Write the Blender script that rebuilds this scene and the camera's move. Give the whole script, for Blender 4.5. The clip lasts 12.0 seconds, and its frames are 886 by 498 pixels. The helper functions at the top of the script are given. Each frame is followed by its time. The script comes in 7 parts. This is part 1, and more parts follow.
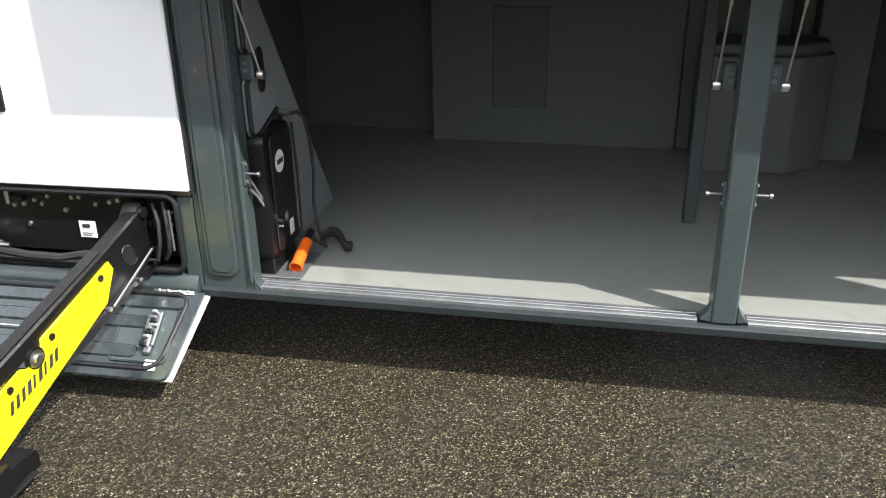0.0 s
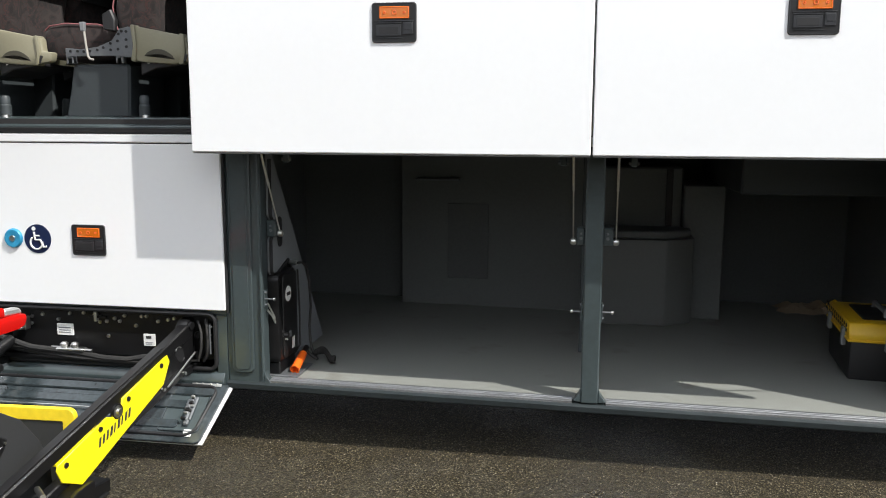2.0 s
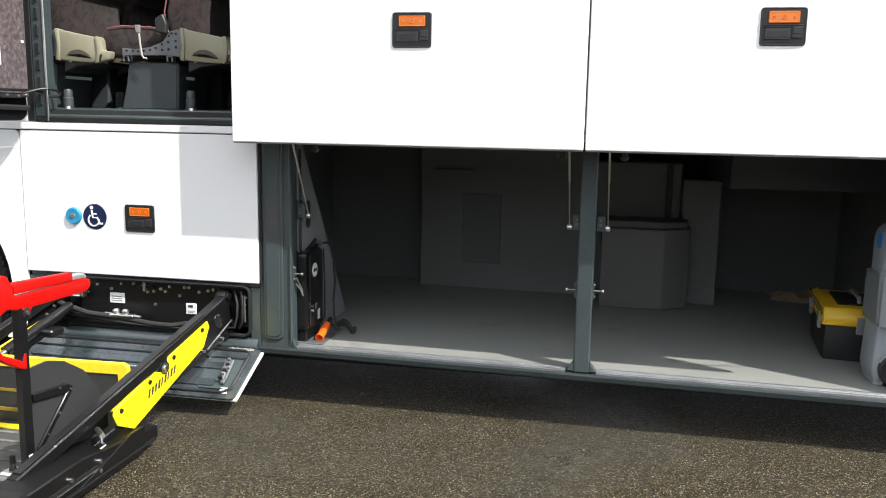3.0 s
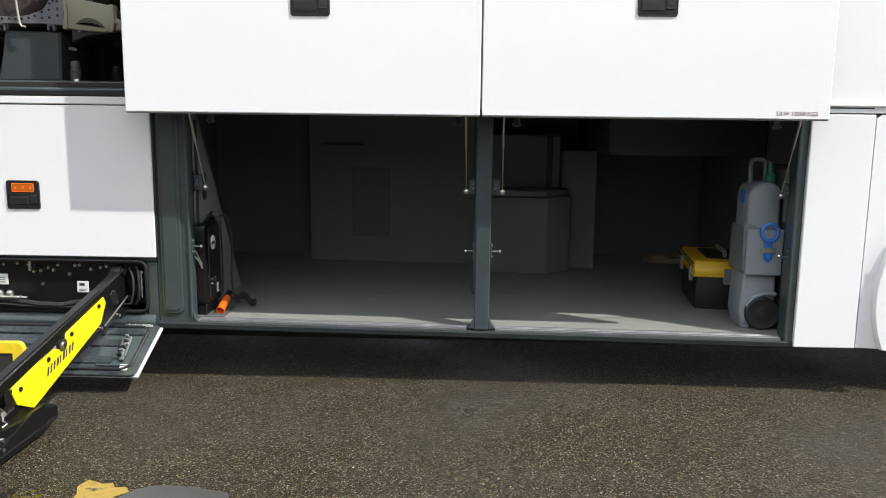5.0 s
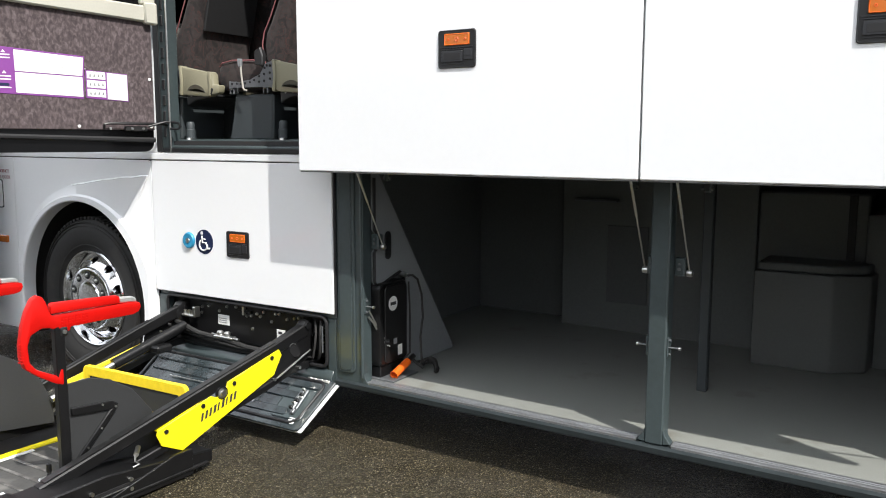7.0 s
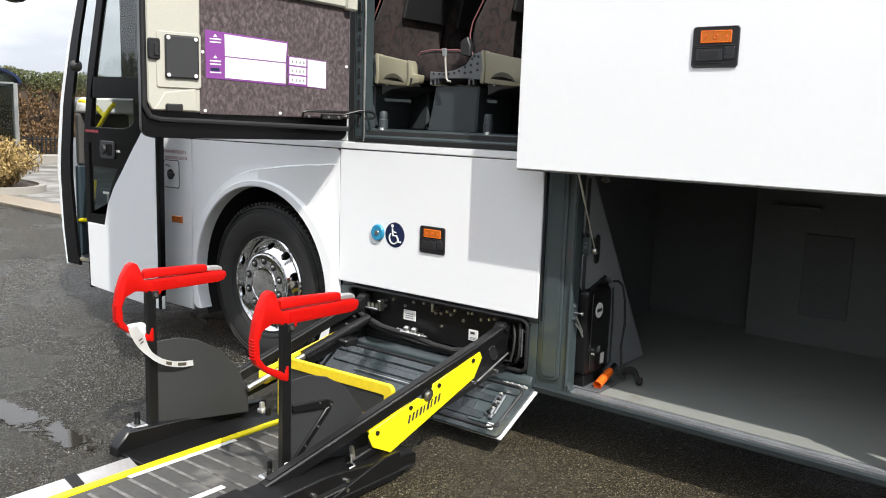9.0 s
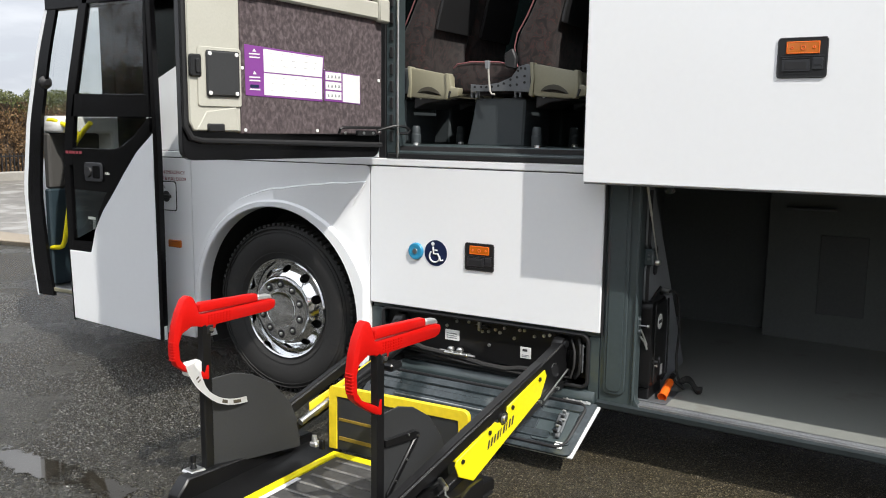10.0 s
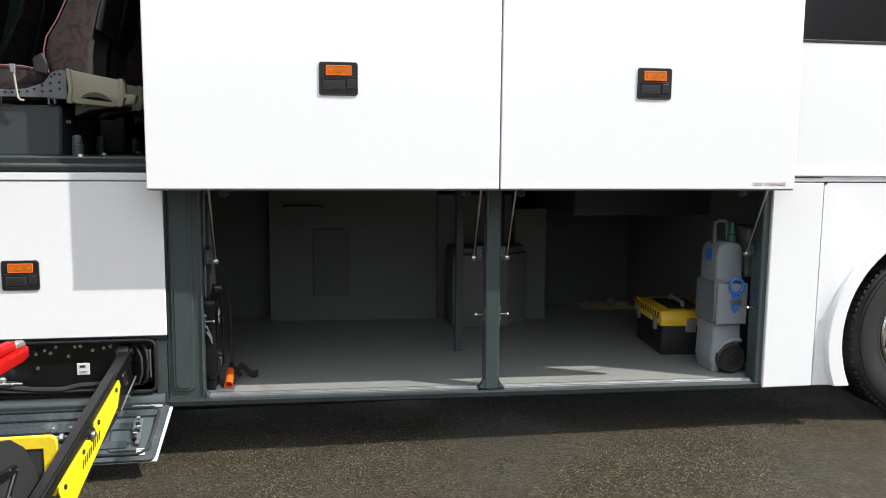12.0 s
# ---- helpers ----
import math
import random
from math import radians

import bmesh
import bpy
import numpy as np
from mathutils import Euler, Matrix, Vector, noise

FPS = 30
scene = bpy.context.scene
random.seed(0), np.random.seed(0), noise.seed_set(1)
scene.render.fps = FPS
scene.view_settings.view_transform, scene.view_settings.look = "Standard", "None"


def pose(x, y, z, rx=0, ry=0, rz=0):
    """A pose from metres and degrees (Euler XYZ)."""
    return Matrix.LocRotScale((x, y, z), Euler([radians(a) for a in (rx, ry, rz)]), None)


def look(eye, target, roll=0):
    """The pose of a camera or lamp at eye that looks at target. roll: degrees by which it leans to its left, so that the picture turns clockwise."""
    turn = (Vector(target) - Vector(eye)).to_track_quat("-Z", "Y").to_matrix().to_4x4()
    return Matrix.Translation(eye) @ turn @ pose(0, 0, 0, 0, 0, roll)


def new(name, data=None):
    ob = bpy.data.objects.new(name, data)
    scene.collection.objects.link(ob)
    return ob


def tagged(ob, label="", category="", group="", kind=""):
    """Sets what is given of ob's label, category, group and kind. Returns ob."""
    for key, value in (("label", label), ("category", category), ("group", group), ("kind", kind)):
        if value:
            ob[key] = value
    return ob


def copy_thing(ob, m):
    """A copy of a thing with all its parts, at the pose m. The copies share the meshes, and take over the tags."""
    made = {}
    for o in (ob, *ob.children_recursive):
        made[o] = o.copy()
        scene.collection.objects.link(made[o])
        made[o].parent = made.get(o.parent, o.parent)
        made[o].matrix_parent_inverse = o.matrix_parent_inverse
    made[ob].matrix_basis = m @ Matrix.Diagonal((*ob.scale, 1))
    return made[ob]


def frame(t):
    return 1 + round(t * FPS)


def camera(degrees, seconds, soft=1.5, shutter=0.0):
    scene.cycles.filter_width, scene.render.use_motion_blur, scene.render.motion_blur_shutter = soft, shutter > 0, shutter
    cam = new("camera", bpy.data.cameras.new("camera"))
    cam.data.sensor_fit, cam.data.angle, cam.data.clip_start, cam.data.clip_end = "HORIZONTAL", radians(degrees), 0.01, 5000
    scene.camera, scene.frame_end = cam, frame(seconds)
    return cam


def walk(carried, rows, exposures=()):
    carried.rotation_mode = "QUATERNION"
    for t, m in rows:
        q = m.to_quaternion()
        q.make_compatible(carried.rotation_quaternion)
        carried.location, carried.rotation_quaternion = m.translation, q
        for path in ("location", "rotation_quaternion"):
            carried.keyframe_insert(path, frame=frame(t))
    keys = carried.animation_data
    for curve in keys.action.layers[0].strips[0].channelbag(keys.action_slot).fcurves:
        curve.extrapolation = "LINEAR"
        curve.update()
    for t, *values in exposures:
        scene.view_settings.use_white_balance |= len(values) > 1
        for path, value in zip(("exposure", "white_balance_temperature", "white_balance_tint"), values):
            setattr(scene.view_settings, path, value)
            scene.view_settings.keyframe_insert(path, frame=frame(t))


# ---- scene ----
cam = camera(56.3, 12.0, soft=1.0)
PATH = [
    (0, (1.18, -2.206, 1.461), (0.8549, -0.4002, 0.6647), -0.87),
    (0.2, (1.199, -2.366, 1.507), (0.8958, -0.5131, 0.8178), 0.42),
    (0.5, (1.184, -2.606, 1.471), (0.8825, -0.7119, 0.9022), 0.66),
    (0.7, (1.231, -2.734, 1.421), (0.9434, -0.8251, 0.8973), 0.81),
    (1, (1.36, -2.881, 1.493), (1.0516, -0.9608, 1.0267), 0.34),
    (1.2, (1.353, -3.012, 1.495), (1.0897, -1.0797, 1.052), 0.30),
    (1.5, (1.533, -3.141, 1.397), (1.205, -1.1998, 1.0435), 0.03),
    (1.7, (1.522, -3.265, 1.41), (1.2171, -1.3106, 1.1121), 0.04),
    (2, (1.533, -3.392, 1.454), (1.2143, -1.4402, 1.1559), 0.26),
    (2.2, (1.539, -3.453, 1.436), (1.1859, -1.5059, 1.1463), 0.40),
    (2.5, (1.585, -3.585, 1.461), (1.2259, -1.6412, 1.1539), 0.75),
    (2.7, (1.687, -3.672, 1.409), (1.324, -1.7278, 1.1115), 1.15),
    (3, (1.688, -3.796, 1.467), (1.3034, -1.8585, 1.1527), 1.06),
    (3.2, (1.607, -3.897, 1.414), (1.2233, -1.9606, 1.0899), 1.29),
    (4.8, (1.501, -4.063, 1.383), (1.3318, -2.0889, 1.1087), 0.64),
    (5, (1.535, -3.952, 1.362), (1.4726, -1.9802, 1.0302), 0.68),
    (5.2, (1.823, -3.87, 1.377), (1.7339, -1.9063, 1.0084), 0.85),
    (5.5, (2.197, -3.639, 1.429), (1.7798, -1.7262, 1.0179), 0.10),
    (5.7, (2.13, -3.609, 1.338), (1.5541, -1.7232, 1.0022), 1.04),
    (6, (2.225, -3.384, 1.386), (1.4776, -1.5634, 1.0307), 1.61),
    (6.2, (2.291, -3.328, 1.374), (1.5011, -1.5224, 1.0353), 1.11),
    (6.5, (2.493, -3.097, 1.434), (1.5154, -1.3749, 1.1528), 1.27),
    (6.7, (2.574, -3.075, 1.473), (1.5519, -1.3783, 1.1984), 0.67),
    (8.3, (2.397, -3.225, 1.486), (1.2009, -1.6369, 1.2687), 2.69),
    (8.5, (2.249, -3.271, 1.529), (1.0488, -1.6996, 1.2311), 2.30),
    (8.7, (2.13, -3.297, 1.579), (0.9097, -1.741, 1.2816), 1.55),
    (9, (1.954, -3.291, 1.537), (0.7515, -1.7227, 1.2302), 1.93),
    (9.2, (1.822, -3.31, 1.561), (0.635, -1.7326, 1.2421), 1.48),
    (9.5, (1.651, -3.337, 1.564), (0.4779, -1.7409, 1.2849), 0.56),
    (9.7, (1.537, -3.438, 1.597), (0.4228, -1.8078, 1.2763), -0.20),
    (10, (1.288, -3.595, 1.561), (0.2763, -1.8941, 1.2737), 0.67),
    (10.2, (1.229, -3.599, 1.579), (0.2723, -1.8618, 1.3206), 0.92),
    (10.5, (0.978, -3.634, 1.559), (0.3192, -1.7667, 1.2776), 1.59),
    (10.7, (0.783, -3.639, 1.583), (0.3924, -1.6947, 1.3234), 1.97),
    (11, (0.752, -3.587, 1.496), (0.6824, -1.6036, 1.25), 3.30),
    (11.2, (0.658, -3.643, 1.476), (0.8351, -1.6642, 1.2418), 3.04),
    (11.5, (0.678, -3.745, 1.476), (0.9978, -1.7808, 1.2822), 1.05),
    (11.7, (0.705, -3.859, 1.489), (1.0475, -1.8983, 1.2888), 0.28),
    (12, (0.638, -4.048, 1.542), (0.9758, -2.0928, 1.2944), 0.53),
]
EXPOSURES = [(0.0, 1.65), (0.2, 1.15), (0.5, 0.93), (1.0, 0.85), (2.0, 1.05), (2.4, 1.42), (3.0, 1.4), (3.2, 1.25), (4.8, 1.05), (5.0, 1.0), (5.5, 1.12), (6.0, 1.24), (6.5, 1.15), (8.5, 1.05), (9.5, 0.97), (10.0, 0.82), (10.5, 1.07), (11.0, 1.08), (12.0, 1.06)]
walk(cam, [(t, look(eye, target, roll)) for t, eye, target, roll in PATH], EXPOSURES)
# ---- world, sun, light ----
SUN_WAY = Vector((2.05, -1.0, 2.65)).normalized()

world = bpy.data.worlds.new("sky")
scene.world = world
world.use_nodes = True
wn, wl = world.node_tree.nodes, world.node_tree.links
wn.clear()
sky = wn.new("ShaderNodeTexSky")
sky.sky_type = "NISHITA"
sky.sun_disc = False
sky.sun_elevation = math.asin(SUN_WAY.z)
sky.sun_rotation = math.atan2(SUN_WAY.x, SUN_WAY.y)
sky.air_density, sky.dust_density, sky.ozone_density = 1.0, 1.5, 1.0
coords = wn.new("ShaderNodeTexCoord")
squash = wn.new("ShaderNodeMapping")
squash.inputs["Scale"].default_value = (1.2, 1.2, 4.5)
cloud = wn.new("ShaderNodeTexNoise")
cloud.inputs["Scale"].default_value = 2.2
cloud.inputs["Detail"].default_value = 7.0
cloud.inputs["Roughness"].default_value = 0.55
ramp = wn.new("ShaderNodeValToRGB")
ramp.color_ramp.elements[0].position, ramp.color_ramp.elements[1].position = 0.10, 0.36
tone = wn.new("ShaderNodeValToRGB")
tone.color_ramp.elements[0].position, tone.color_ramp.elements[1].position = 0.40, 0.70
tone.color_ramp.elements[0].color = (3.3, 3.5, 3.85, 1)
tone.color_ramp.elements[1].color = (5.6, 5.75, 6.0, 1)
mix = wn.new("ShaderNodeMix")
mix.data_type = "RGBA"
back = wn.new("ShaderNodeBackground")
back.inputs["Strength"].default_value = 0.142
wout = wn.new("ShaderNodeOutputWorld")
wl.new(coords.outputs["Generated"], squash.inputs["Vector"])
wl.new(squash.outputs["Vector"], cloud.inputs["Vector"])
wl.new(cloud.outputs["Fac"], ramp.inputs["Fac"])
wl.new(cloud.outputs["Fac"], tone.inputs["Fac"])
wl.new(ramp.outputs["Color"], mix.inputs["Factor"])
wl.new(sky.outputs["Color"], mix.inputs["A"])
# an overcast sky grows brighter towards the zenith
height = wn.new("ShaderNodeSeparateXYZ")
wl.new(coords.outputs["Generated"], height.inputs["Vector"])
lighter = wn.new("ShaderNodeMath")
lighter.operation = "MULTIPLY_ADD"
lighter.inputs[1].default_value, lighter.inputs[2].default_value = 1.0, 0.78
wl.new(height.outputs["Z"], lighter.inputs[0])
bright = wn.new("ShaderNodeVectorMath")
bright.operation = "SCALE"
wl.new(tone.outputs["Color"], bright.inputs[0])
wl.new(lighter.outputs[0], bright.inputs["Scale"])
wl.new(bright.outputs["Vector"], mix.inputs["B"])
wl.new(mix.outputs["Result"], back.inputs["Color"])
wl.new(back.outputs["Background"], wout.inputs["Surface"])

sun_data = bpy.data.lights.new("sun", "SUN")
sun_data.energy, sun_data.angle, sun_data.color = 2.95, radians(0.6), (1.0, 0.965, 0.91)
sun = new("sun", sun_data)
sun.matrix_world = look(SUN_WAY * 40, (0, 0, 0))


# ---- materials ----
def material(name, colour, rough=0.5, metal=0.0, vary=0.12, grain=60.0, bump=0.0, blotch=3.0, coat=0.0, stain=None, stain_at=0.62, gloss_vary=0.25, spec=0.5):
    """A plain surface with grain and blotches in its colour, gloss and relief."""
    m = bpy.data.materials.new(name)
    m.use_nodes = True
    n, l = m.node_tree.nodes, m.node_tree.links
    b = n["Principled BSDF"]
    tc = n.new("ShaderNodeTexCoord")
    fine = n.new("ShaderNodeTexNoise")
    fine.inputs["Scale"].default_value, fine.inputs["Detail"].default_value = grain, 4.0
    wide = n.new("ShaderNodeTexNoise")
    wide.inputs["Scale"].default_value, wide.inputs["Detail"].default_value = blotch, 5.0
    l.new(tc.outputs["Object"], fine.inputs["Vector"])
    l.new(tc.outputs["Object"], wide.inputs["Vector"])
    add = n.new("ShaderNodeMath")
    add.operation = "ADD"
    l.new(fine.outputs["Fac"], add.inputs[0])
    l.new(wide.outputs["Fac"], add.inputs[1])
    r = n.new("ShaderNodeMapRange")
    r.inputs["From Min"].default_value, r.inputs["From Max"].default_value = 0.6, 1.4
    r.inputs["To Min"].default_value, r.inputs["To Max"].default_value = 1 - vary, 1 + vary
    l.new(add.outputs[0], r.inputs["Value"])
    mul = n.new("ShaderNodeMix")
    mul.data_type, mul.blend_type = "RGBA", "MULTIPLY"
    mul.inputs["Factor"].default_value = 1.0
    mul.inputs["A"].default_value = (*colour, 1)
    l.new(r.outputs["Result"], mul.inputs["B"])
    out = mul.outputs["Result"]
    if stain:
        st = n.new("ShaderNodeMapRange")
        st.inputs["From Min"].default_value, st.inputs["From Max"].default_value = stain_at, stain_at + 0.12
        l.new(wide.outputs["Fac"], st.inputs["Value"])
        sm = n.new("ShaderNodeMix")
        sm.data_type = "RGBA"
        sm.inputs["B"].default_value = (*stain, 1)
        l.new(st.outputs["Result"], sm.inputs["Factor"])
        l.new(out, sm.inputs["A"])
        out = sm.outputs["Result"]
    l.new(out, b.inputs["Base Color"])
    rr = n.new("ShaderNodeMapRange")
    rr.inputs["To Min"].default_value, rr.inputs["To Max"].default_value = max(0.02, rough * (1 - gloss_vary)), min(1, rough * (1 + gloss_vary))
    l.new(wide.outputs["Fac"], rr.inputs["Value"])
    l.new(rr.outputs["Result"], b.inputs["Roughness"])
    b.inputs["Metallic"].default_value = metal
    b.inputs["Specular IOR Level"].default_value = spec
    b.inputs["Coat Weight"].default_value = coat
    b.inputs["Coat Roughness"].default_value = 0.04
    if bump:
        bp = n.new("ShaderNodeBump")
        bp.inputs["Strength"].default_value, bp.inputs["Distance"].default_value = bump, 0.002
        l.new(fine.outputs["Fac"], bp.inputs["Height"])
        l.new(bp.outputs["Normal"], b.inputs["Normal"])
    return m


def glass(name, tint, rough=0.01, shine_most=0.85):
    m = bpy.data.materials.new(name)
    m.use_nodes = True
    n, l = m.node_tree.nodes, m.node_tree.links
    n.clear()
    see = n.new("ShaderNodeBsdfTransparent")
    see.inputs["Color"].default_value = (*tint, 1)
    shine = n.new("ShaderNodeBsdfGlossy")
    shine.inputs["Roughness"].default_value = rough
    face = n.new("ShaderNodeLayerWeight")
    face.inputs["Blend"].default_value = 0.5
    steep = n.new("ShaderNodeMath")
    steep.operation = "POWER"
    steep.inputs[1].default_value = 4.5
    fres = n.new("ShaderNodeMath")
    fres.operation = "MULTIPLY_ADD"
    fres.inputs[1].default_value, fres.inputs[2].default_value = shine_most, 0.05
    l.new(face.outputs["Facing"], steep.inputs[0])
    l.new(steep.outputs[0], fres.inputs[0])
    mx, out = n.new("ShaderNodeMixShader"), n.new("ShaderNodeOutputMaterial")
    l.new(fres.outputs[0], mx.inputs["Fac"])
    l.new(see.outputs["BSDF"], mx.inputs[1])
    l.new(shine.outputs["BSDF"], mx.inputs[2])
    l.new(mx.outputs["Shader"], out.inputs["Surface"])
    return m


WHITE = material("white_coach_paint", (0.80, 0.81, 0.82), 0.30, vary=0.012, grain=40, blotch=0.8, coat=0.5, gloss_vary=0.05)
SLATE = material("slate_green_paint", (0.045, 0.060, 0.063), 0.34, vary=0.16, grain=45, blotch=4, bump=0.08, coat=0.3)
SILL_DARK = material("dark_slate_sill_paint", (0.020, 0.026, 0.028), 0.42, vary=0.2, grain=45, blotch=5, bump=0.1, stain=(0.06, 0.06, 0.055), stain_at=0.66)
SLATE_FLAP = material("slate_flap_paint", (0.028, 0.037, 0.041), 0.24, vary=0.5, grain=55, blotch=7, bump=0.12, coat=0.3, stain=(0.11, 0.12, 0.12), stain_at=0.62)
BLACK = material("black_trim", (0.010, 0.010, 0.0105), 0.40, vary=0.2, grain=80, bump=0.05)
GLOSS_BLACK = material("gloss_black_door_frame", (0.004, 0.004, 0.0045), 0.20, vary=0.2, grain=80, spec=0.2)
HANDLE_GREY = material("dark_handle_plastic", (0.022, 0.023, 0.026), 0.35, vary=0.15)
SCREEN_GREY = material("dark_grey_entrance_screen", (0.075, 0.072, 0.068), 0.5, vary=0.08, grain=90)
TAN = material("tan_concrete_edging", (0.23, 0.19, 0.14), 0.7, vary=0.2, grain=20, bump=0.3, blotch=0.9)
BLACK_STEEL = material("black_powder_coated_steel", (0.0065, 0.0065, 0.007), 0.36, vary=0.25, grain=160, bump=0.15, blotch=5, spec=0.35)
RUBBER = material("tyre_rubber", (0.016, 0.0155, 0.015), 0.72, vary=0.3, grain=60, bump=0.2, blotch=5, stain=(0.032, 0.029, 0.025), stain_at=0.58)
SEAL = material("rubber_seal", (0.010, 0.010, 0.011), 0.55, vary=0.15)
CHROME = material("polished_alloy", (0.86, 0.87, 0.88), 0.10, 1.0, vary=0.05, grain=20, blotch=4)
ALU_TIP = material("worn_bright_end_cap", (0.72, 0.72, 0.71), 0.38, 0.8, vary=0.1, grain=60)
STEEL = material("zinc_steel", (0.62, 0.62, 0.60), 0.32, 1.0, vary=0.15, grain=120, bump=0.1)
ALU = material("ribbed_aluminium", (0.30, 0.31, 0.32), 0.46, 0.8, vary=0.22, grain=90, bump=0.12, blotch=9, stain=(0.46, 0.46, 0.46), stain_at=0.66)
YELLOW = material("yellow_paint", (0.86, 0.73, 0.010), 0.36, vary=0.05, grain=60, bump=0.04)
YELLOW_WORN = material("worn_yellow_paint", (0.78, 0.58, 0.020), 0.45, vary=0.12, grain=40, blotch=7, bump=0.08, stain=(0.30, 0.22, 0.03), stain_at=0.66)
RED = material("red_plastic", (0.50, 0.005, 0.003), 0.42, vary=0.05, grain=90, bump=0.05, spec=0.2)
ORANGE = material("orange_plastic", (0.80, 0.13, 0.012), 0.38, vary=0.06, grain=70)
AMBER = material("amber_lens", (0.50, 0.125, 0.008), 0.18, vary=0.15, grain=30, coat=0.5)
PANEL_GREY = material("grey_painted_board", (0.20, 0.21, 0.22), 0.55, vary=0.08, grain=80, bump=0.08)
PLATE_GREY = material("dark_grey_composite_sheet", (0.027, 0.028, 0.029), 0.55, vary=0.15, grain=140, bump=0.12)
LINING = material("grey_bay_lining", (0.130, 0.140, 0.137), 0.62, vary=0.10, grain=60, bump=0.08, blotch=2)
LINING_DARK = material("dark_bay_lining", (0.118, 0.128, 0.127), 0.6, vary=0.15, grain=60, blotch=2)
BAY_FLOOR = material("beige_grey_vinyl_floor", (0.222, 0.230, 0.213), 0.42, vary=0.12, grain=180, bump=0.1, blotch=4, stain=(0.175, 0.172, 0.15), stain_at=0.62)
BIN_GREY = material("grey_moulded_box", (0.128, 0.135, 0.131), 0.6, vary=0.07, grain=70)
JUG_GREY = material("grey_blue_moulded_plastic", (0.24, 0.265, 0.285), 0.48, vary=0.07, grain=70, bump=0.05)
JUG_CARD = material("grey_sleeve", (0.15, 0.17, 0.175), 0.55, vary=0.08, grain=60)
BLUE = material("blue_plastic", (0.03, 0.17, 0.58), 0.4, vary=0.06)
CYAN = material("turquoise_badge", (0.025, 0.24, 0.42), 0.35, vary=0.06)
NAVY = material("navy_vinyl", (0.006, 0.014, 0.055), 0.35, vary=0.05)
LABEL = material("white_label", (0.72, 0.72, 0.70), 0.5, vary=0.06)
INK = material("dark_print", (0.03, 0.03, 0.03), 0.6)
PALE_PRINT = material("faint_grey_print", (0.50, 0.49, 0.50), 0.6)
TAG_PRINT = material("brown_print", (0.10, 0.085, 0.055), 0.6)
INK_RED = material("dark_red_print", (0.22, 0.03, 0.04), 0.6)
DULL_RED = material("faded_red_print", (0.17, 0.075, 0.08), 0.6)
PURPLE = material("purple_print", (0.20, 0.045, 0.25), 0.45, vary=0.05)
BEIGE = material("beige_moulding", (0.24, 0.225, 0.155), 0.5, vary=0.06, grain=90, bump=0.08)
BEIGE_GREY = material("pale_grey_door_moulding", (0.44, 0.43, 0.37), 0.5, vary=0.06, grain=120, bump=0.1)
CLOTH_BROWN = material("pale_brown_cloth", (0.36, 0.29, 0.20), 0.9, vary=0.2, grain=120, bump=0.2, blotch=12)
TOOL_BLACK = material("black_tool_box_plastic", (0.016, 0.016, 0.017), 0.5, vary=0.15, grain=80)
TOOL_YELLOW = material("yellow_tool_box_plastic", (0.74, 0.46, 0.02), 0.42, vary=0.06)
GREEN = material("green_plastic", (0.02, 0.16, 0.11), 0.4)
BOTTOM = material("underbody_black", (0.018, 0.018, 0.018), 0.8, vary=0.3, grain=20, bump=0.2)
CABIN_GREY = material("cabin_grey_moulding", (0.038, 0.046, 0.050), 0.5, vary=0.1, grain=80, bump=0.06)
CABIN_DARK = material("dark_cabin_lining", (0.020, 0.020, 0.021), 0.8, vary=0.2, grain=50)
SEAT_BLACK = material("black_seat_plastic", (0.017, 0.017, 0.018), 0.5, vary=0.15)
GREY_METAL = material("grey_drilled_steel", (0.17, 0.18, 0.19), 0.45, 0.6, vary=0.12, grain=90)
TREAD = material("worn_platform_tread", (0.055, 0.054, 0.052), 0.62, vary=0.3, grain=50, bump=0.3, blotch=5, stain=(0.13, 0.125, 0.115), stain_at=0.58)
TREAD_PALE = material("scuffed_tread_rib", (0.19, 0.185, 0.175), 0.55, 0.2, vary=0.4, grain=40, blotch=9, stain=(0.075, 0.072, 0.068), stain_at=0.50)
KERB = material("pale_concrete", (0.27, 0.255, 0.225), 0.8, vary=0.16, grain=50, bump=0.3, blotch=2)
PAVING = material("damp_paving", (0.15, 0.138, 0.12), 0.5, vary=0.6, grain=7, bump=0.3, blotch=1.6, stain=(0.27, 0.262, 0.245), stain_at=0.50)
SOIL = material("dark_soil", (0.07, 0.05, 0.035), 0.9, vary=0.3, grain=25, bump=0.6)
ROAD_PAINT = material("worn_yellow_road_paint", (0.30, 0.205, 0.045), 0.45, vary=0.3, grain=120, bump=0.6, blotch=22, stain=(0.055, 0.045, 0.026), stain_at=0.57)
COVER = material("damp_concrete_patch", (0.062, 0.061, 0.058), 0.36, vary=0.16, grain=70, bump=0.06, blotch=4)
STAIR_BLUE = material("blue_grey_stair_panel", (0.026, 0.042, 0.052), 0.45, vary=0.12, grain=60)
LATCH_GREY = material("dark_grey_latch_plastic", (0.024, 0.025, 0.028), 0.30, vary=0.12, grain=90)
LINING_MID = material("grey_bay_hatch", (0.098, 0.106, 0.104), 0.6, vary=0.1, grain=60)
CLEAR = glass("clear_door_glass", (0.88, 0.90, 0.89))
WINDSCREEN = glass("clear_windscreen_glass", (0.90, 0.92, 0.91), shine_most=0.25)
TINTED = glass("tinted_window_glass", (0.06, 0.075, 0.072), 0.14)
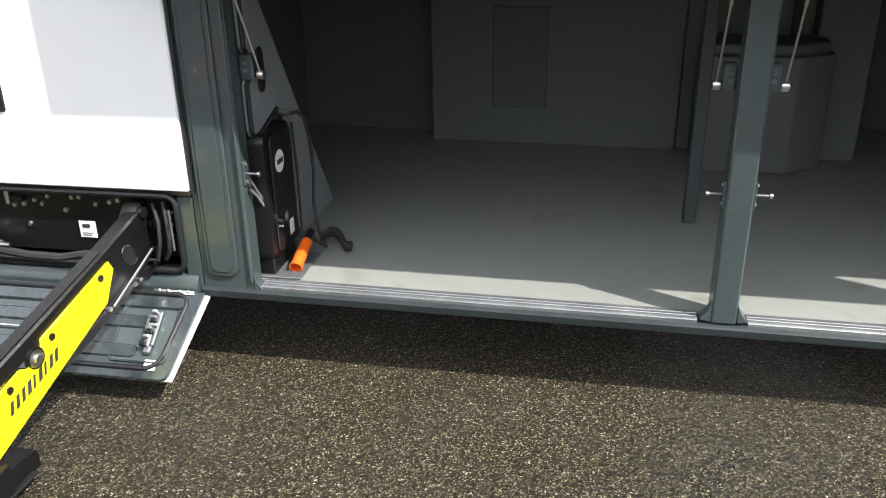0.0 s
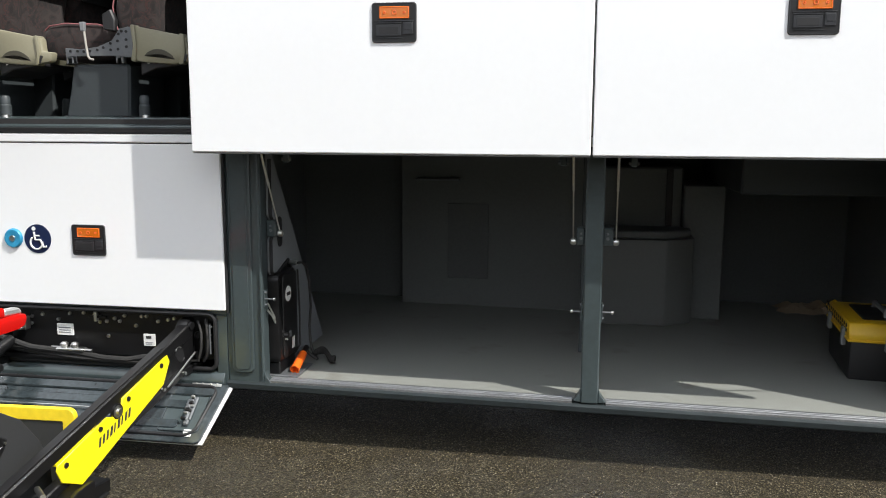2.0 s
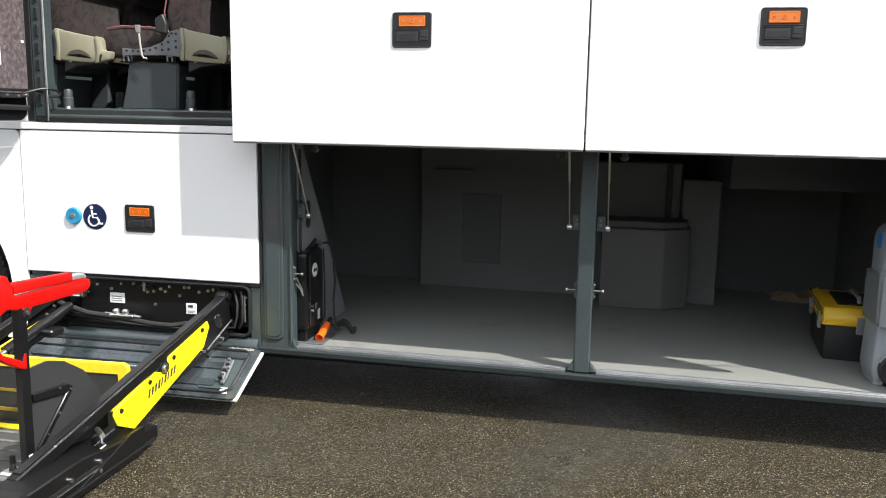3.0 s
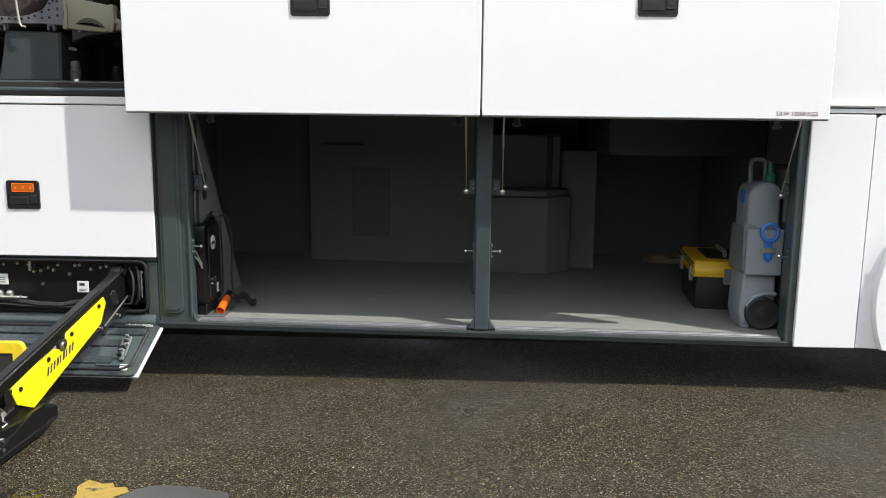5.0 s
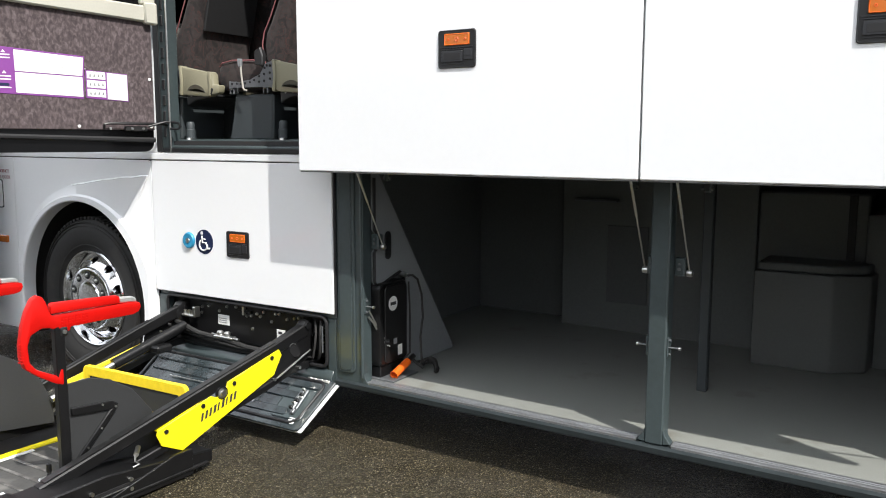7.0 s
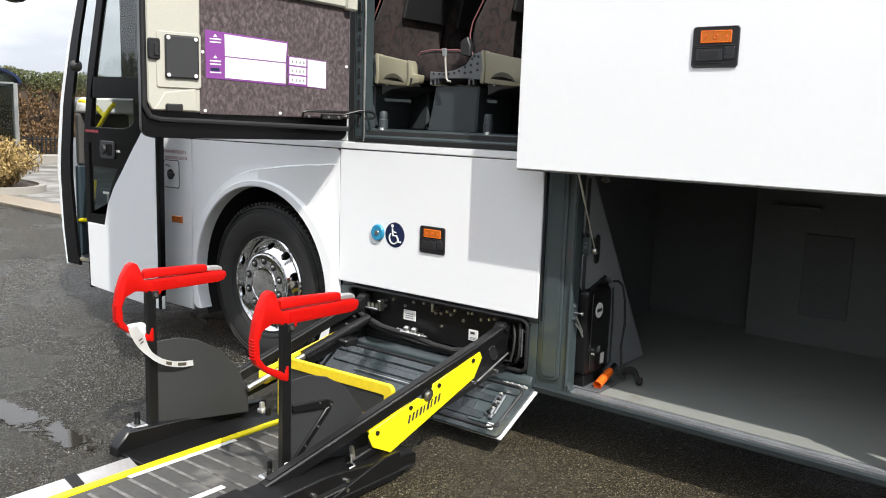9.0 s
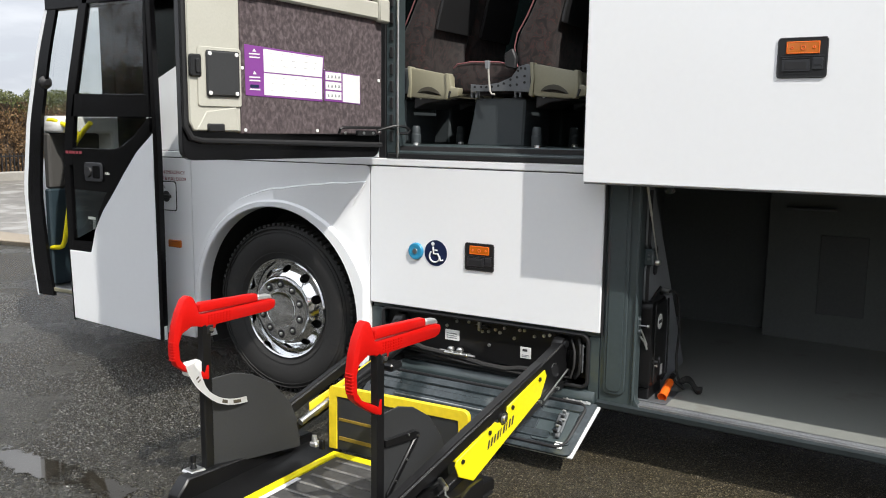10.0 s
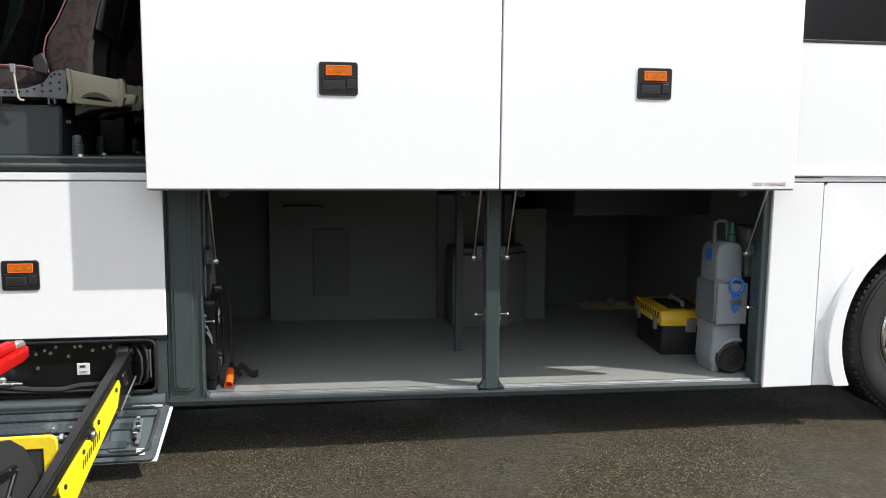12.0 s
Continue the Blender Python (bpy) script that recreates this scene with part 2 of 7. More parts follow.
SHELTER_GLASS = glass("grimy_shelter_glass", (0.62, 0.68, 0.68), 0.12)


def cloth_material():
    """Moquette: maroon and grey veined pile."""
    m = bpy.data.materials.new("patterned_seat_moquette")
    m.use_nodes = True
    n, l = m.node_tree.nodes, m.node_tree.links
    b = n["Principled BSDF"]
    tc = n.new("ShaderNodeTexCoord")
    warp = n.new("ShaderNodeTexNoise")
    warp.inputs["Scale"].default_value, warp.inputs["Detail"].default_value = 14.0, 6.0
    warp.inputs["Distortion"].default_value = 1.6
    l.new(tc.outputs["Object"], warp.inputs["Vector"])
    cr = n.new("ShaderNodeValToRGB")
    e = cr.color_ramp.elements
    e[0].position, e[0].color = 0.36, (0.009, 0.006, 0.006, 1)
    e[1].position, e[1].color = 0.62, (0.034, 0.023, 0.021, 1)
    for at, c in ((0.485, (0.020, 0.014, 0.013, 1)), (0.50, (0.058, 0.017, 0.015, 1)), (0.515, (0.020, 0.016, 0.015, 1))):
        k = e.new(at)
        k.color = c
    l.new(warp.outputs["Fac"], cr.inputs["Fac"])
    l.new(cr.outputs["Color"], b.inputs["Base Color"])
    b.inputs["Roughness"].default_value = 0.95
    b.inputs["Sheen Weight"].default_value = 0.08
    pile = n.new("ShaderNodeTexNoise")
    pile.inputs["Scale"].default_value = 400.0
    l.new(tc.outputs["Object"], pile.inputs["Vector"])
    bp = n.new("ShaderNodeBump")
    bp.inputs["Strength"].default_value, bp.inputs["Distance"].default_value = 0.4, 0.001
    l.new(pile.outputs["Fac"], bp.inputs["Height"])
    l.new(bp.outputs["Normal"], b.inputs["Normal"])
    return m


def trim_material():
    """Crushed brown-grey moquette of the open door's lining, brushed in upright streaks."""
    m = bpy.data.materials.new("crushed_brown_moquette")
    m.use_nodes = True
    n, l = m.node_tree.nodes, m.node_tree.links
    b = n["Principled BSDF"]
    tc = n.new("ShaderNodeTexCoord")
    mp = n.new("ShaderNodeMapping")
    mp.inputs["Scale"].default_value = (1.0, 1.0, 0.65)
    no = n.new("ShaderNodeTexNoise")
    no.inputs["Scale"].default_value, no.inputs["Detail"].default_value, no.inputs["Distortion"].default_value = 62.0, 8.0, 0.45
    l.new(tc.outputs["Object"], mp.inputs["Vector"])
    l.new(mp.outputs["Vector"], no.inputs["Vector"])
    cr = n.new("ShaderNodeValToRGB")
    e = cr.color_ramp.elements
    e[0].position, e[0].color = 0.34, (0.040, 0.029, 0.031, 1)
    e[1].position, e[1].color = 0.72, (0.140, 0.113, 0.115, 1)
    k = e.new(0.52)
    k.color = (0.074, 0.055, 0.058, 1)
    l.new(no.outputs["Fac"], cr.inputs["Fac"])
    l.new(cr.outputs["Color"], b.inputs["Base Color"])
    b.inputs["Roughness"].default_value = 0.92
    b.inputs["Sheen Weight"].default_value = 0.2
    return m


def asphalt_material():
    """Dark chip-and-tar surface: stones with tar between, pale and glinting chips, damp patches."""
    m = bpy.data.materials.new("chipped_asphalt")
    m.use_nodes = True
    n, l = m.node_tree.nodes, m.node_tree.links
    b = n["Principled BSDF"]
    tc = n.new("ShaderNodeTexCoord")
    stones = n.new("ShaderNodeTexVoronoi")
    stones.inputs["Scale"].default_value = 135.0
    # broken, uneven chips: the cells are bent by a fine noise
    bend = n.new("ShaderNodeTexNoise")
    bend.inputs["Scale"].default_value, bend.inputs["Detail"].default_value = 95.0, 5.0
    l.new(tc.outputs["Object"], bend.inputs["Vector"])
    centre = n.new("ShaderNodeVectorMath")
    centre.operation = "SUBTRACT"
    centre.inputs[1].default_value = (0.5, 0.5, 0.5)
    l.new(bend.outputs["Color"], centre.inputs[0])
    reach = n.new("ShaderNodeVectorMath")
    reach.operation = "SCALE"
    reach.inputs["Scale"].default_value = 0.016
    l.new(centre.outputs["Vector"], reach.inputs[0])
    bent = n.new("ShaderNodeVectorMath")
    bent.operation = "ADD"
    l.new(tc.outputs["Object"], bent.inputs[0])
    l.new(reach.outputs["Vector"], bent.inputs[1])
    l.new(bent.outputs["Vector"], stones.inputs["Vector"])
    sepc = n.new("ShaderNodeSeparateColor")
    l.new(stones.outputs["Color"], sepc.inputs["Color"])
    tint = n.new("ShaderNodeValToRGB")
    e = tint.color_ramp.elements
    e[0].position, e[0].color = 0.0, (0.068, 0.056, 0.031, 1)
    e[1].position, e[1].color = 1.0, (0.42, 0.38, 0.30, 1)
    for at, c in ((0.40, (0.126, 0.106, 0.061, 1)), (0.78, (0.212, 0.182, 0.112, 1)), (0.95, (0.36, 0.32, 0.22, 1))):
        k = e.new(at)
        k.color = c
    l.new(sepc.outputs["Red"], tint.inputs["Fac"])
    gap = n.new("ShaderNodeMapRange")
    gap.inputs["From Min"].default_value, gap.inputs["From Max"].default_value = 0.30, 0.47
    gap.inputs["To Min"].default_value, gap.inputs["To Max"].default_value = 0.0, 1.0
    l.new(stones.outputs["Distance"], gap.inputs["Value"])
    tar = n.new("ShaderNodeMix")
    tar.data_type = "RGBA"
    tar.inputs["B"].default_value = (0.021, 0.017, 0.010, 1)
    l.new(gap.outputs["Result"], tar.inputs["Factor"])
    l.new(tint.outputs["Color"], tar.inputs["A"])
    wide = n.new("ShaderNodeTexNoise")
    wide.inputs["Scale"].default_value, wide.inputs["Detail"].default_value = 0.9, 6.0
    l.new(tc.outputs["Object"], wide.inputs["Vector"])
    # wetness grows towards the front of the coach, as does the sky tint below
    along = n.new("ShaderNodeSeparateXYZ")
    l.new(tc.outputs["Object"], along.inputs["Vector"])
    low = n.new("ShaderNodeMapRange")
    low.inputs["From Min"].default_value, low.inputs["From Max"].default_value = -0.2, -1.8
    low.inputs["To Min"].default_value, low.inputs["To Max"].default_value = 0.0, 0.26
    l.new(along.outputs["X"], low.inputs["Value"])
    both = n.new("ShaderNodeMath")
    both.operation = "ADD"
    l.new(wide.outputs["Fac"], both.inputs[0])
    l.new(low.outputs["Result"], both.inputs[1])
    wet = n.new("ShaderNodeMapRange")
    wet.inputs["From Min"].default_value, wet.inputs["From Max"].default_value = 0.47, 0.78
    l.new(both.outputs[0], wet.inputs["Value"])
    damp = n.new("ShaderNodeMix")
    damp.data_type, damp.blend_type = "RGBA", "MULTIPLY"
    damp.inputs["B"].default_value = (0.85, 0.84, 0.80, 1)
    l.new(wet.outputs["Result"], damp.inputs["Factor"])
    # clusters of paler and darker aggregate, a few centimetres wide
    clump = n.new("ShaderNodeTexNoise")
    clump.inputs["Scale"].default_value, clump.inputs["Detail"].default_value, clump.inputs["Roughness"].default_value = 42.0, 5.0, 0.75
    l.new(tc.outputs["Object"], clump.inputs["Vector"])
    patch = n.new("ShaderNodeMapRange")
    patch.inputs["From Min"].default_value, patch.inputs["From Max"].default_value = 0.38, 0.66
    patch.inputs["To Min"].default_value, patch.inputs["To Max"].default_value = 0.72, 1.28
    l.new(clump.outputs["Fac"], patch.inputs["Value"])
    mottle = n.new("ShaderNodeVectorMath")
    mottle.operation = "SCALE"
    l.new(tar.outputs["Result"], mottle.inputs[0])
    l.new(patch.outputs["Result"], mottle.inputs["Scale"])
    l.new(mottle.outputs["Vector"], damp.inputs["A"])
    shine = n.new("ShaderNodeMapRange")
    shine.inputs["To Min"].default_value, shine.inputs["To Max"].default_value = 0.14, 0.60
    l.new(wet.outputs["Result"], shine.inputs["Value"])
    l.new(shine.outputs["Result"], b.inputs["Specular IOR Level"])
    # blue-grey sky sheen of the wet road, put into its base colour
    sky_tint = n.new("ShaderNodeMix")
    sky_tint.data_type, sky_tint.blend_type = "RGBA", "MULTIPLY"
    sky_tint.inputs["B"].default_value = (0.70, 0.78, 0.98, 1)
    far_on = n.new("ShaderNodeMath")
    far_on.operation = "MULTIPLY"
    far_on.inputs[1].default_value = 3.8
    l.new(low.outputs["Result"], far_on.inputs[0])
    l.new(far_on.outputs[0], sky_tint.inputs["Factor"])
    l.new(damp.outputs["Result"], sky_tint.inputs["A"])
    l.new(sky_tint.outputs["Result"], b.inputs["Base Color"])
    ro = n.new("ShaderNodeMapRange")
    ro.inputs["To Min"].default_value, ro.inputs["To Max"].default_value = 0.50, 0.22
    l.new(wet.outputs["Result"], ro.inputs["Value"])
    l.new(ro.outputs["Result"], b.inputs["Roughness"])
    h = n.new("ShaderNodeMath")
    h.operation = "MULTIPLY_ADD"
    h.inputs[1].default_value, h.inputs[2].default_value = -1.0, 1.0
    l.new(stones.outputs["Distance"], h.inputs[0])
    bp = n.new("ShaderNodeBump")
    bp.inputs["Strength"].default_value, bp.inputs["Distance"].default_value = 1.0, 0.008
    l.new(h.outputs[0], bp.inputs["Height"])
    # where it is wet, a coarser swell of water between the stones
    swell = n.new("ShaderNodeTexNoise")
    swell.inputs["Scale"].default_value, swell.inputs["Detail"].default_value = 48.0, 3.0
    l.new(tc.outputs["Object"], swell.inputs["Vector"])
    tall = n.new("ShaderNodeMath")
    tall.operation = "MULTIPLY"
    l.new(swell.outputs["Fac"], tall.inputs[0])
    l.new(wet.outputs["Result"], tall.inputs[1])
    bp2 = n.new("ShaderNodeBump")
    bp2.inputs["Strength"].default_value, bp2.inputs["Distance"].default_value = 1.0, 0.03
    l.new(tall.outputs[0], bp2.inputs["Height"])
    l.new(bp.outputs["Normal"], bp2.inputs["Normal"])
    l.new(bp2.outputs["Normal"], b.inputs["Normal"])
    return m


def leaf_material(name, dark, pale):
    m = bpy.data.materials.new(name)
    m.use_nodes = True
    n, l = m.node_tree.nodes, m.node_tree.links
    b = n["Principled BSDF"]
    g = n.new("ShaderNodeNewGeometry")
    cr = n.new("ShaderNodeValToRGB")
    cr.color_ramp.elements[0].color, cr.color_ramp.elements[1].color = (*dark, 1), (*pale, 1)
    l.new(g.outputs["Random Per Island"], cr.inputs["Fac"])
    l.new(cr.outputs["Color"], b.inputs["Base Color"])
    b.inputs["Roughness"].default_value = 0.6
    return m


CLOTH, TRIM, ASPHALT = cloth_material(), trim_material(), asphalt_material()
PIPING = material("red_piping", (0.25, 0.09, 0.095), 0.7)
HEDGE_BROWN = leaf_material("brown_hedge_leaf", (0.050, 0.028, 0.012), (0.25, 0.145, 0.06))
HEDGE_GREEN = leaf_material("green_hedge_leaf", (0.022, 0.034, 0.010), (0.12, 0.13, 0.036))
BUSH_GOLD = leaf_material("golden_twig", (0.14, 0.09, 0.028), (0.44, 0.31, 0.11))


# ---- mesh tools ----
def box(x0, x1, y0, y1, z0, z1, bev=0.0, seg=1):
    bm = bmesh.new()
    bmesh.ops.create_cube(bm, size=1.0, matrix=Matrix.Translation(((x0 + x1) / 2, (y0 + y1) / 2, (z0 + z1) / 2)) @ Matrix.Diagonal((abs(x1 - x0), abs(y1 - y0), abs(z1 - z0), 1)))
    if bev:
        bmesh.ops.bevel(bm, geom=bm.edges[:], offset=bev, segments=seg, affect="EDGES", profile=0.5)
    return bm


def prism(pts, axis, a, b, bev=0.0, seg=1):
    """A polygon pushed along an axis: pts are (y, z) for x, (x, z) for y, (x, y) for z."""
    def place(p, q):
        return {"x": (q, p[0], p[1]), "y": (p[0], q, p[1]), "z": (p[0], p[1], q)}[axis]
    bm = bmesh.new()
    lo = [bm.verts.new(place(p, a)) for p in pts]
    hi = [bm.verts.new(place(p, b)) for p in pts]
    n = len(pts)
    bm.faces.new(lo)
    bm.faces.new(hi[::-1])
    for i in range(n):
        bm.faces.new((lo[i], hi[i], hi[(i + 1) % n], lo[(i + 1) % n]))
    bmesh.ops.recalc_face_normals(bm, faces=bm.faces[:])
    if bev:
        bmesh.ops.bevel(bm, geom=bm.edges[:], offset=bev, segments=seg, affect="EDGES", profile=0.5)
    return bm


def tube(points, r, seg=8, caps=True):
    bm = bmesh.new()
    pts = [Vector(p) for p in points]
    rings, side = [], None
    for i, p in enumerate(pts):
        d = (pts[min(i + 1, len(pts) - 1)] - pts[max(i - 1, 0)]).normalized()
        if side is None:
            side = d.orthogonal().normalized()
        side = (side - d * side.dot(d)).normalized()
        up = d.cross(side)
        rings.append([bm.verts.new(p + (side * math.cos(2 * math.pi * k / seg) + up * math.sin(2 * math.pi * k / seg)) * r) for k in range(seg)])
    for a, b in zip(rings, rings[1:]):
        for k in range(seg):
            bm.faces.new((a[k], a[(k + 1) % seg], b[(k + 1) % seg], b[k]))
    if caps:
        bm.faces.new(rings[0][::-1])
        bm.faces.new(rings[-1])
    bmesh.ops.recalc_face_normals(bm, faces=bm.faces[:])
    return bm


def rod(p, q, r, seg=10):
    return tube((p, q), r, seg)


def lathe(profile, centre, axis="y", seg=48, closed=False):
    """A profile of (radius, along) turned round an axis through centre."""
    bm = bmesh.new()
    c = Vector(centre)
    rings = []
    for r, a in profile:
        ring = []
        for k in range(seg):
            t = 2 * math.pi * k / seg
            u, v = r * math.cos(t), r * math.sin(t)
            ring.append(bm.verts.new(c + Vector({"y": (u, a, v), "x": (a, u, v), "z": (u, v, a)}[axis])))
        rings.append(ring)
    pairs = list(zip(rings, rings[1:])) + ([(rings[-1], rings[0])] if closed else [])
    for a, b in pairs:
        for k in range(seg):
            bm.faces.new((a[k], a[(k + 1) % seg], b[(k + 1) % seg], b[k]))
    if not closed:
        bm.faces.new(rings[0])
        bm.faces.new(rings[-1])
    bmesh.ops.recalc_face_normals(bm, faces=bm.faces[:])
    return bm


def join(*bms):
    out = bmesh.new()
    for b in bms:
        me = bpy.data.meshes.new("joined")
        b.to_mesh(me)
        b.free()
        out.from_mesh(me)
        bpy.data.meshes.remove(me)
    return out


def turned(bm, m):
    bmesh.ops.transform(bm, matrix=m, verts=bm.verts[:])
    return bm


def rounded(x0, x1, z0, z1, r, n=5):
    """Corner-rounded rectangle as a list of points."""
    pts = []
    for cx, cz, a in ((x1 - r, z1 - r, 0), (x0 + r, z1 - r, 90), (x0 + r, z0 + r, 180), (x1 - r, z0 + r, 270)):
        for k in range(n + 1):
            t = radians(a + 90 * k / n)
            pts.append((cx + r * math.cos(t), cz + r * math.sin(t)))
    return pts


def finish(name, bm, mat):
    for f in bm.faces:
        f.smooth = True
    for e in bm.edges:
        if len(e.link_faces) == 2 and e.calc_face_angle(0) > 0.6:
            e.smooth = False
    me = bpy.data.meshes.new(name)
    bm.to_mesh(me)
    bm.free()
    me.materials.append(mat)
    return me


def base_of(ob):
    p = Vector((0, 0, 0))
    while ob:
        p += ob.location
        ob = ob.parent
    return p


def part(name, bm, mat, parent, label=""):
    """One mesh under a thing or a part; the bmesh is in world places."""
    bmesh.ops.translate(bm, vec=-base_of(parent), verts=bm.verts[:])
    ob = new(name, finish(name, bm, mat))
    ob.parent = parent
    return tagged(ob, label) if label else ob


def thing(name, at, label, category, group="", kind=""):
    ob = new(name)
    ob.location = at
    ob.empty_display_size = 0.1
    return tagged(ob, label, category, group, kind)


def solo(name, bm, mat, label, category, kind="", group=""):
    return tagged(new(name, finish(name, bm, mat)), label, category, group, kind)


def letters(text, size, at, turn, mat, parent, name="lettering", label="", bold=0.0):
    """Flat writing with the built-in font, as a mesh."""
    cu = bpy.data.curves.new(name, "FONT")
    cu.body, cu.size, cu.extrude, cu.offset = text, size, 0.0006, bold
    tmp = new("tmp", cu)
    bpy.context.view_layer.update()
    me = bpy.data.meshes.new_from_object(tmp.evaluated_get(bpy.context.evaluated_depsgraph_get()))
    bpy.data.objects.remove(tmp)
    bm = bmesh.new()
    bm.from_mesh(me)
    bpy.data.meshes.remove(me)
    turned(bm, Matrix.Translation(at) @ turn)
    return part(name, bm, mat, parent, label)


UPRIGHT = Matrix.Rotation(radians(90), 4, "X")


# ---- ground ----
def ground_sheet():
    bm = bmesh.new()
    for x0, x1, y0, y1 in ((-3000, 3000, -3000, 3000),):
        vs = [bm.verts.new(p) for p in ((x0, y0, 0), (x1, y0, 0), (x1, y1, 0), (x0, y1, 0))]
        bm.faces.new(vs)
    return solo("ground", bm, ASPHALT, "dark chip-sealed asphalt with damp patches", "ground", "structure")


ground_sheet()


def loop_pad(pts, z, mat, name, label, category, kind="structure"):
    return solo(name, prism(pts, "z", z - 0.03, z), mat, label, category, kind)


loop_pad([(0.175, -1.42), (0.178, -1.36), (0.165, -1.30), (0.158, -1.24), (0.135, -1.19), (0.150, -1.13), (0.185, -1.145), (0.215, -1.16), (0.25, -1.15), (0.27, -1.185), (0.31, -1.18), (0.335, -1.215), (0.30, -1.25), (0.285, -1.32), (0.25, -1.38), (0.22, -1.43)], 0.003, ROAD_PAINT, "road_marking", "worn yellow road paint on the asphalt", "road marking")

patch_edge = [(0.16, -1.43), (0.24, -1.36), (0.303, -1.305), (0.335, -1.235), (0.36, -1.20), (0.41, -1.172), (0.46, -1.165), (0.55, -1.175), (0.63, -1.195), (0.69, -1.212), (0.715, -1.27), (0.78, -1.48), (0.80, -1.85), (0.20, -1.85), (0.12, -1.60)]
loop_pad(patch_edge, 0.007, COVER, "ground_patch", "smooth damp grey concrete patch in the asphalt beside yellow paint", "ground patch")


def puddle(cx, cy, rx, ry, seed):
    pts = [(cx + 1.3 * rx * math.cos(2 * math.pi * k / 48), cy + 1.3 * ry * math.sin(2 * math.pi * k / 48)) for k in range(48)]
    bm = bmesh.new()
    bm.faces.new([bm.verts.new((x, y, 0.004 + 0.0001 * (seed - 10))) for x, y in pts])
    solo("puddle", bm, WATER, "shallow puddle reflecting the sky on dark asphalt", "puddle", "structure")


def water_material():
    """Still water that thins out between the chips at its uneven edge."""
    m = bpy.data.materials.new("still_shallow_water")
    m.use_nodes = True
    n, l = m.node_tree.nodes, m.node_tree.links
    b, out = n["Principled BSDF"], n["Material Output"]
    b.inputs["Base Color"].default_value = (0.022, 0.019, 0.014, 1)
    b.inputs["Roughness"].default_value = 0.05
    tc = n.new("ShaderNodeTexCoord")
    mid = n.new("ShaderNodeVectorMath")
    mid.operation = "MULTIPLY_ADD"
    mid.inputs[1].default_value, mid.inputs[2].default_value = (2, 2, 0), (-1, -1, 0)
    l.new(tc.outputs["Generated"], mid.inputs[0])
    far = n.new("ShaderNodeVectorMath")
    far.operation = "LENGTH"
    l.new(mid.outputs["Vector"], far.inputs[0])
    no = n.new("ShaderNodeTexNoise")
    no.inputs["Scale"].default_value, no.inputs["Detail"].default_value, no.inputs["Roughness"].default_value = 8.0, 9.0, 0.72
    l.new(tc.outputs["Object"], no.inputs["Vector"])
    depth = n.new("ShaderNodeMath")
    depth.operation = "MULTIPLY_ADD"
    depth.inputs[1].default_value, depth.inputs[2].default_value = 3.0, -0.86
    l.new(no.outputs["Fac"], depth.inputs[0])
    left = n.new("ShaderNodeMath")
    left.operation = "SUBTRACT"
    l.new(depth.outputs[0], left.inputs[0])
    l.new(far.outputs["Value"], left.inputs[1])
    cover = n.new("ShaderNodeMapRange")
    cover.inputs["From Min"].default_value, cover.inputs["From Max"].default_value = -0.06, 0.10
    l.new(left.outputs[0], cover.inputs["Value"])
    clear = n.new("ShaderNodeBsdfTransparent")
    mx = n.new("ShaderNodeMixShader")
    l.new(cover.outputs["Result"], mx.inputs["Fac"])
    l.new(clear.outputs["BSDF"], mx.inputs[1])
    l.new(b.outputs["BSDF"], mx.inputs[2])
    l.new(mx.outputs["Shader"], out.inputs["Surface"])
    return m


WATER = water_material()
puddle(-2.22, -1.43, 0.48, 0.10, 11)
puddle(-1.72, -1.40, 0.26, 0.08, 12)
puddle(-0.06, -1.42, 0.13, 0.22, 15)

def grit():
    """Loose pale chips scattered over the asphalt."""
    rnd = random.Random(51)
    verts, faces = [], []
    for _ in range(2600):
        x, y, r = rnd.uniform(-6.0, 6.0), rnd.uniform(-3.4, 0.3), rnd.uniform(0.0014, 0.0042)
        k = len(verts)
        a = rnd.uniform(0, 6.3)
        for j in range(4):
            verts.append((x + r * math.cos(a + 1.57 * j) * rnd.uniform(0.7, 1.3), y + r * math.sin(a + 1.57 * j) * rnd.uniform(0.7, 1.3), 0.0005))
        verts.append((x + rnd.uniform(-0.3, 0.3) * r, y, r * 1.1))
        faces += [(k + j, k + (j + 1) % 4, k + 4) for j in range(4)]
    me = bpy.data.meshes.new("grit")
    me.from_pydata(verts, [], faces)
    me.materials.append(GRIT)
    tagged(new("grit", me), "loose pale stone chips scattered on the asphalt", "gravel", kind="stuff")


def wet_stones():
    """Prouder dark wet stones on the worn road towards the front of the coach."""
    rnd = random.Random(52)
    verts, faces = [], []
    for _ in range(34000):
        x, y, r = rnd.uniform(-6.5, -1.2), rnd.uniform(-2.4, 0.8), rnd.uniform(0.002, 0.0058)
        if rnd.random() > (-1.0 - x) / 1.4:
            continue
        k = len(verts)
        a = rnd.uniform(0, 6.3)
        for j in range(5):
            q = r * rnd.uniform(0.75, 1.25)
            verts.append((x + q * math.cos(a + 1.257 * j), y + q * math.sin(a + 1.257 * j), 0.0))
        verts.append((x + rnd.uniform(-0.4, 0.4) * r, y + rnd.uniform(-0.4, 0.4) * r, r * 0.75))
        faces += [(k + j, k + (j + 1) % 5, k + 5) for j in range(5)]
    me = bpy.data.meshes.new("wet_stones")
    me.from_pydata(verts, [], faces)
    me.materials.append(WET_STONE)
    tagged(new("wet_stones", me), "small dark wet stones standing proud of the asphalt", "gravel", kind="stuff")


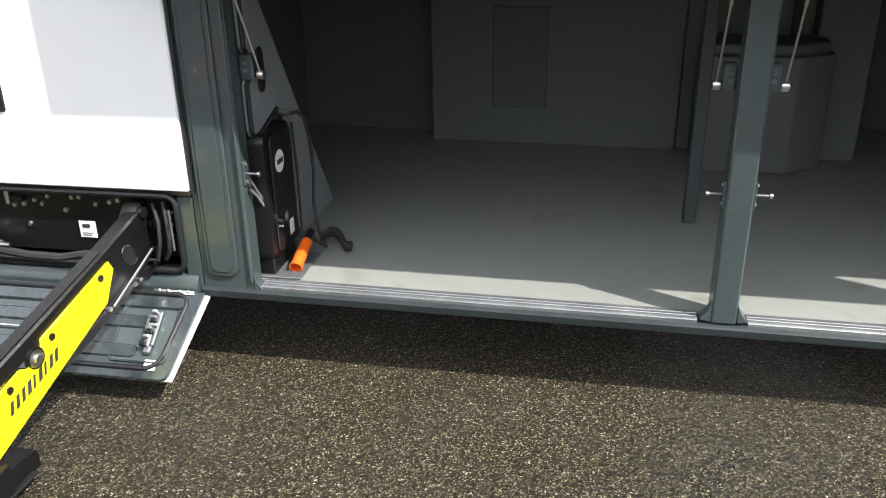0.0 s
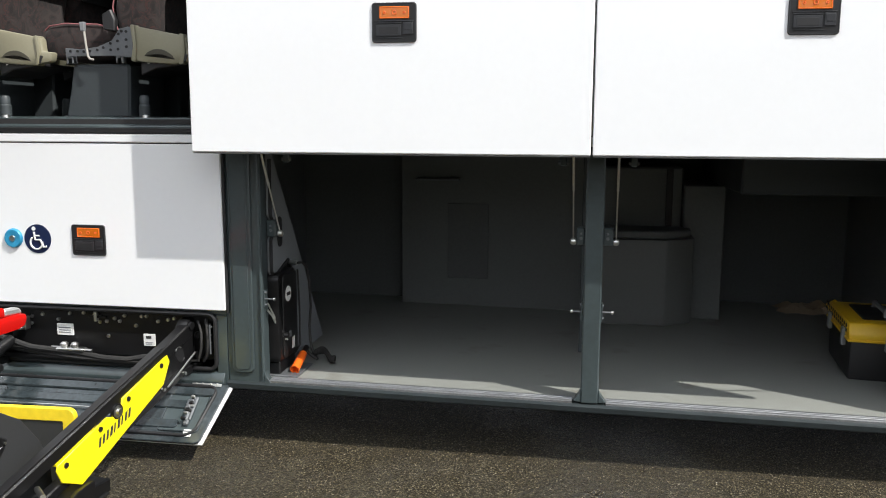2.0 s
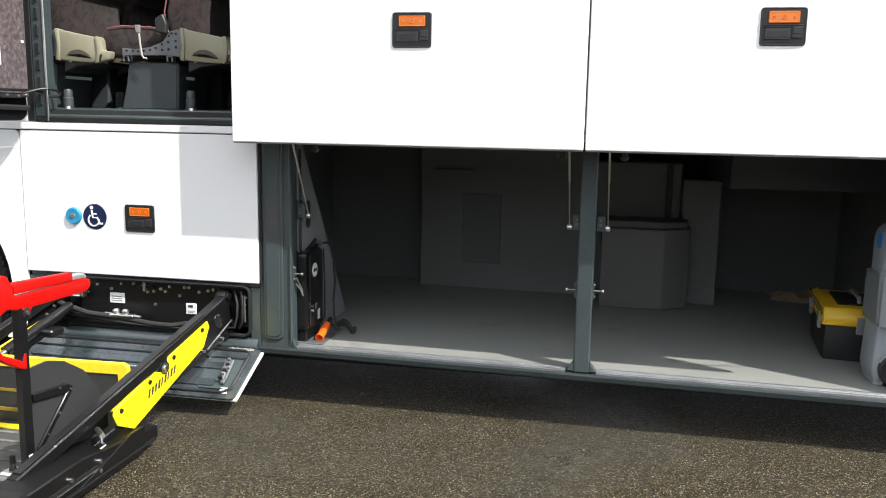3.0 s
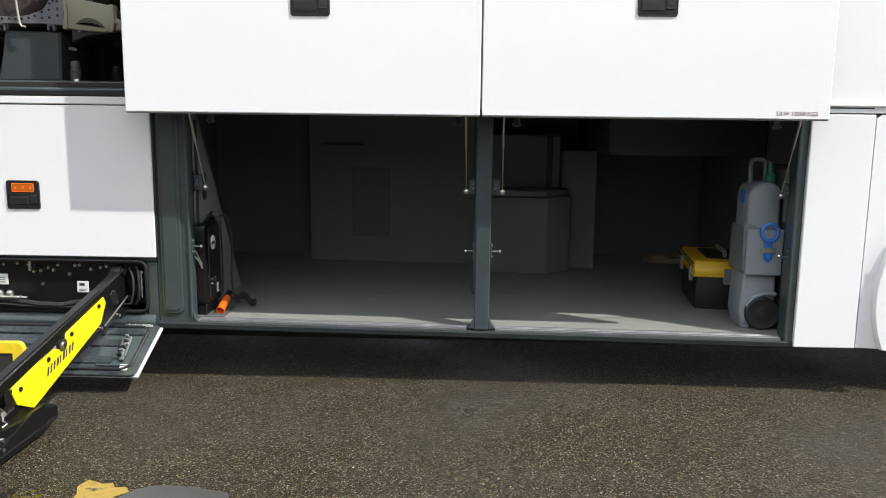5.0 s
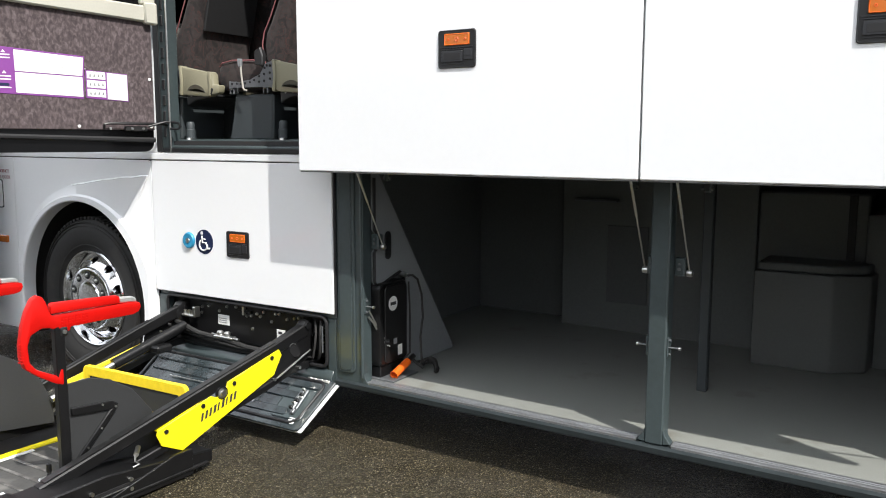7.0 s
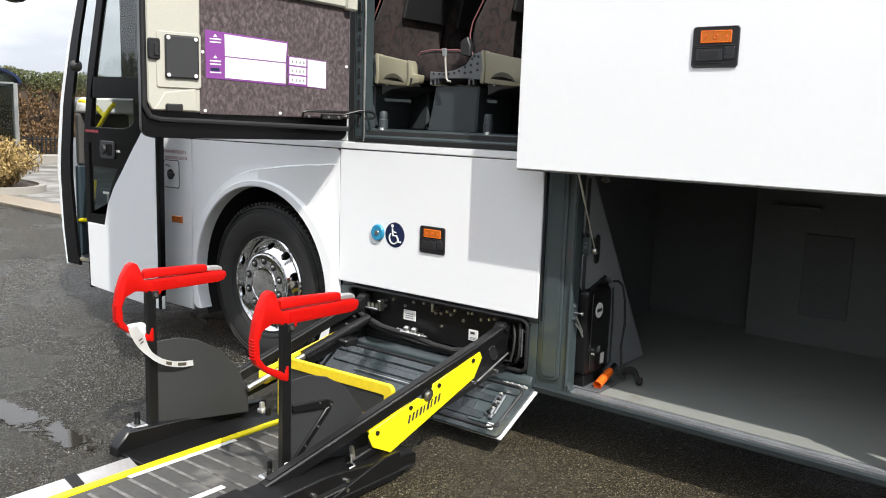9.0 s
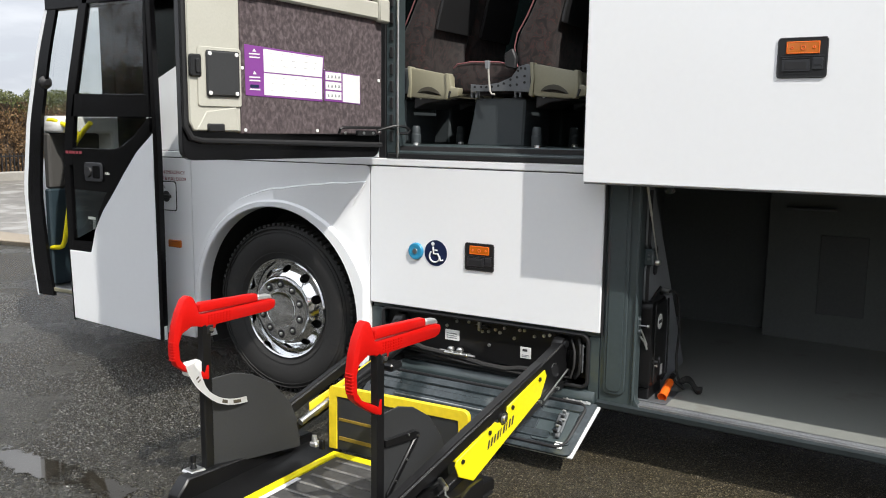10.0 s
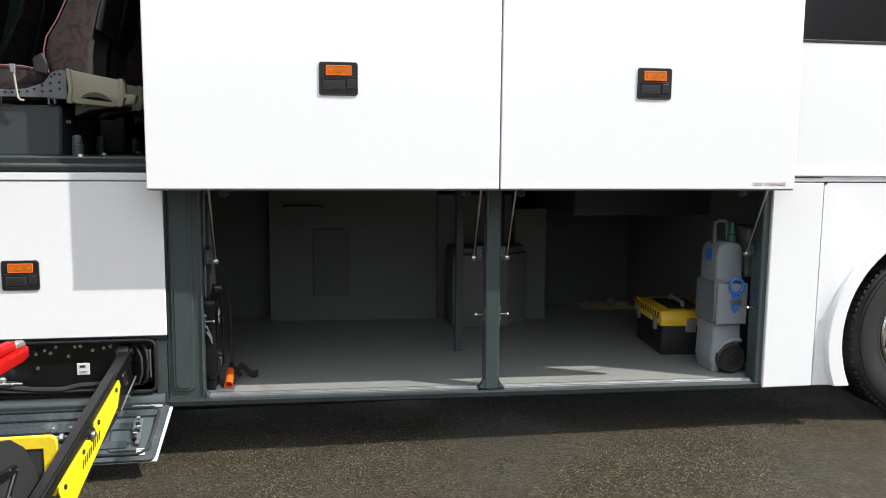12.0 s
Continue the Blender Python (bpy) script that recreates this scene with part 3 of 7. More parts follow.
GRIT = leaf_material("pale_stone_chip", (0.07, 0.064, 0.05), (0.40, 0.37, 0.31))
WET_STONE = leaf_material("dark_wet_stone", (0.022, 0.021, 0.020), (0.13, 0.125, 0.115))
for stone in (GRIT, WET_STONE):
    stone.node_tree.nodes["Principled BSDF"].inputs["Roughness"].default_value = 0.28
grit()
wet_stones()

# far pavement, kerb and planting bed
pave_edge = [(-8.6, 2.75), (-9.4, 2.62), (-12.6, 2.70), (-18.0, 1.8), (-40.0, -4.0), (-40.0, 30.0), (-8.6, 30.0)]
solo("pavement", prism(pave_edge, "z", -0.05, 0.05, 0.01), PAVING, "damp mottled grey paving beyond the road", "pavement", "structure")


def ring_kerb(pts, w, z0, z1):
    bm = bmesh.new()
    n = len(pts)
    cx, cy = sum(p[0] for p in pts) / n, sum(p[1] for p in pts) / n
    rows = []
    for x, y in pts:
        d = Vector((cx - x, cy - y, 0)).normalized() * w
        rows.append([bm.verts.new(v) for v in ((x, y, z0), (x, y, z1), (x + d.x, y + d.y, z1), (x + d.x, y + d.y, z0))])
    for a, b in zip(rows, rows[1:] + rows[:1]):
        for k in range(3):
            bm.faces.new((a[k], b[k], b[k + 1], a[k + 1]))
    bmesh.ops.recalc_face_normals(bm, faces=bm.faces[:])
    return bm


front_edge = pave_edge[:5]
solo("kerb", prism(front_edge + [(x, y + 0.55) for x, y in front_edge[::-1]], "z", -0.03, 0.056, 0.006), TAN, "tan concrete edging along the road", "kerb", "structure")
bed = [(-14.0 + 1.75 * math.cos(t), 3.46 + 0.95 * math.sin(t)) for t in [2 * math.pi * k / 36 for k in range(36)]]
solo("kerb", ring_kerb(bed, 0.14, 0.04, 0.17), KERB, "curved pale concrete kerb round the planting bed", "kerb", "structure")
solo("planting_bed", prism([(-14.0 + 1.62 * math.cos(2 * math.pi * k / 36), 3.46 + 0.82 * math.sin(2 * math.pi * k / 36)) for k in range(36)], "z", 0.03, 0.13, 0.02), SOIL, "dark bare soil inside a concrete kerb", "soil", "structure")
solo("kerb", prism([(-19.6, 4.0), (-19.9, 4.0), (-21.0, 18.0), (-20.7, 18.0)], "z", 0.0, 0.28, 0.03), KERB, "pale concrete kerb along the hedge", "kerb", "structure")


def leaves(spots, size, seed, stretch=1.6):
    """Small bent leaf cards at the given spots, as one mesh."""
    rnd = random.Random(seed)
    verts, faces = [], []
    for p in spots:
        q = Euler((rnd.uniform(0, 6.3), rnd.uniform(0, 6.3), rnd.uniform(0, 6.3))).to_matrix()
        s = size * rnd.uniform(0.6, 1.3)
        k = len(verts)
        for v in ((-s * stretch / 2, 0, 0), (0, -s / 2, s * 0.15), (s * stretch / 2, 0, 0), (0, s / 2, s * 0.15)):
            verts.append(tuple(Vector(p) + q @ Vector(v)))
        faces += [(k, k + 1, k + 2), (k, k + 2, k + 3)]
    me = bpy.data.meshes.new("leaves")
    me.from_pydata(verts, [], faces)
    return me


def hedge():
    """Tall clipped beech hedge: twiggy core, brown leaves low, green top."""
    rnd = random.Random(21)
    a, b = Vector((-21.3, 3.5, 0)), Vector((-22.7, 20.0, 0))
    d = (b - a).normalized()
    side = Vector((-d.y, d.x, 0))
    hed = thing("hedge", (-22.0, 12.0, 0), "tall clipped beech hedge, brown below and green on top", "hedge", kind="stuff")
    length = (b - a).length
    brown, green = [], []
    for _ in range(200000):
        u, w, h = rnd.uniform(0, length), 0.55 - 1.1 * rnd.random() ** 0.6, rnd.uniform(0.15, 3.0)
        top = 2.52 + 0.12 * noise.noise(Vector((u * 1.3, w, 2.0))) + 0.08 * noise.noise(Vector((u * 5, w, 7.0)))
        if h > top or (w > -0.22 and h < top - 0.35):
            continue
        if noise.noise(Vector((u * 2.2, w * 2, h * 2.2))) < -0.30:
            continue
        p = a + d * u + side * w + Vector((0, 0, h))
        (green if h > top - 0.35 - 0.5 * rnd.random() ** 2 else brown).append(p)
    for nm, sp, mt, sd in (("lower_leaves", brown, HEDGE_BROWN, 5), ("top_leaves", green, HEDGE_GREEN, 6)):
        me = leaves([p - hed.location for p in sp], 0.043, sd)
        me.materials.append(mt)
        ob = new(nm, me)
        ob.parent = hed
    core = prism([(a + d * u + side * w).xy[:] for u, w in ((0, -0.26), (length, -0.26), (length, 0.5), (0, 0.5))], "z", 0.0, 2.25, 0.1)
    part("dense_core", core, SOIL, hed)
    bm = bmesh.new()
    for k in range(300):
        u, w = rnd.uniform(0, length), rnd.uniform(-0.42, -0.2)
        p = a + d * u + side * w
        q = p + Vector((rnd.uniform(-0.25, 0.25), rnd.uniform(-0.25, 0.25), rnd.uniform(1.2, 2.4)))
        t = tube((p, (p + q) / 2 + Vector((rnd.uniform(-0.1, 0.1), rnd.uniform(-0.1, 0.1), 0)), q), rnd.uniform(0.005, 0.012), 4, False)
        me = bpy.data.meshes.new("t")
        t.to_mesh(me)
        t.free()
        bm.from_mesh(me)
        bpy.data.meshes.remove(me)
    part("branches", bm, SOIL, hed)


def bush():
    rnd = random.Random(31)
    bs = thing("bush", (-13.35, 3.42, 0.1), "golden brown twiggy shrub in a planting bed", "bush")
    spots, bm = [], bmesh.new()
    for k in range(300):
        t, lean = rnd.uniform(0, 6.3), rnd.uniform(0.05, 0.95)
        root = Vector((-13.35 + rnd.uniform(-0.3, 0.3), 3.42 + rnd.uniform(-0.25, 0.25), 0.1))
        tip = root + Vector((math.cos(t) * lean * 0.95, math.sin(t) * lean * 0.75, 0.74 - 0.36 * lean ** 2 + rnd.uniform(-0.12, 0.1)))
        mid = (root + tip) / 2 + Vector((0, 0, 0.10))
        s = tube((root, mid, tip), 0.006, 4, False)
        me = bpy.data.meshes.new("s")
        s.to_mesh(me)
        s.free()
        bm.from_mesh(me)
        bpy.data.meshes.remove(me)
        for j in range(70):
            f = rnd.uniform(0.08, 1.05)
            p = (root * (1 - f) ** 2 + mid * 2 * f * (1 - f) + tip * f * f)
            spots.append(p + Vector((rnd.gauss(0, 0.05), rnd.gauss(0, 0.05), rnd.gauss(0, 0.05))) - bs.location)
    part("stem_clump", bm, SOIL, bs)
    me = leaves(spots, 0.027, 8, 3.0)
    me.materials.append(BUSH_GOLD)
    ob = new("crown", me)
    ob.parent = bs


def railing():
    a, b = Vector((-20.4, 5.0, 0.05)), Vector((-21.4, 17.0, 0.05))
    rail = thing("fence", a, "low dark vertical-bar railing before the hedge", "fence")
    d = b - a
    for h in (0.10, 0.62):
        part("rail", rod(a + Vector((0, 0, h)), b + Vector((0, 0, h)), 0.02, 6), BLACK, rail)
    me = finish("bar", box(-0.016, 0.016, -0.016, 0.016, 0, 0.70), BLACK)
    for k in range(96):
        o = new("bar", me)
        o.parent = rail
        o.location = d * (k / 95.0)


def shelter():
    """A small glazed kiosk with a curved blue roof, its barrel pointing along the car park."""
    sh = thing("shelter", (-17.0, 4.75, 0.05), "glazed grey trolley shelter with a curved blue roof", "shelter")
    m = Matrix.Translation((-17.0, 4.75, 0.0)) @ Matrix.Rotation(math.atan2(0.41, -0.91) - math.pi / 2, 4, "Z")

    def put(name, bm, mat, label=""):
        return part(name, turned(bm, m), mat, sh, label)
    for dx in (-0.80, 0.80):
        for dy in (-1.2, 1.2):
            put("post", box(dx - 0.04, dx + 0.04, dy - 0.04, dy + 0.04, 0.05, 2.0, 0.008), STEEL)
    for dx in (-0.80, 0.80):
        put("pane", box(dx - 0.005, dx + 0.005, -1.15, 1.15, 0.2, 1.98), SHELTER_GLASS)
    for dy in (-1.2, 1.2):
        put("pane", box(-0.75, 0.75, dy - 0.005, dy + 0.005, 0.2, 1.98), SHELTER_GLASS)
    def arch(r, h):
        return [(r * math.cos(t), 2.0 + h * math.sin(t)) for t in [math.pi * k / 16 for k in range(17)]]
    put("roof", prism(arch(0.92, 0.37) + arch(0.86, 0.31)[::-1], "y", -1.3, 1.3, 0.004), NAVY, "thin dark blue barrel roof")
    for dy in (-1.2, 1.2):
        put("gable_pane", prism(arch(0.855, 0.305), "y", dy - 0.005, dy + 0.005), SHELTER_GLASS)
        put("cross_rail", box(-0.78, 0.78, dy - 0.02, dy + 0.02, 1.98, 2.02, 0.004), STEEL)
        put("cross_rail", box(-0.78, 0.78, dy - 0.02, dy + 0.02, 0.16, 0.20, 0.004), STEEL)


def bare_tree(x, y, h, seed):
    """A leafless tree: tapered trunk, forking limbs and fine twigs."""
    rnd = random.Random(seed)
    tr = thing("tree", (x, y, 0), "tall bare dark-barked tree across the road", "tree", "trees across the road")
    base = Vector((x, y, 0))
    trunk = bmesh.new()
    rings = []
    for k in range(9):
        f = k / 8
        c = base + Vector((0.12 * math.sin(f * 4 + seed), 0.12 * math.cos(f * 3), f * h * 0.8))
        r = 0.20 * (1 - f) ** 0.8 + 0.02
        rings.append([trunk.verts.new(c + Vector((r * math.cos(a), r * math.sin(a), 0))) for a in [2 * math.pi * j / 8 for j in range(8)]])
    for a, b in zip(rings, rings[1:]):
        for j in range(8):
            trunk.faces.new((a[j], a[(j + 1) % 8], b[(j + 1) % 8], b[j]))
    part("trunk", trunk, SOIL, tr)
    limbs, spots = bmesh.new(), []
    for k in range(34):
        f = rnd.uniform(0.25, 0.98)
        p = base + Vector((0.12 * math.sin(f * 4 + seed), 0.12 * math.cos(f * 3), f * h * 0.8))
        t = rnd.uniform(0, 6.3)
        reach = (1.15 - f) * h * 0.36
        q = p + Vector((math.cos(t) * reach, math.sin(t) * reach, h * rnd.uniform(0.08, 0.22)))
        s = tube((p, (p + q) / 2 + Vector((0, 0, -0.15)), q), 0.035 * (1.2 - f), 4, False)
        me = bpy.data.meshes.new("s")
        s.to_mesh(me)
        s.free()
        limbs.from_mesh(me)
        bpy.data.meshes.remove(me)
        for j in range(80):
            g = rnd.uniform(0.25, 1.05)
            spots.append(p.lerp(q, g) + Vector((rnd.gauss(0, 0.35), rnd.gauss(0, 0.35), rnd.gauss(0.1, 0.35))) - tr.location)
    part("limbs", limbs, SOIL, tr)
    me = leaves(spots, 0.05, seed, 9.0)
    me.materials.append(HEDGE_BROWN)
    tw = new("twigs", me)
    tw.parent = tr
    return tr


def low_sky_screen():
    """Unseen evergreen screen added behind the camera to block low sky and darken reflections."""
    rnd = random.Random(77)
    belt = thing("hedge", (0, -17.5, 0), "unseen dark evergreen screen added behind the camera to block low sky", "hedge", kind="stuff")
    spots = []
    for _ in range(36000):
        x, h = rnd.uniform(-34, 34), rnd.uniform(0.1, 5.2)
        top = 3.5 + 0.7 * noise.noise(Vector((x * 0.35, 3.0, 1.0))) + 0.3 * noise.noise(Vector((x * 1.7, 5.0, 1.0)))
        if h < top:
            spots.append(Vector((x, rnd.uniform(0.5, 1.0) + 0.2 * noise.noise(Vector((x, h, 0))), h)))
    me = leaves(spots, 0.16, 78)
    me.materials.append(HEDGE_GREEN)
    lv = new("leaves", me)
    lv.parent = belt
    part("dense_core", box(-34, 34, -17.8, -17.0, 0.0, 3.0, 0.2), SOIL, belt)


low_sky_screen()
first_tree = bare_tree(-6.0, -15.6, 9.5, 3)
for x, y, f, a in ((-13.0, -16.0, 1.1, 50), (-20.0, -15.4, 0.9, 130), (1.5, -16.2, 0.95, 200), (8.5, -15.5, 1.08, 290), (16.0, -16.0, 1.0, 20)):
    copy_thing(first_tree, Matrix.Translation((x, y, 0)) @ Matrix.Rotation(radians(a), 4, "Z") @ Matrix.Scale(f, 4))

hedge()
bush()
railing()
shelter()

# ---- the coach ----
coach = thing("coach", (-0.6, 1.25, 0), "white touring coach with raised luggage doors and open access door", "coach")


def zs(x):
    """Top of the side sill, which falls gently towards the rear."""
    return 0.318 - 0.0112 * x


# body shell
def upper_side():
    """Upper side above the belt, far side, roof and ends, as separate sheets."""
    part("roof", prism([(-0.02, 3.30), (0.10, 3.46), (0.45, 3.54), (2.05, 3.54), (2.40, 3.46), (2.52, 3.30), (2.48, 3.26), (0.02, 3.26)], "x", -3.95, 8.2), WHITE, coach)
    part("far_side", box(-4.25, 8.2, 2.48, 2.52, 0.28, 2.05, 0.006), WHITE, coach)
    part("far_window", box(-3.9, 8.2, 2.49, 2.51, 2.05, 3.26), TINTED, coach)
    part("rear_end", box(8.2, 8.26, 0.0, 2.5, 0.4, 3.4, 0.02), WHITE, coach)
    part("cabin_floor", box(-3.3, 8.2, 0.02, 2.48, 1.42, 1.47), CABIN_DARK, coach)
    part("cabin_lining", box(-3.3, 8.2, 2.44, 2.475, 1.47, 2.05), CABIN_DARK, coach)
    part("cabin_ceiling", box(-3.9, 8.2, 0.03, 2.47, 3.20, 3.25), CABIN_DARK, coach)
    part("rear_bulkhead", box(0.95, 1.0, 0.05, 2.44, 1.47, 3.2), CABIN_DARK, coach)
    part("underbody", box(-4.1, 8.1, 0.40, 2.40, 0.13, 0.235), BOTTOM, coach)


upper_side()

# belt, window sill and upper side panels
part("belt_rail", box(-3.05, 8.2, -0.004, 0.02, 1.368, 1.405, 0.004), WHITE, coach)
part("belt_joint", box(-3.05, 8.2, 0.006, 0.012, 1.358, 1.372), SEAL, coach)
for x, z0 in ((-2.663, 0.27), (-1.307, 0.62), (3.416, 0.25)):
    part("panel_joint", box(x - 0.012, x + 0.012, 0.0275, 0.034, z0, 1.36), SEAL, coach)
part("door_sill", prism([(0.0, 1.408), (0.0, 1.44), (0.035, 1.452), (0.04, 1.475), (0.09, 1.482), (0.14, 1.482), (0.14, 1.408)], "x", -1.20, 0.06, 0.003), SLATE, coach, "dark slate step sill of the access doorway")
part("sill_rubber", box(-1.19, 0.06, -0.006, 0.0, 1.409, 1.432, 0.002), SEAL, coach)
part("hinge_post", box(-1.205, -1.13, 0.0, 0.07, 1.41, 3.26, 0.006), SLATE, coach, "drilled slate door post")
part("post_trim", box(-1.135, -1.122, -0.008, 0.0, 1.41, 3.2, 0.003), STEEL, coach, "bright edge trim")
post = coach.children[-2]
slot_mesh = finish("hinge_slot", box(-0.011, 0.011, -0.006, 0.0, -0.028, 0.028, 0.003), SEAL)
for k in range(17):
    o = new("hinge_slot", slot_mesh)
    o.parent = coach
    o.location = Vector((-1.168, -0.001, 1.52 + 0.085 * k)) - base_of(coach)
part("upper_panel", box(0.06, 8.2, 0.0, 0.025, 1.408, 2.10, 0.004), WHITE, coach)
part("side_window", box(0.06, 8.2, 0.012, 0.02, 2.104, 3.26), TINTED, coach, "dark tinted side window")
part("window_seal", box(3.20, 8.2, -0.003, 0.012, 2.096, 2.112, 0.002), SEAL, coach)
part("upper_panel", prism([(-3.05, 1.408), (-1.25, 1.408), (-1.25, 2.25), (-2.35, 2.10), (-3.05, 1.80)], "y", 0.0, 0.025, 0.003), WHITE, coach)
part("side_window", prism([(-3.05, 1.805), (-2.35, 2.105), (-1.25, 2.255), (-1.25, 3.26), (-3.05, 3.26)], "y", 0.008, 0.016), TINTED, coach, "dark tinted side window")
part("hinge_panel", box(-1.25, -1.206, 0.0, 0.06, 1.408, 3.26, 0.004), BLACK, coach)

# lower side: fuel panel
part("fuel_panel", box(-3.05, -2.668, 0.0, 0.025, 0.23, 1.363, 0.005), WHITE, coach)
fuel = coach.children[-1]
part("fuel_flap", prism(rounded(-2.957, -2.800, 1.035, 1.210, 0.015), "y", -0.008, 0.0, 0.002), WHITE, fuel, "square white fuel flap with a dark rim")
part("flap_rim", prism(rounded(-2.963, -2.794, 1.029, 1.216, 0.018), "y", -0.003, 0.0), INK, fuel)
part("lock_dish", lathe([(0.004, -0.012), (0.034, -0.012), (0.036, -0.006), (0.036, 0.0)], (-2.882, -0.001, 1.12), seg=20), BLACK, fuel)
part("lock_key", box(-2.897, -2.827, -0.028, -0.012, 1.11, 1.132, 0.004), BLACK, fuel)
letters("FUEL", 0.026, (-2.942, -0.0088, 1.170), UPRIGHT, INK, fuel)
part("side_marker", box(-2.875, -2.760, -0.014, 0.0, 0.800, 0.848, 0.005), AMBER, fuel, "amber side marker lamp")
letters("OPEN IN EMERGENCY", 0.030, (-3.012, -0.0012, 1.262), UPRIGHT, INK_RED, fuel)
letters("TURN TAP & PULL DOOR", 0.030, (-3.046, -0.0012, 1.222), UPRIGHT, INK_RED, fuel)


# wheel arch panels with a raised flare and swept crease
def arch_panel(name, cx, cz, r, x0, x1, z0, z1, sweep, lip_end=0.10):
    """A side panel with a round wheel opening, a raised lip and a crease that sweeps off along the panel."""
    bm = bmesh.new()
    a_end = math.asin((z0 - cz) / r)
    rows = []
    for t in np.linspace(a_end, math.pi - a_end, 161):
        c, s = math.cos(t), math.sin(t)
        reach = []
        if c > 1e-6:
            reach.append((x1 - cx) / c)
        if c < -1e-6:
            reach.append((x0 - cx) / c)
        if s > 1e-6:
            reach.append((z1 - cz) / s)
        R = max(r + 0.03, min(reach))
        foot = s < 0
        if foot:
            R = r + abs((x1 if c > 0 else x0) - (cx + r * c))
        deg = math.degrees(t) if sweep > 0 else 180 - math.degrees(t)
        lip = r + float(np.interp(deg, [-25, 20, 60, 90, 160, 205], [lip_end, 0.085, 0.055, 0.040, 0.040, 0.06]))
        lip = min(lip, R - 0.014)
        k = float(np.interp(deg, [44, 49.7, 56, 66, 75, 84, 102, 128, 152, 176, 190], [1.10, 1.01, 0.915, 0.814, 0.756, 0.716, 0.688, 0.681, 0.676, 0.695, 0.712])) + (r - 0.60)
        swell = float(np.interp(deg, [50, 58, 75, 110, 150, 185, 196], [0.006, 0.013, 0.020, 0.022, 0.017, 0.008, 0.0]))
        if sweep < 0:
            k, swell = lip + 0.05, swell * 0.35
        if k > R - 0.012:
            k, swell = (lip + R) / 2, swell * 0.3
        k = max(k, lip + 0.010)
        k2 = min(k + 0.005, R - 0.001)
        ring = [(r, 0.05), (r, -0.030), (r + 0.006, -0.038), (lip - 0.008, -0.037), (lip, -0.030), (lip + 0.004, -0.006 - swell), (k - 0.003, -0.002 - swell), (k2, 0.0), (R, 0.0), (R, 0.022)]
        if foot:
            rows.append([bm.verts.new((cx + r * c + math.copysign(q - r, c), y, cz + r * s)) for q, y in ring])
        else:
            rows.append([bm.verts.new((cx + q * c, y, cz + q * s)) for q, y in ring])
    for a, b in zip(rows, rows[1:]):
        for j in range(len(a) - 1):
            bm.faces.new((a[j], b[j], b[j + 1], a[j + 1]))
    bmesh.ops.recalc_face_normals(bm, faces=bm.faces[:])
    return part(name, bm, WHITE, coach)


arch_panel("front_arch_panel", -1.975, 0.505, 0.60, -2.658, -1.309, 0.265, 1.363, 1)
arch_panel("rear_arch_panel", 4.17, 0.505, 0.605, 3.418, 4.95, 0.245, 1.363, -1)
part("rear_skirt", box(4.95, 8.2, 0.0, 0.025, 0.27, 1.363, 0.005), WHITE, coach)
for cx in (-1.975, 4.17):
    liner = lathe([(0.63, 0.03), (0.64, 0.5), (0.02, 0.52)], (cx, 0, 0.505), seg=40)
    bmesh.ops.delete(liner, geom=[v for v in liner.verts if v.co.z < 0.2], context="VERTS")
    part("wheel_housing", liner, BOTTOM, coach)


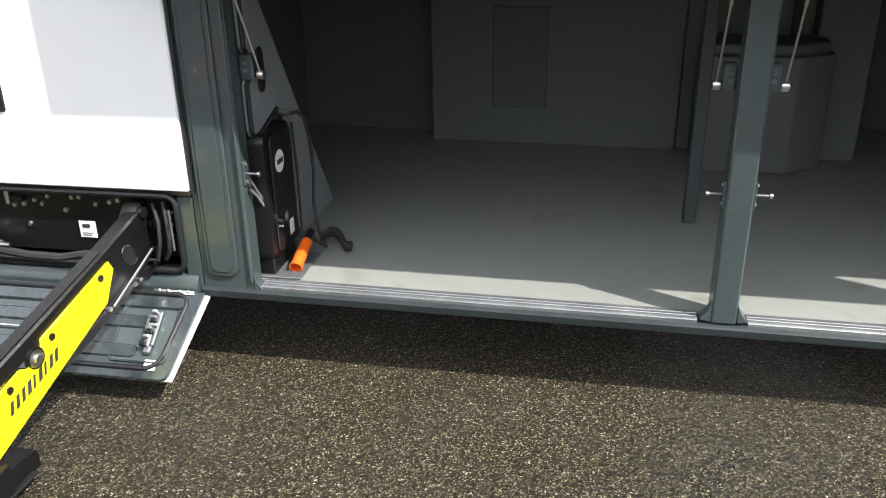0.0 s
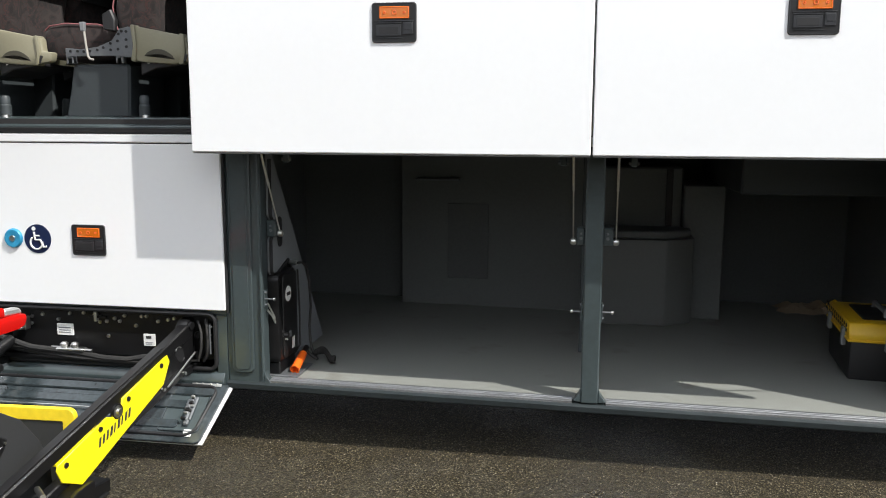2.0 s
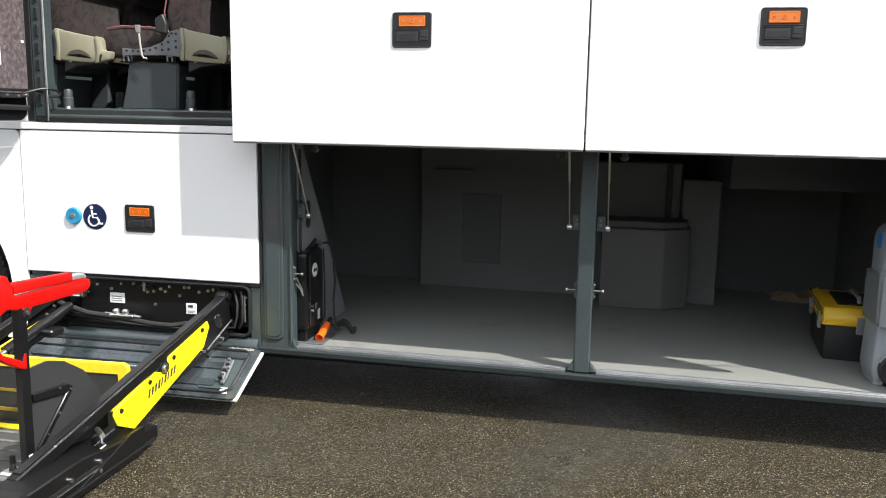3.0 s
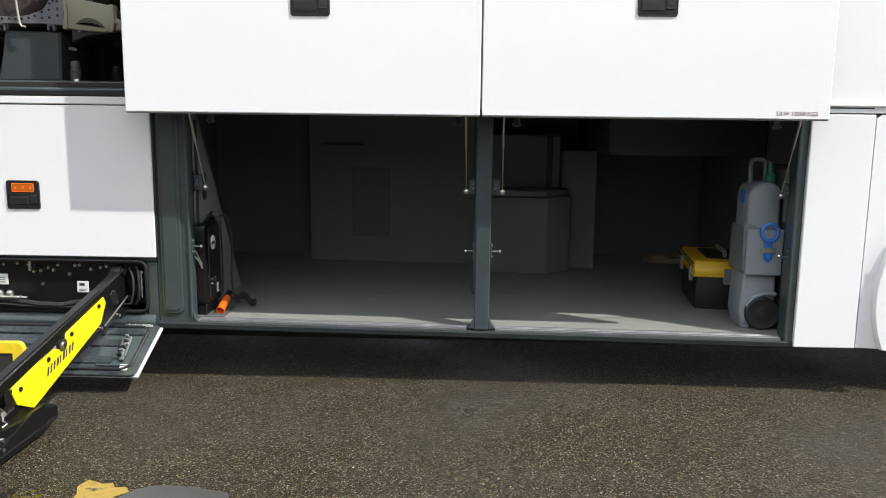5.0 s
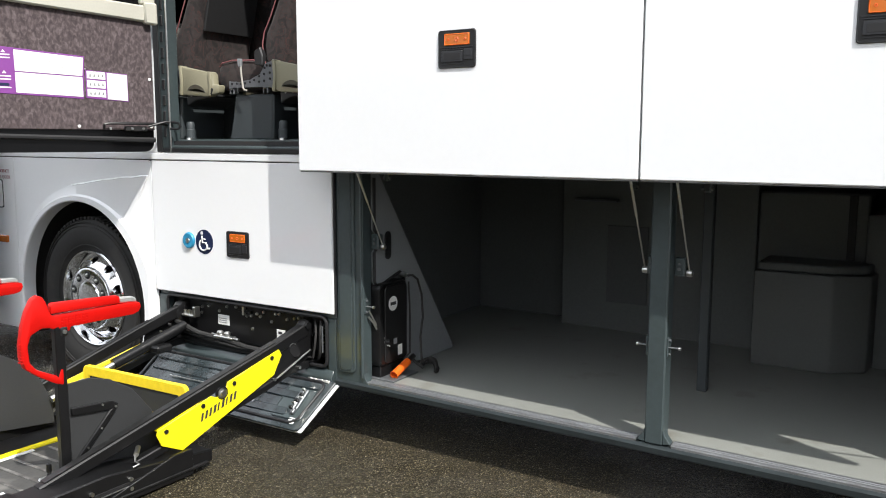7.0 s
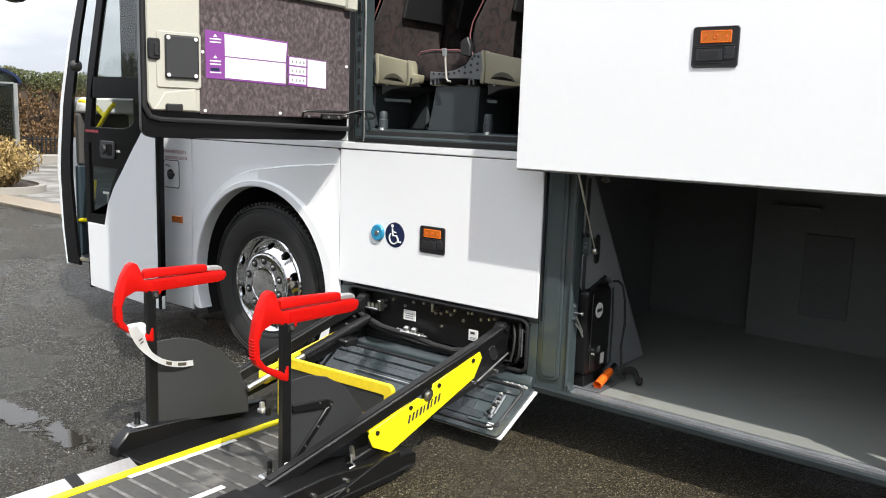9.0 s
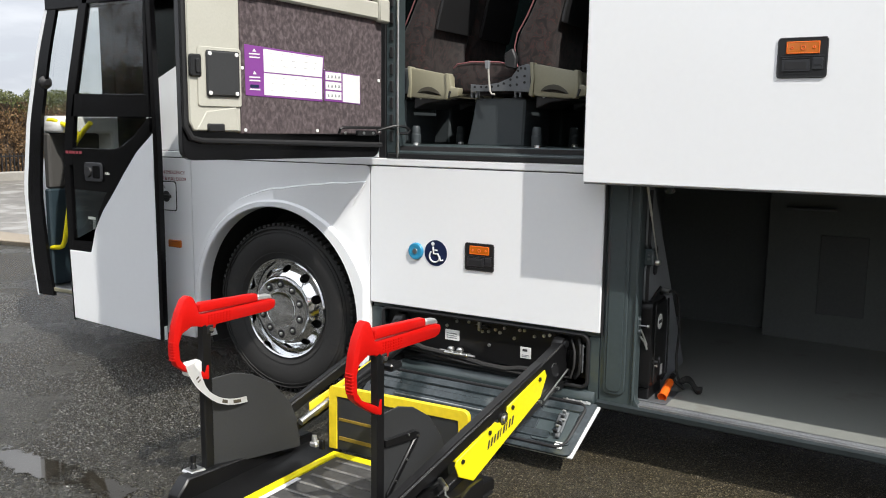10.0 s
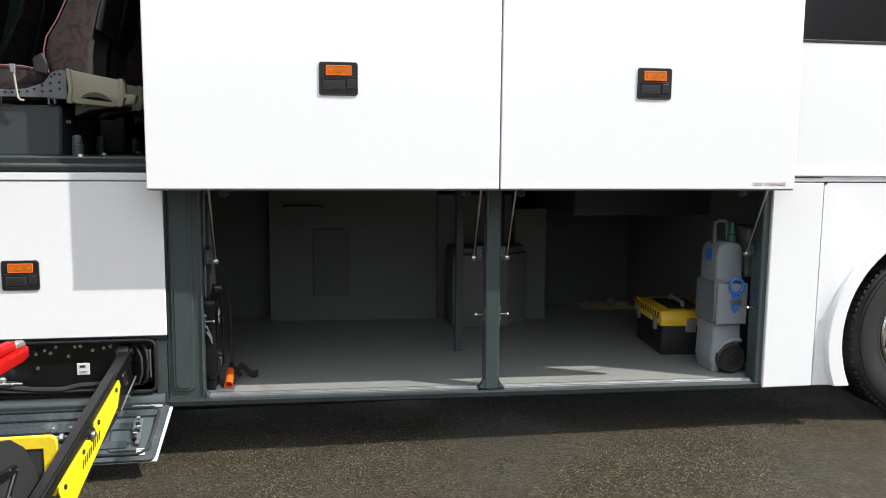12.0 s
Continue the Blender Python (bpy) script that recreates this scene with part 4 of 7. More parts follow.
# wheels
def wheel_parts(cx, y, lug=True):
    c = (cx, y, 0.503)
    wh = part("wheel", lathe([(0.10, 0.10), (0.20, 0.10), (0.20, 0.2), (0.10, 0.2)], c, seg=24), BOTTOM, coach, "coach wheel with polished alloy rim and black tyre")
    tyre_profile = [(0.288, 0.012), (0.30, -0.004), (0.325, -0.022), (0.37, -0.036), (0.42, -0.040), (0.46, -0.034), (0.484, -0.018), (0.493, 0.004), (0.498, 0.03), (0.503, 0.07), (0.503, 0.24), (0.49, 0.27), (0.40, 0.29), (0.288, 0.27)]
    part("tyre", lathe(tyre_profile, c, seg=72, closed=True), RUBBER, wh, "black tyre with ribbed sidewall")
    for r in (0.333, 0.452, 0.472):
        part("sidewall_rib", lathe([(r - 0.003, -0.030), (r - 0.001, -0.041 if r > 0.34 else -0.031), (r + 0.001, -0.041 if r > 0.34 else -0.031), (r + 0.003, -0.030)], c, seg=72, closed=True), RUBBER, wh)
    # shoulder lugs round the tread, one ring
    lugs = []
    for k in range(84):
        m = Matrix.Translation((cx, y, 0.503)) @ Matrix.Rotation(2 * math.pi * k / 84, 4, "Y")
        lugs.append(turned(box(-0.010, 0.010, -0.019, 0.06, 0.488, 0.5045, 0.002), m))
    part("shoulder_tread", join(*lugs), RUBBER, wh)
    part("flange", lathe([(0.300, 0.010), (0.302, -0.012), (0.296, -0.020), (0.288, -0.016), (0.283, 0.0), (0.279, 0.03), (0.274, 0.045), (0.262, 0.048), (0.262, 0.06), (0.30, 0.06)], c, seg=72, closed=True), CHROME, wh)
    # dished disc with ten hand holes
    bm = bmesh.new()

    def at(t, r):
        f = (r - 0.196) / (0.262 - 0.196)
        y_ = -0.026 + 0.070 * f ** 1.25
        return (cx + r * math.cos(t), y + y_, 0.503 + r * math.sin(t))

    n_hole = 10
    for k in range(n_hole):
        t0, t1 = 2 * math.pi * k / n_hole, 2 * math.pi * (k + 1) / n_hole
        tm = (t0 + t1) / 2
        outer, inner, deep = [], [], []
        for j in range(24):
            a = 2 * math.pi * j / 24
            ca, sa = math.cos(a), math.sin(a)
            q = 1 / max(abs(ca), abs(sa))
            outer.append(bm.verts.new(at(tm + ca * q * (t1 - t0) / 2, 0.229 + sa * q * 0.033)))
            inner.append(bm.verts.new(at(tm + ca * 0.115, 0.232 + sa * 0.021)))
            p = Vector(at(tm + ca * 0.112, 0.232 + sa * 0.020))
            deep.append(bm.verts.new(p + Vector((0, 0.03, 0))))
        for j in range(24):
            i = (j + 1) % 24
            bm.faces.new((outer[j], outer[i], inner[i], inner[j]))
            bm.faces.new((inner[j], inner[i], deep[i], deep[j]))
    bmesh.ops.remove_doubles(bm, verts=bm.verts[:], dist=0.0006)
    bmesh.ops.recalc_face_normals(bm, faces=bm.faces[:])
    part("disc", bm, CHROME, wh)
    # dark disc put behind the hand holes for the shade inside the wheel
    part("brake_plate", lathe([(0.05, 0.07), (0.262, 0.07), (0.262, 0.075), (0.05, 0.075)], c, seg=32), BOTTOM, wh)
    part("hub", lathe([(0.196, 0.01), (0.197, -0.024), (0.190, -0.040), (0.178, -0.044), (0.116, -0.044), (0.113, -0.040), (0.108, -0.040), (0.104, -0.048), (0.090, -0.051), (0.03, -0.052), (0.004, -0.052)], c, seg=48), CHROME, wh)
    nut = [(0.011, -0.043), (0.0105, -0.054), (0.007, -0.057), (0.002, -0.058)]
    me = None
    for k in range(10):
        t = 2 * math.pi * (k + 0.5) / 10
        p = Vector((cx + 0.148 * math.cos(t), y, 0.503 + 0.148 * math.sin(t)))
        if me is None:
            o = part("wheel_nut", turned(lathe(nut, (0, 0, 0), seg=12), Matrix.Translation(p)), STEEL, wh)
            me = o
            first = p
            well = part("nut_well", turned(lathe([(0.026, -0.0435), (0.0255, -0.0458), (0.022, -0.0462), (0.012, -0.0462), (0.010, -0.0435)], (0, 0, 0), seg=16, closed=True), Matrix.Translation(p)), SEAL, wh)
        else:
            w2 = new("nut_well", well.data)
            w2.parent = wh
            w2.location = p - first
            o = new("wheel_nut", me.data)
            o.parent = wh
            o.location = p - first


wheel_parts(-1.957, 0.055)
wheel_parts(4.17, 0.065)

# front corner, entrance and windscreen
XO = [(0.33, -4.29), (0.60, -4.34), (1.10, -4.385), (1.60, -4.30), (2.05, -4.15), (2.42, -3.99)]


def xo(z):
    return float(np.interp(z, [p[0] for p in XO], [p[1] for p in XO]))


def front_sheet(z_list, ys):
    bm = bmesh.new()
    rows = []
    for z in z_list:
        rows.append([bm.verts.new((xo(z) - 0.42 * (1 - abs(y / 1.25 - 1) ** 2.6) ** 0.75 if y > 0 else xo(z), y, z)) for y in ys])
    for a, b in zip(rows, rows[1:]):
        for j in range(len(a) - 1):
            bm.faces.new((a[j], a[j + 1], b[j + 1], b[j]))
    bmesh.ops.solidify(bm, geom=bm.faces[:], thickness=-0.02)
    bmesh.ops.recalc_face_normals(bm, faces=bm.faces[:])
    return bm


low_z = list(np.linspace(0.33, 1.30, 9))
high_z = list(np.linspace(1.30, 2.42, 10))
part("front_panel", front_sheet(low_z, [0, 0.03, 0.08, 0.16, 0.3, 0.6, 1.0, 1.25, 1.5, 1.9, 2.2, 2.35, 2.45, 2.5]), WHITE, coach)
part("windscreen_post", front_sheet(high_z, [0, 0.03, 0.08, 0.13]), WHITE, coach)
part("windscreen_post", front_sheet(high_z, [2.37, 2.42, 2.47, 2.5]), WHITE, coach)
part("windscreen", front_sheet(high_z, [0.135, 0.3, 0.6, 1.0, 1.25, 1.5, 1.9, 2.2, 2.365]), WINDSCREEN, coach, "raked clear windscreen")
part("front_dome", box(-4.04, -2.95, 0.0, 2.5, 2.42, 3.40, 0.08, 3), GLOSS_BLACK, coach, "black front dome over the entrance")
dome = coach.children[-1]
for k, w in enumerate((0.05, 0.05, 0.05, 0.012, 0.035, 0.04, 0.035, 0.035, 0.05, 0.04)):
    x = -3.72 + 0.062 * k
    part("lettering_bar", box(x, x + w, -0.004, 0.0, 2.475, 2.515, 0.001), LABEL, dome, "pale unreadable lettering bar")
def wide(z):
    """Width of the white corner strip in front of the entrance."""
    return float(np.interp(z, [0.33, 0.8, 1.2, 1.7, 2.42], [0.020, 0.035, 0.050, 0.047, 0.035]))


strip = bmesh.new()
rows = []
for z in np.linspace(0.33, 2.42, 18):
    rows.append([strip.verts.new(p) for p in ((xo(z), 0.004, z), (xo(z) + 0.006, -0.006, z), (xo(z) + wide(z), -0.006, z), (xo(z) + wide(z), 0.03, z), (xo(z), 0.03, z))])
for a, b in zip(rows, rows[1:]):
    for j in range(5):
        strip.faces.new((a[j], a[(j + 1) % 5], b[(j + 1) % 5], b[j]))
bmesh.ops.recalc_face_normals(strip, faces=strip.faces[:])
part("corner_strip", strip, WHITE, coach)
# black door jamb that follows the front edge
bm = bmesh.new()
rows = []
for z in np.linspace(0.34, 2.42, 16):
    x = xo(z)
    rows.append([bm.verts.new(p) for p in ((x + wide(z), -0.004, z), (x + wide(z) + 0.185 - 0.04 * z, -0.004, z), (x + wide(z) + 0.182 - 0.04 * z, 0.022, z), (x + wide(z) + 0.010, 0.030, z), (x + wide(z), 0.030, z))])
for a, b in zip(rows, rows[1:]):
    for j in range(5):
        bm.faces.new((a[j], a[(j + 1) % 5], b[(j + 1) % 5], b[j]))
bm.faces.new(rows[0])
bm.faces.new(rows[-1])
bmesh.ops.recalc_face_normals(bm, faces=bm.faces[:])
part("door_jamb", bm, GLOSS_BLACK, coach)
part("door_header", box(-4.02, -3.05, -0.01, 0.05, 2.32, 2.44, 0.01), GLOSS_BLACK, coach)
part("door_pillar", box(-3.50, -3.362, 0.02, 0.08, 1.66, 2.44, 0.008), GLOSS_BLACK, coach)
part("rear_jamb", box(-3.36, -3.052, 0.02, 0.10, 0.26, 3.2, 0.008), GLOSS_BLACK, coach)
part("entrance_step", box(-4.20, -3.36, 0.02, 0.40, 0.36, 0.40, 0.006), ALU, coach, "worn metal-edged entrance step")
part("step_nosing", box(-4.20, -3.36, 0.008, 0.02, 0.372, 0.398, 0.003), BEIGE, coach)
part("step_riser", box(-4.18, -3.36, 0.40, 0.43, 0.40, 0.80, 0.004), CABIN_GREY, coach)
part("second_step", box(-4.18, -3.36, 0.43, 0.80, 0.76, 0.80, 0.006), CABIN_GREY, coach)
part("stair_side", box(-4.24, -4.18, 0.06, 0.9, 0.40, 1.10, 0.012), STAIR_BLUE, coach, "blue-grey stair side panel")
part("entry_screen", box(-4.26, -4.19, 0.08, 0.85, 1.10, 1.50, 0.015), SCREEN_GREY, coach)
part("dashboard", prism([(0.5, 1.50), (0.09, 1.50), (0.075, 1.57), (0.12, 1.62), (2.3, 1.66), (2.3, 1.1), (0.5, 1.1)], "x", -4.32, -4.04, 0.015), LABEL, coach, "pale dashboard top")
part("stair_back", box(-3.42, -3.37, 0.1, 0.85, 0.80, 1.40, 0.01), CABIN_GREY, coach)
for rail in ([(-4.22, 0.12, 1.575), (-4.20, 0.10, 1.588), (-4.15, 0.10, 1.590), (-4.09, 0.10, 1.576), (-3.97, 0.10, 1.548), (-3.87, 0.10, 1.490)],
             [(-3.99, 0.10, 1.365), (-3.963, 0.10, 1.387), (-3.88, 0.10, 1.462), (-3.80, 0.10, 1.530), (-3.735, 0.10, 1.572)],
             [(-4.20, 0.07, 0.672), (-4.17, 0.07, 0.678), (-4.115, 0.07, 0.682), (-4.075, 0.07, 0.694), (-4.045, 0.07, 0.735), (-4.02, 0.07, 0.82), (-3.99, 0.07, 0.93), (-3.975, 0.07, 1.00)]):
    part("grab_rail", tube(rail, 0.017, 10), YELLOW, coach, "yellow grab rail at the entrance")
part("small_mirror", lathe([(0.003, -0.03), (0.03, -0.026), (0.045, -0.008), (0.045, 0.012), (0.02, 0.03)], (-4.085, 0.012, 1.848), "x", 20), SEAL, coach, "small round black convex mirror")
part("mirror_arm", tube([(-4.05, 0.10, 2.75), (-4.4, -0.05, 2.72), (-4.62, -0.12, 2.60), (-4.64, -0.13, 2.45)], 0.022, 8), BLACK, coach)
part("wing_mirror", box(-4.77, -4.55, -0.23, -0.05, 2.32, 2.68, 0.075, 4), BLACK, coach, "black drop-arm wing mirror")
part("mirror_glass", turned(prism(rounded(-0.062, 0.062, -0.13, 0.13, 0.05), "x", -0.004, 0.004, 0.001), Matrix.Translation((-4.551, -0.14, 2.50))), CHROME, coach)


def entry_leaf():
    """The entrance door, slid out and back, parallel to the side."""
    y0, y1 = -0.205, -0.170
    lf = part("entrance_door", prism([(-3.655, 0.285), (-2.80, 0.250), (-2.80, 0.34), (-3.66, 0.36)], "y", y0 + 0.006, y1, 0.004), WHITE, coach, "open entrance door, white below and black framed glass above")
    cur = [(-3.455, 0.742), (-3.40, 0.90), (-3.32, 1.02), (-3.22, 1.13), (-3.10, 1.27), (-2.98, 1.40), (-2.86, 1.49), (-2.832, 1.515)]
    part("lower_skin", prism([(-3.672, 0.742), (-3.655, 0.287), (-2.828, 0.252), (-2.832, 1.515)] + cur[::-1][1:], "y", y0 - 0.004, y1, 0.003), WHITE, lf)
    part("rear_edge", prism([(-2.832, 0.25), (-2.802, 0.25), (-2.797, 1.4), (-2.82, 2.42), (-2.86, 2.42), (-2.832, 1.5)], "y", y0 - 0.002, y1 + 0.006, 0.004), GLOSS_BLACK, lf)
    part("front_edge", prism([(-3.688, 0.74), (-3.672, 0.27), (-3.652, 0.27), (-3.668, 0.74)], "y", y0 - 0.002, y1 + 0.02, 0.003), GLOSS_BLACK, lf)

    def bar(pts):
        part("frame_bar", prism(pts, "y", y0, y1, 0.003), GLOSS_BLACK, lf)
    bar([(-3.69, 0.742), (-3.70, 1.30), (-3.635, 1.30), (-3.635, 0.742)])
    bar([(-3.70, 1.30), (-3.62, 1.80), (-3.43, 2.42), (-3.35, 2.42), (-3.545, 1.76), (-3.60, 1.42), (-3.60, 1.30)])
    bar([(-3.43, 2.30), (-2.86, 2.30), (-2.86, 2.42), (-3.43, 2.42)])
    bar([(-3.60, 1.61), (-2.86, 1.61), (-2.86, 1.745), (-3.56, 1.755)])
    bar([(-3.60, 1.145), (-3.22, 1.14), (-3.10, 1.27), (-2.98, 1.40), (-2.86, 1.50), (-2.86, 1.61), (-2.88, 1.60), (-3.0, 1.50), (-3.12, 1.43), (-3.20, 1.412), (-3.60, 1.412)])
    bar([(-3.635, 0.742), (-3.455, 0.742), (-3.40, 0.90), (-3.32, 1.02), (-3.22, 1.14), (-3.28, 1.14), (-3.36, 1.02), (-3.43, 0.82), (-3.635, 0.812)])
    bar([(-2.90, 1.745), (-2.86, 1.745), (-2.86, 2.30), (-2.88, 2.30)])
    part("upper_pane", prism([(-3.545, 1.755), (-2.885, 1.745), (-2.87, 2.30), (-3.40, 2.30)], "y", -0.192, -0.186), CLEAR, lf)
    part("middle_pane", prism([(-3.60, 1.412), (-3.20, 1.412), (-3.0, 1.50), (-2.87, 1.60), (-3.575, 1.61)], "y", -0.192, -0.186), CLEAR, lf)
    part("lower_pane", prism([(-3.635, 0.812), (-3.43, 0.82), (-3.28, 1.14), (-3.625, 1.145)], "y", -0.192, -0.186), CLEAR, lf)
    part("handle_plate", prism(rounded(-3.47, -3.30, 1.205, 1.325, 0.02), "y", y0 - 0.014, y0, 0.004), HANDLE_GREY, lf, "grey door handle plate")
    part("door_handle", lathe([(0.004, -0.012), (0.03, -0.012), (0.034, 0.0)], (-3.425, y0 - 0.014, 1.265), seg=18), SEAL, lf)
    part("handle_recess", prism(rounded(-3.385, -3.315, 1.225, 1.305, 0.012), "y", y0 - 0.016, y0 - 0.012, 0.001), GLOSS_BLACK, lf)
    letters("PULL", 0.022, (-3.285, y0 - 0.001, 1.252), UPRIGHT, LABEL, lf, "pull_label")
    part("pane_notice", box(-3.50, -3.43, -0.184, -0.181, 0.955, 0.972), LABEL, lf)
    part("pane_notice", box(-3.455, -3.43, -0.184, -0.181, 0.89, 0.953), PANEL_GREY, lf)
    for k in range(5):
        part("lettering_bar", box(-3.665 + k * 0.034, -3.640 + k * 0.034, y0 - 0.002, y0, 1.375, 1.393), INK_RED, lf, "small red unreadable lettering")
    lf.location.x += 0.08


entry_leaf()


# ---- locker panel above the lift, lift locker, flap ----
def latch(parent, cx, y, cz, w, h):
    """Recessed paddle latch with an amber reflector lamp in its upper half."""
    x0, x1, z0, z1 = cx - w / 2, cx + w / 2, cz - h / 2, cz + h / 2

    def pad(a, b, c, d, r):
        return rounded(x0 + a * w, x0 + b * w, z0 + c * h, z0 + d * h, r)
    lt = part("latch", prism(pad(0, 1, 0, 1, 0.012), "y", y - 0.005, y, 0.002), BLACK, parent, "black paddle latch with amber marker lamp")
    part("latch_rim", tube([(px, y - 0.005, pz) for px, pz in pad(0.02, 0.98, 0.02, 0.98, 0.011) + pad(0.02, 0.98, 0.02, 0.98, 0.011)[:1]], 0.0016, 6, False), LATCH_GREY, lt)
    lamp = part("amber_lamp", prism(pad(0.17, 0.84, 0.59, 0.90, 0.003), "y", y - 0.0085, y - 0.004, 0.0015), AMBER, lt)
    part("lamp_rim", tube([(px, y - 0.0085, pz) for px, pz in pad(0.19, 0.82, 0.61, 0.88, 0.003) + pad(0.19, 0.82, 0.61, 0.88, 0.003)[:1]], 0.0012, 6, False), ORANGE, lamp)
    for f, rr in ((0.29, 0.004), (0.51, 0.0075), (0.73, 0.004)):
        part("lamp_stud", tube([(x0 + f * w + rr * math.cos(t), y - 0.009, z0 + 0.745 * h + rr * math.sin(t)) for t in [2 * math.pi * k / 12 for k in range(13)]], 0.0016, 6, False), ORANGE, lamp)
    part("shelf_edge", prism(pad(0.07, 0.93, 0.525, 0.55, 0.001), "y", y - 0.008, y - 0.004, 0.001), LATCH_GREY, lt)
    part("shelf_edge", prism(pad(0.10, 0.66, 0.475, 0.495, 0.001), "y", y - 0.008, y - 0.004, 0.001), LATCH_GREY, lt)
    part("shelf_edge", prism(pad(0.10, 0.70, 0.10, 0.118, 0.001), "y", y - 0.007, y - 0.004, 0.001), LATCH_GREY, lt)
    part("paddle_rim", prism(pad(0.10, 0.66, 0.16, 0.45, 0.003), "y", y - 0.009, y - 0.004, 0.0015), LATCH_GREY, lt)
    part("paddle", prism(pad(0.165, 0.60, 0.21, 0.395, 0.002), "y", y - 0.0098, y - 0.008, 0.0005), SEAL, lt)
    part("paddle_lock", prism(pad(0.70, 0.92, 0.20, 0.50, 0.003), "y", y - 0.009, y - 0.004, 0.0015), HANDLE_GREY, lt)
    part("lock_face", prism(pad(0.73, 0.90, 0.31, 0.48, 0.002), "y", y - 0.0105, y - 0.008, 0.0008), LATCH_GREY, lt)


low = part("locker_panel", box(-1.305, 0.0, 0.0, 0.026, 0.628, 1.363, 0.004), WHITE, coach, "white side panel above the lift locker")
latch(low, -0.638, 0.0, 0.930, 0.165, 0.140)
disc = part("accessibility_sign", lathe([(0.002, -0.0022), (0.066, -0.0022), (0.067, 0.0)], (-0.893, 0.0, 0.929), seg=40), NAVY, low, "round navy accessibility sign")
wheel_arc = [(-0.898 + 0.030 * math.cos(radians(a)), -0.004, 0.912 + 0.030 * math.sin(radians(a))) for a in range(130, 372, 14)]
part("sign_wheel", tube(wheel_arc, 0.0045, 6), LABEL, disc)
part("sign_stroke", tube([(-0.908, -0.004, 0.962), (-0.903, -0.004, 0.925), (-0.878, -0.004, 0.925), (-0.862, -0.004, 0.892), (-0.848, -0.004, 0.896)], 0.0048, 6), LABEL, disc)
part("sign_stroke", rod((-0.905, -0.004, 0.944), (-0.882, -0.004, 0.944), 0.0038, 6), LABEL, disc)
part("sign_dot", lathe([(0.001, -0.004), (0.0095, -0.004), (0.0095, -0.001)], (-0.909, 0.0, 0.976), seg=14), LABEL, disc)
badge = part("lock_badge", lathe([(0.002, -0.012), (0.024, -0.012), (0.030, -0.014), (0.040, -0.013), (0.044, -0.008), (0.045, 0.0)], (-1.012, 0.0, 0.930), seg=32), CYAN, low, "round turquoise lock badge")
part("lock_barrel", lathe([(0.002, -0.017), (0.013, -0.017), (0.015, -0.011)], (-1.012, 0.0, 0.930), seg=20), STEEL, badge)

# framing round the locker
part("locker_frame_top", box(-1.305, -0.005, 0.028, 0.075, 0.602, 0.66, 0.004), SLATE, coach)
part("locker_frame_left", box(-1.309, -1.235, 0.022, 0.075, 0.275, 0.602, 0.004), SLATE, coach)
part("locker_frame_right", box(-0.058, -0.004, 0.024, 0.078, 0.275, 0.602, 0.004), SLATE, coach)
part("locker_frame_foot", prism([(0.006, 0.272), (0.0, 0.30), (0.02, 0.335), (0.06, 0.346), (0.08, 0.346), (0.08, 0.272)], "x", -1.305, -0.02, 0.003), SLATE, coach)
seal_path = [(x, 0.018, z) for x, z in rounded(-1.232, -0.058, 0.352, 0.606, 0.035, 6)]
part("locker_seal", tube(seal_path + seal_path[:1], 0.010, 8, False), SEAL, coach, "black rubber seal round the lift locker")
lock_bm = box(-1.24, -0.05, 0.062, 0.60, 0.335, 0.64)
bmesh.ops.delete(lock_bm, geom=[f for f in lock_bm.faces if f.normal.y < -0.5], context="FACES")
part("locker_box", lock_bm, BLACK_STEEL, coach, "black steel lift locker")


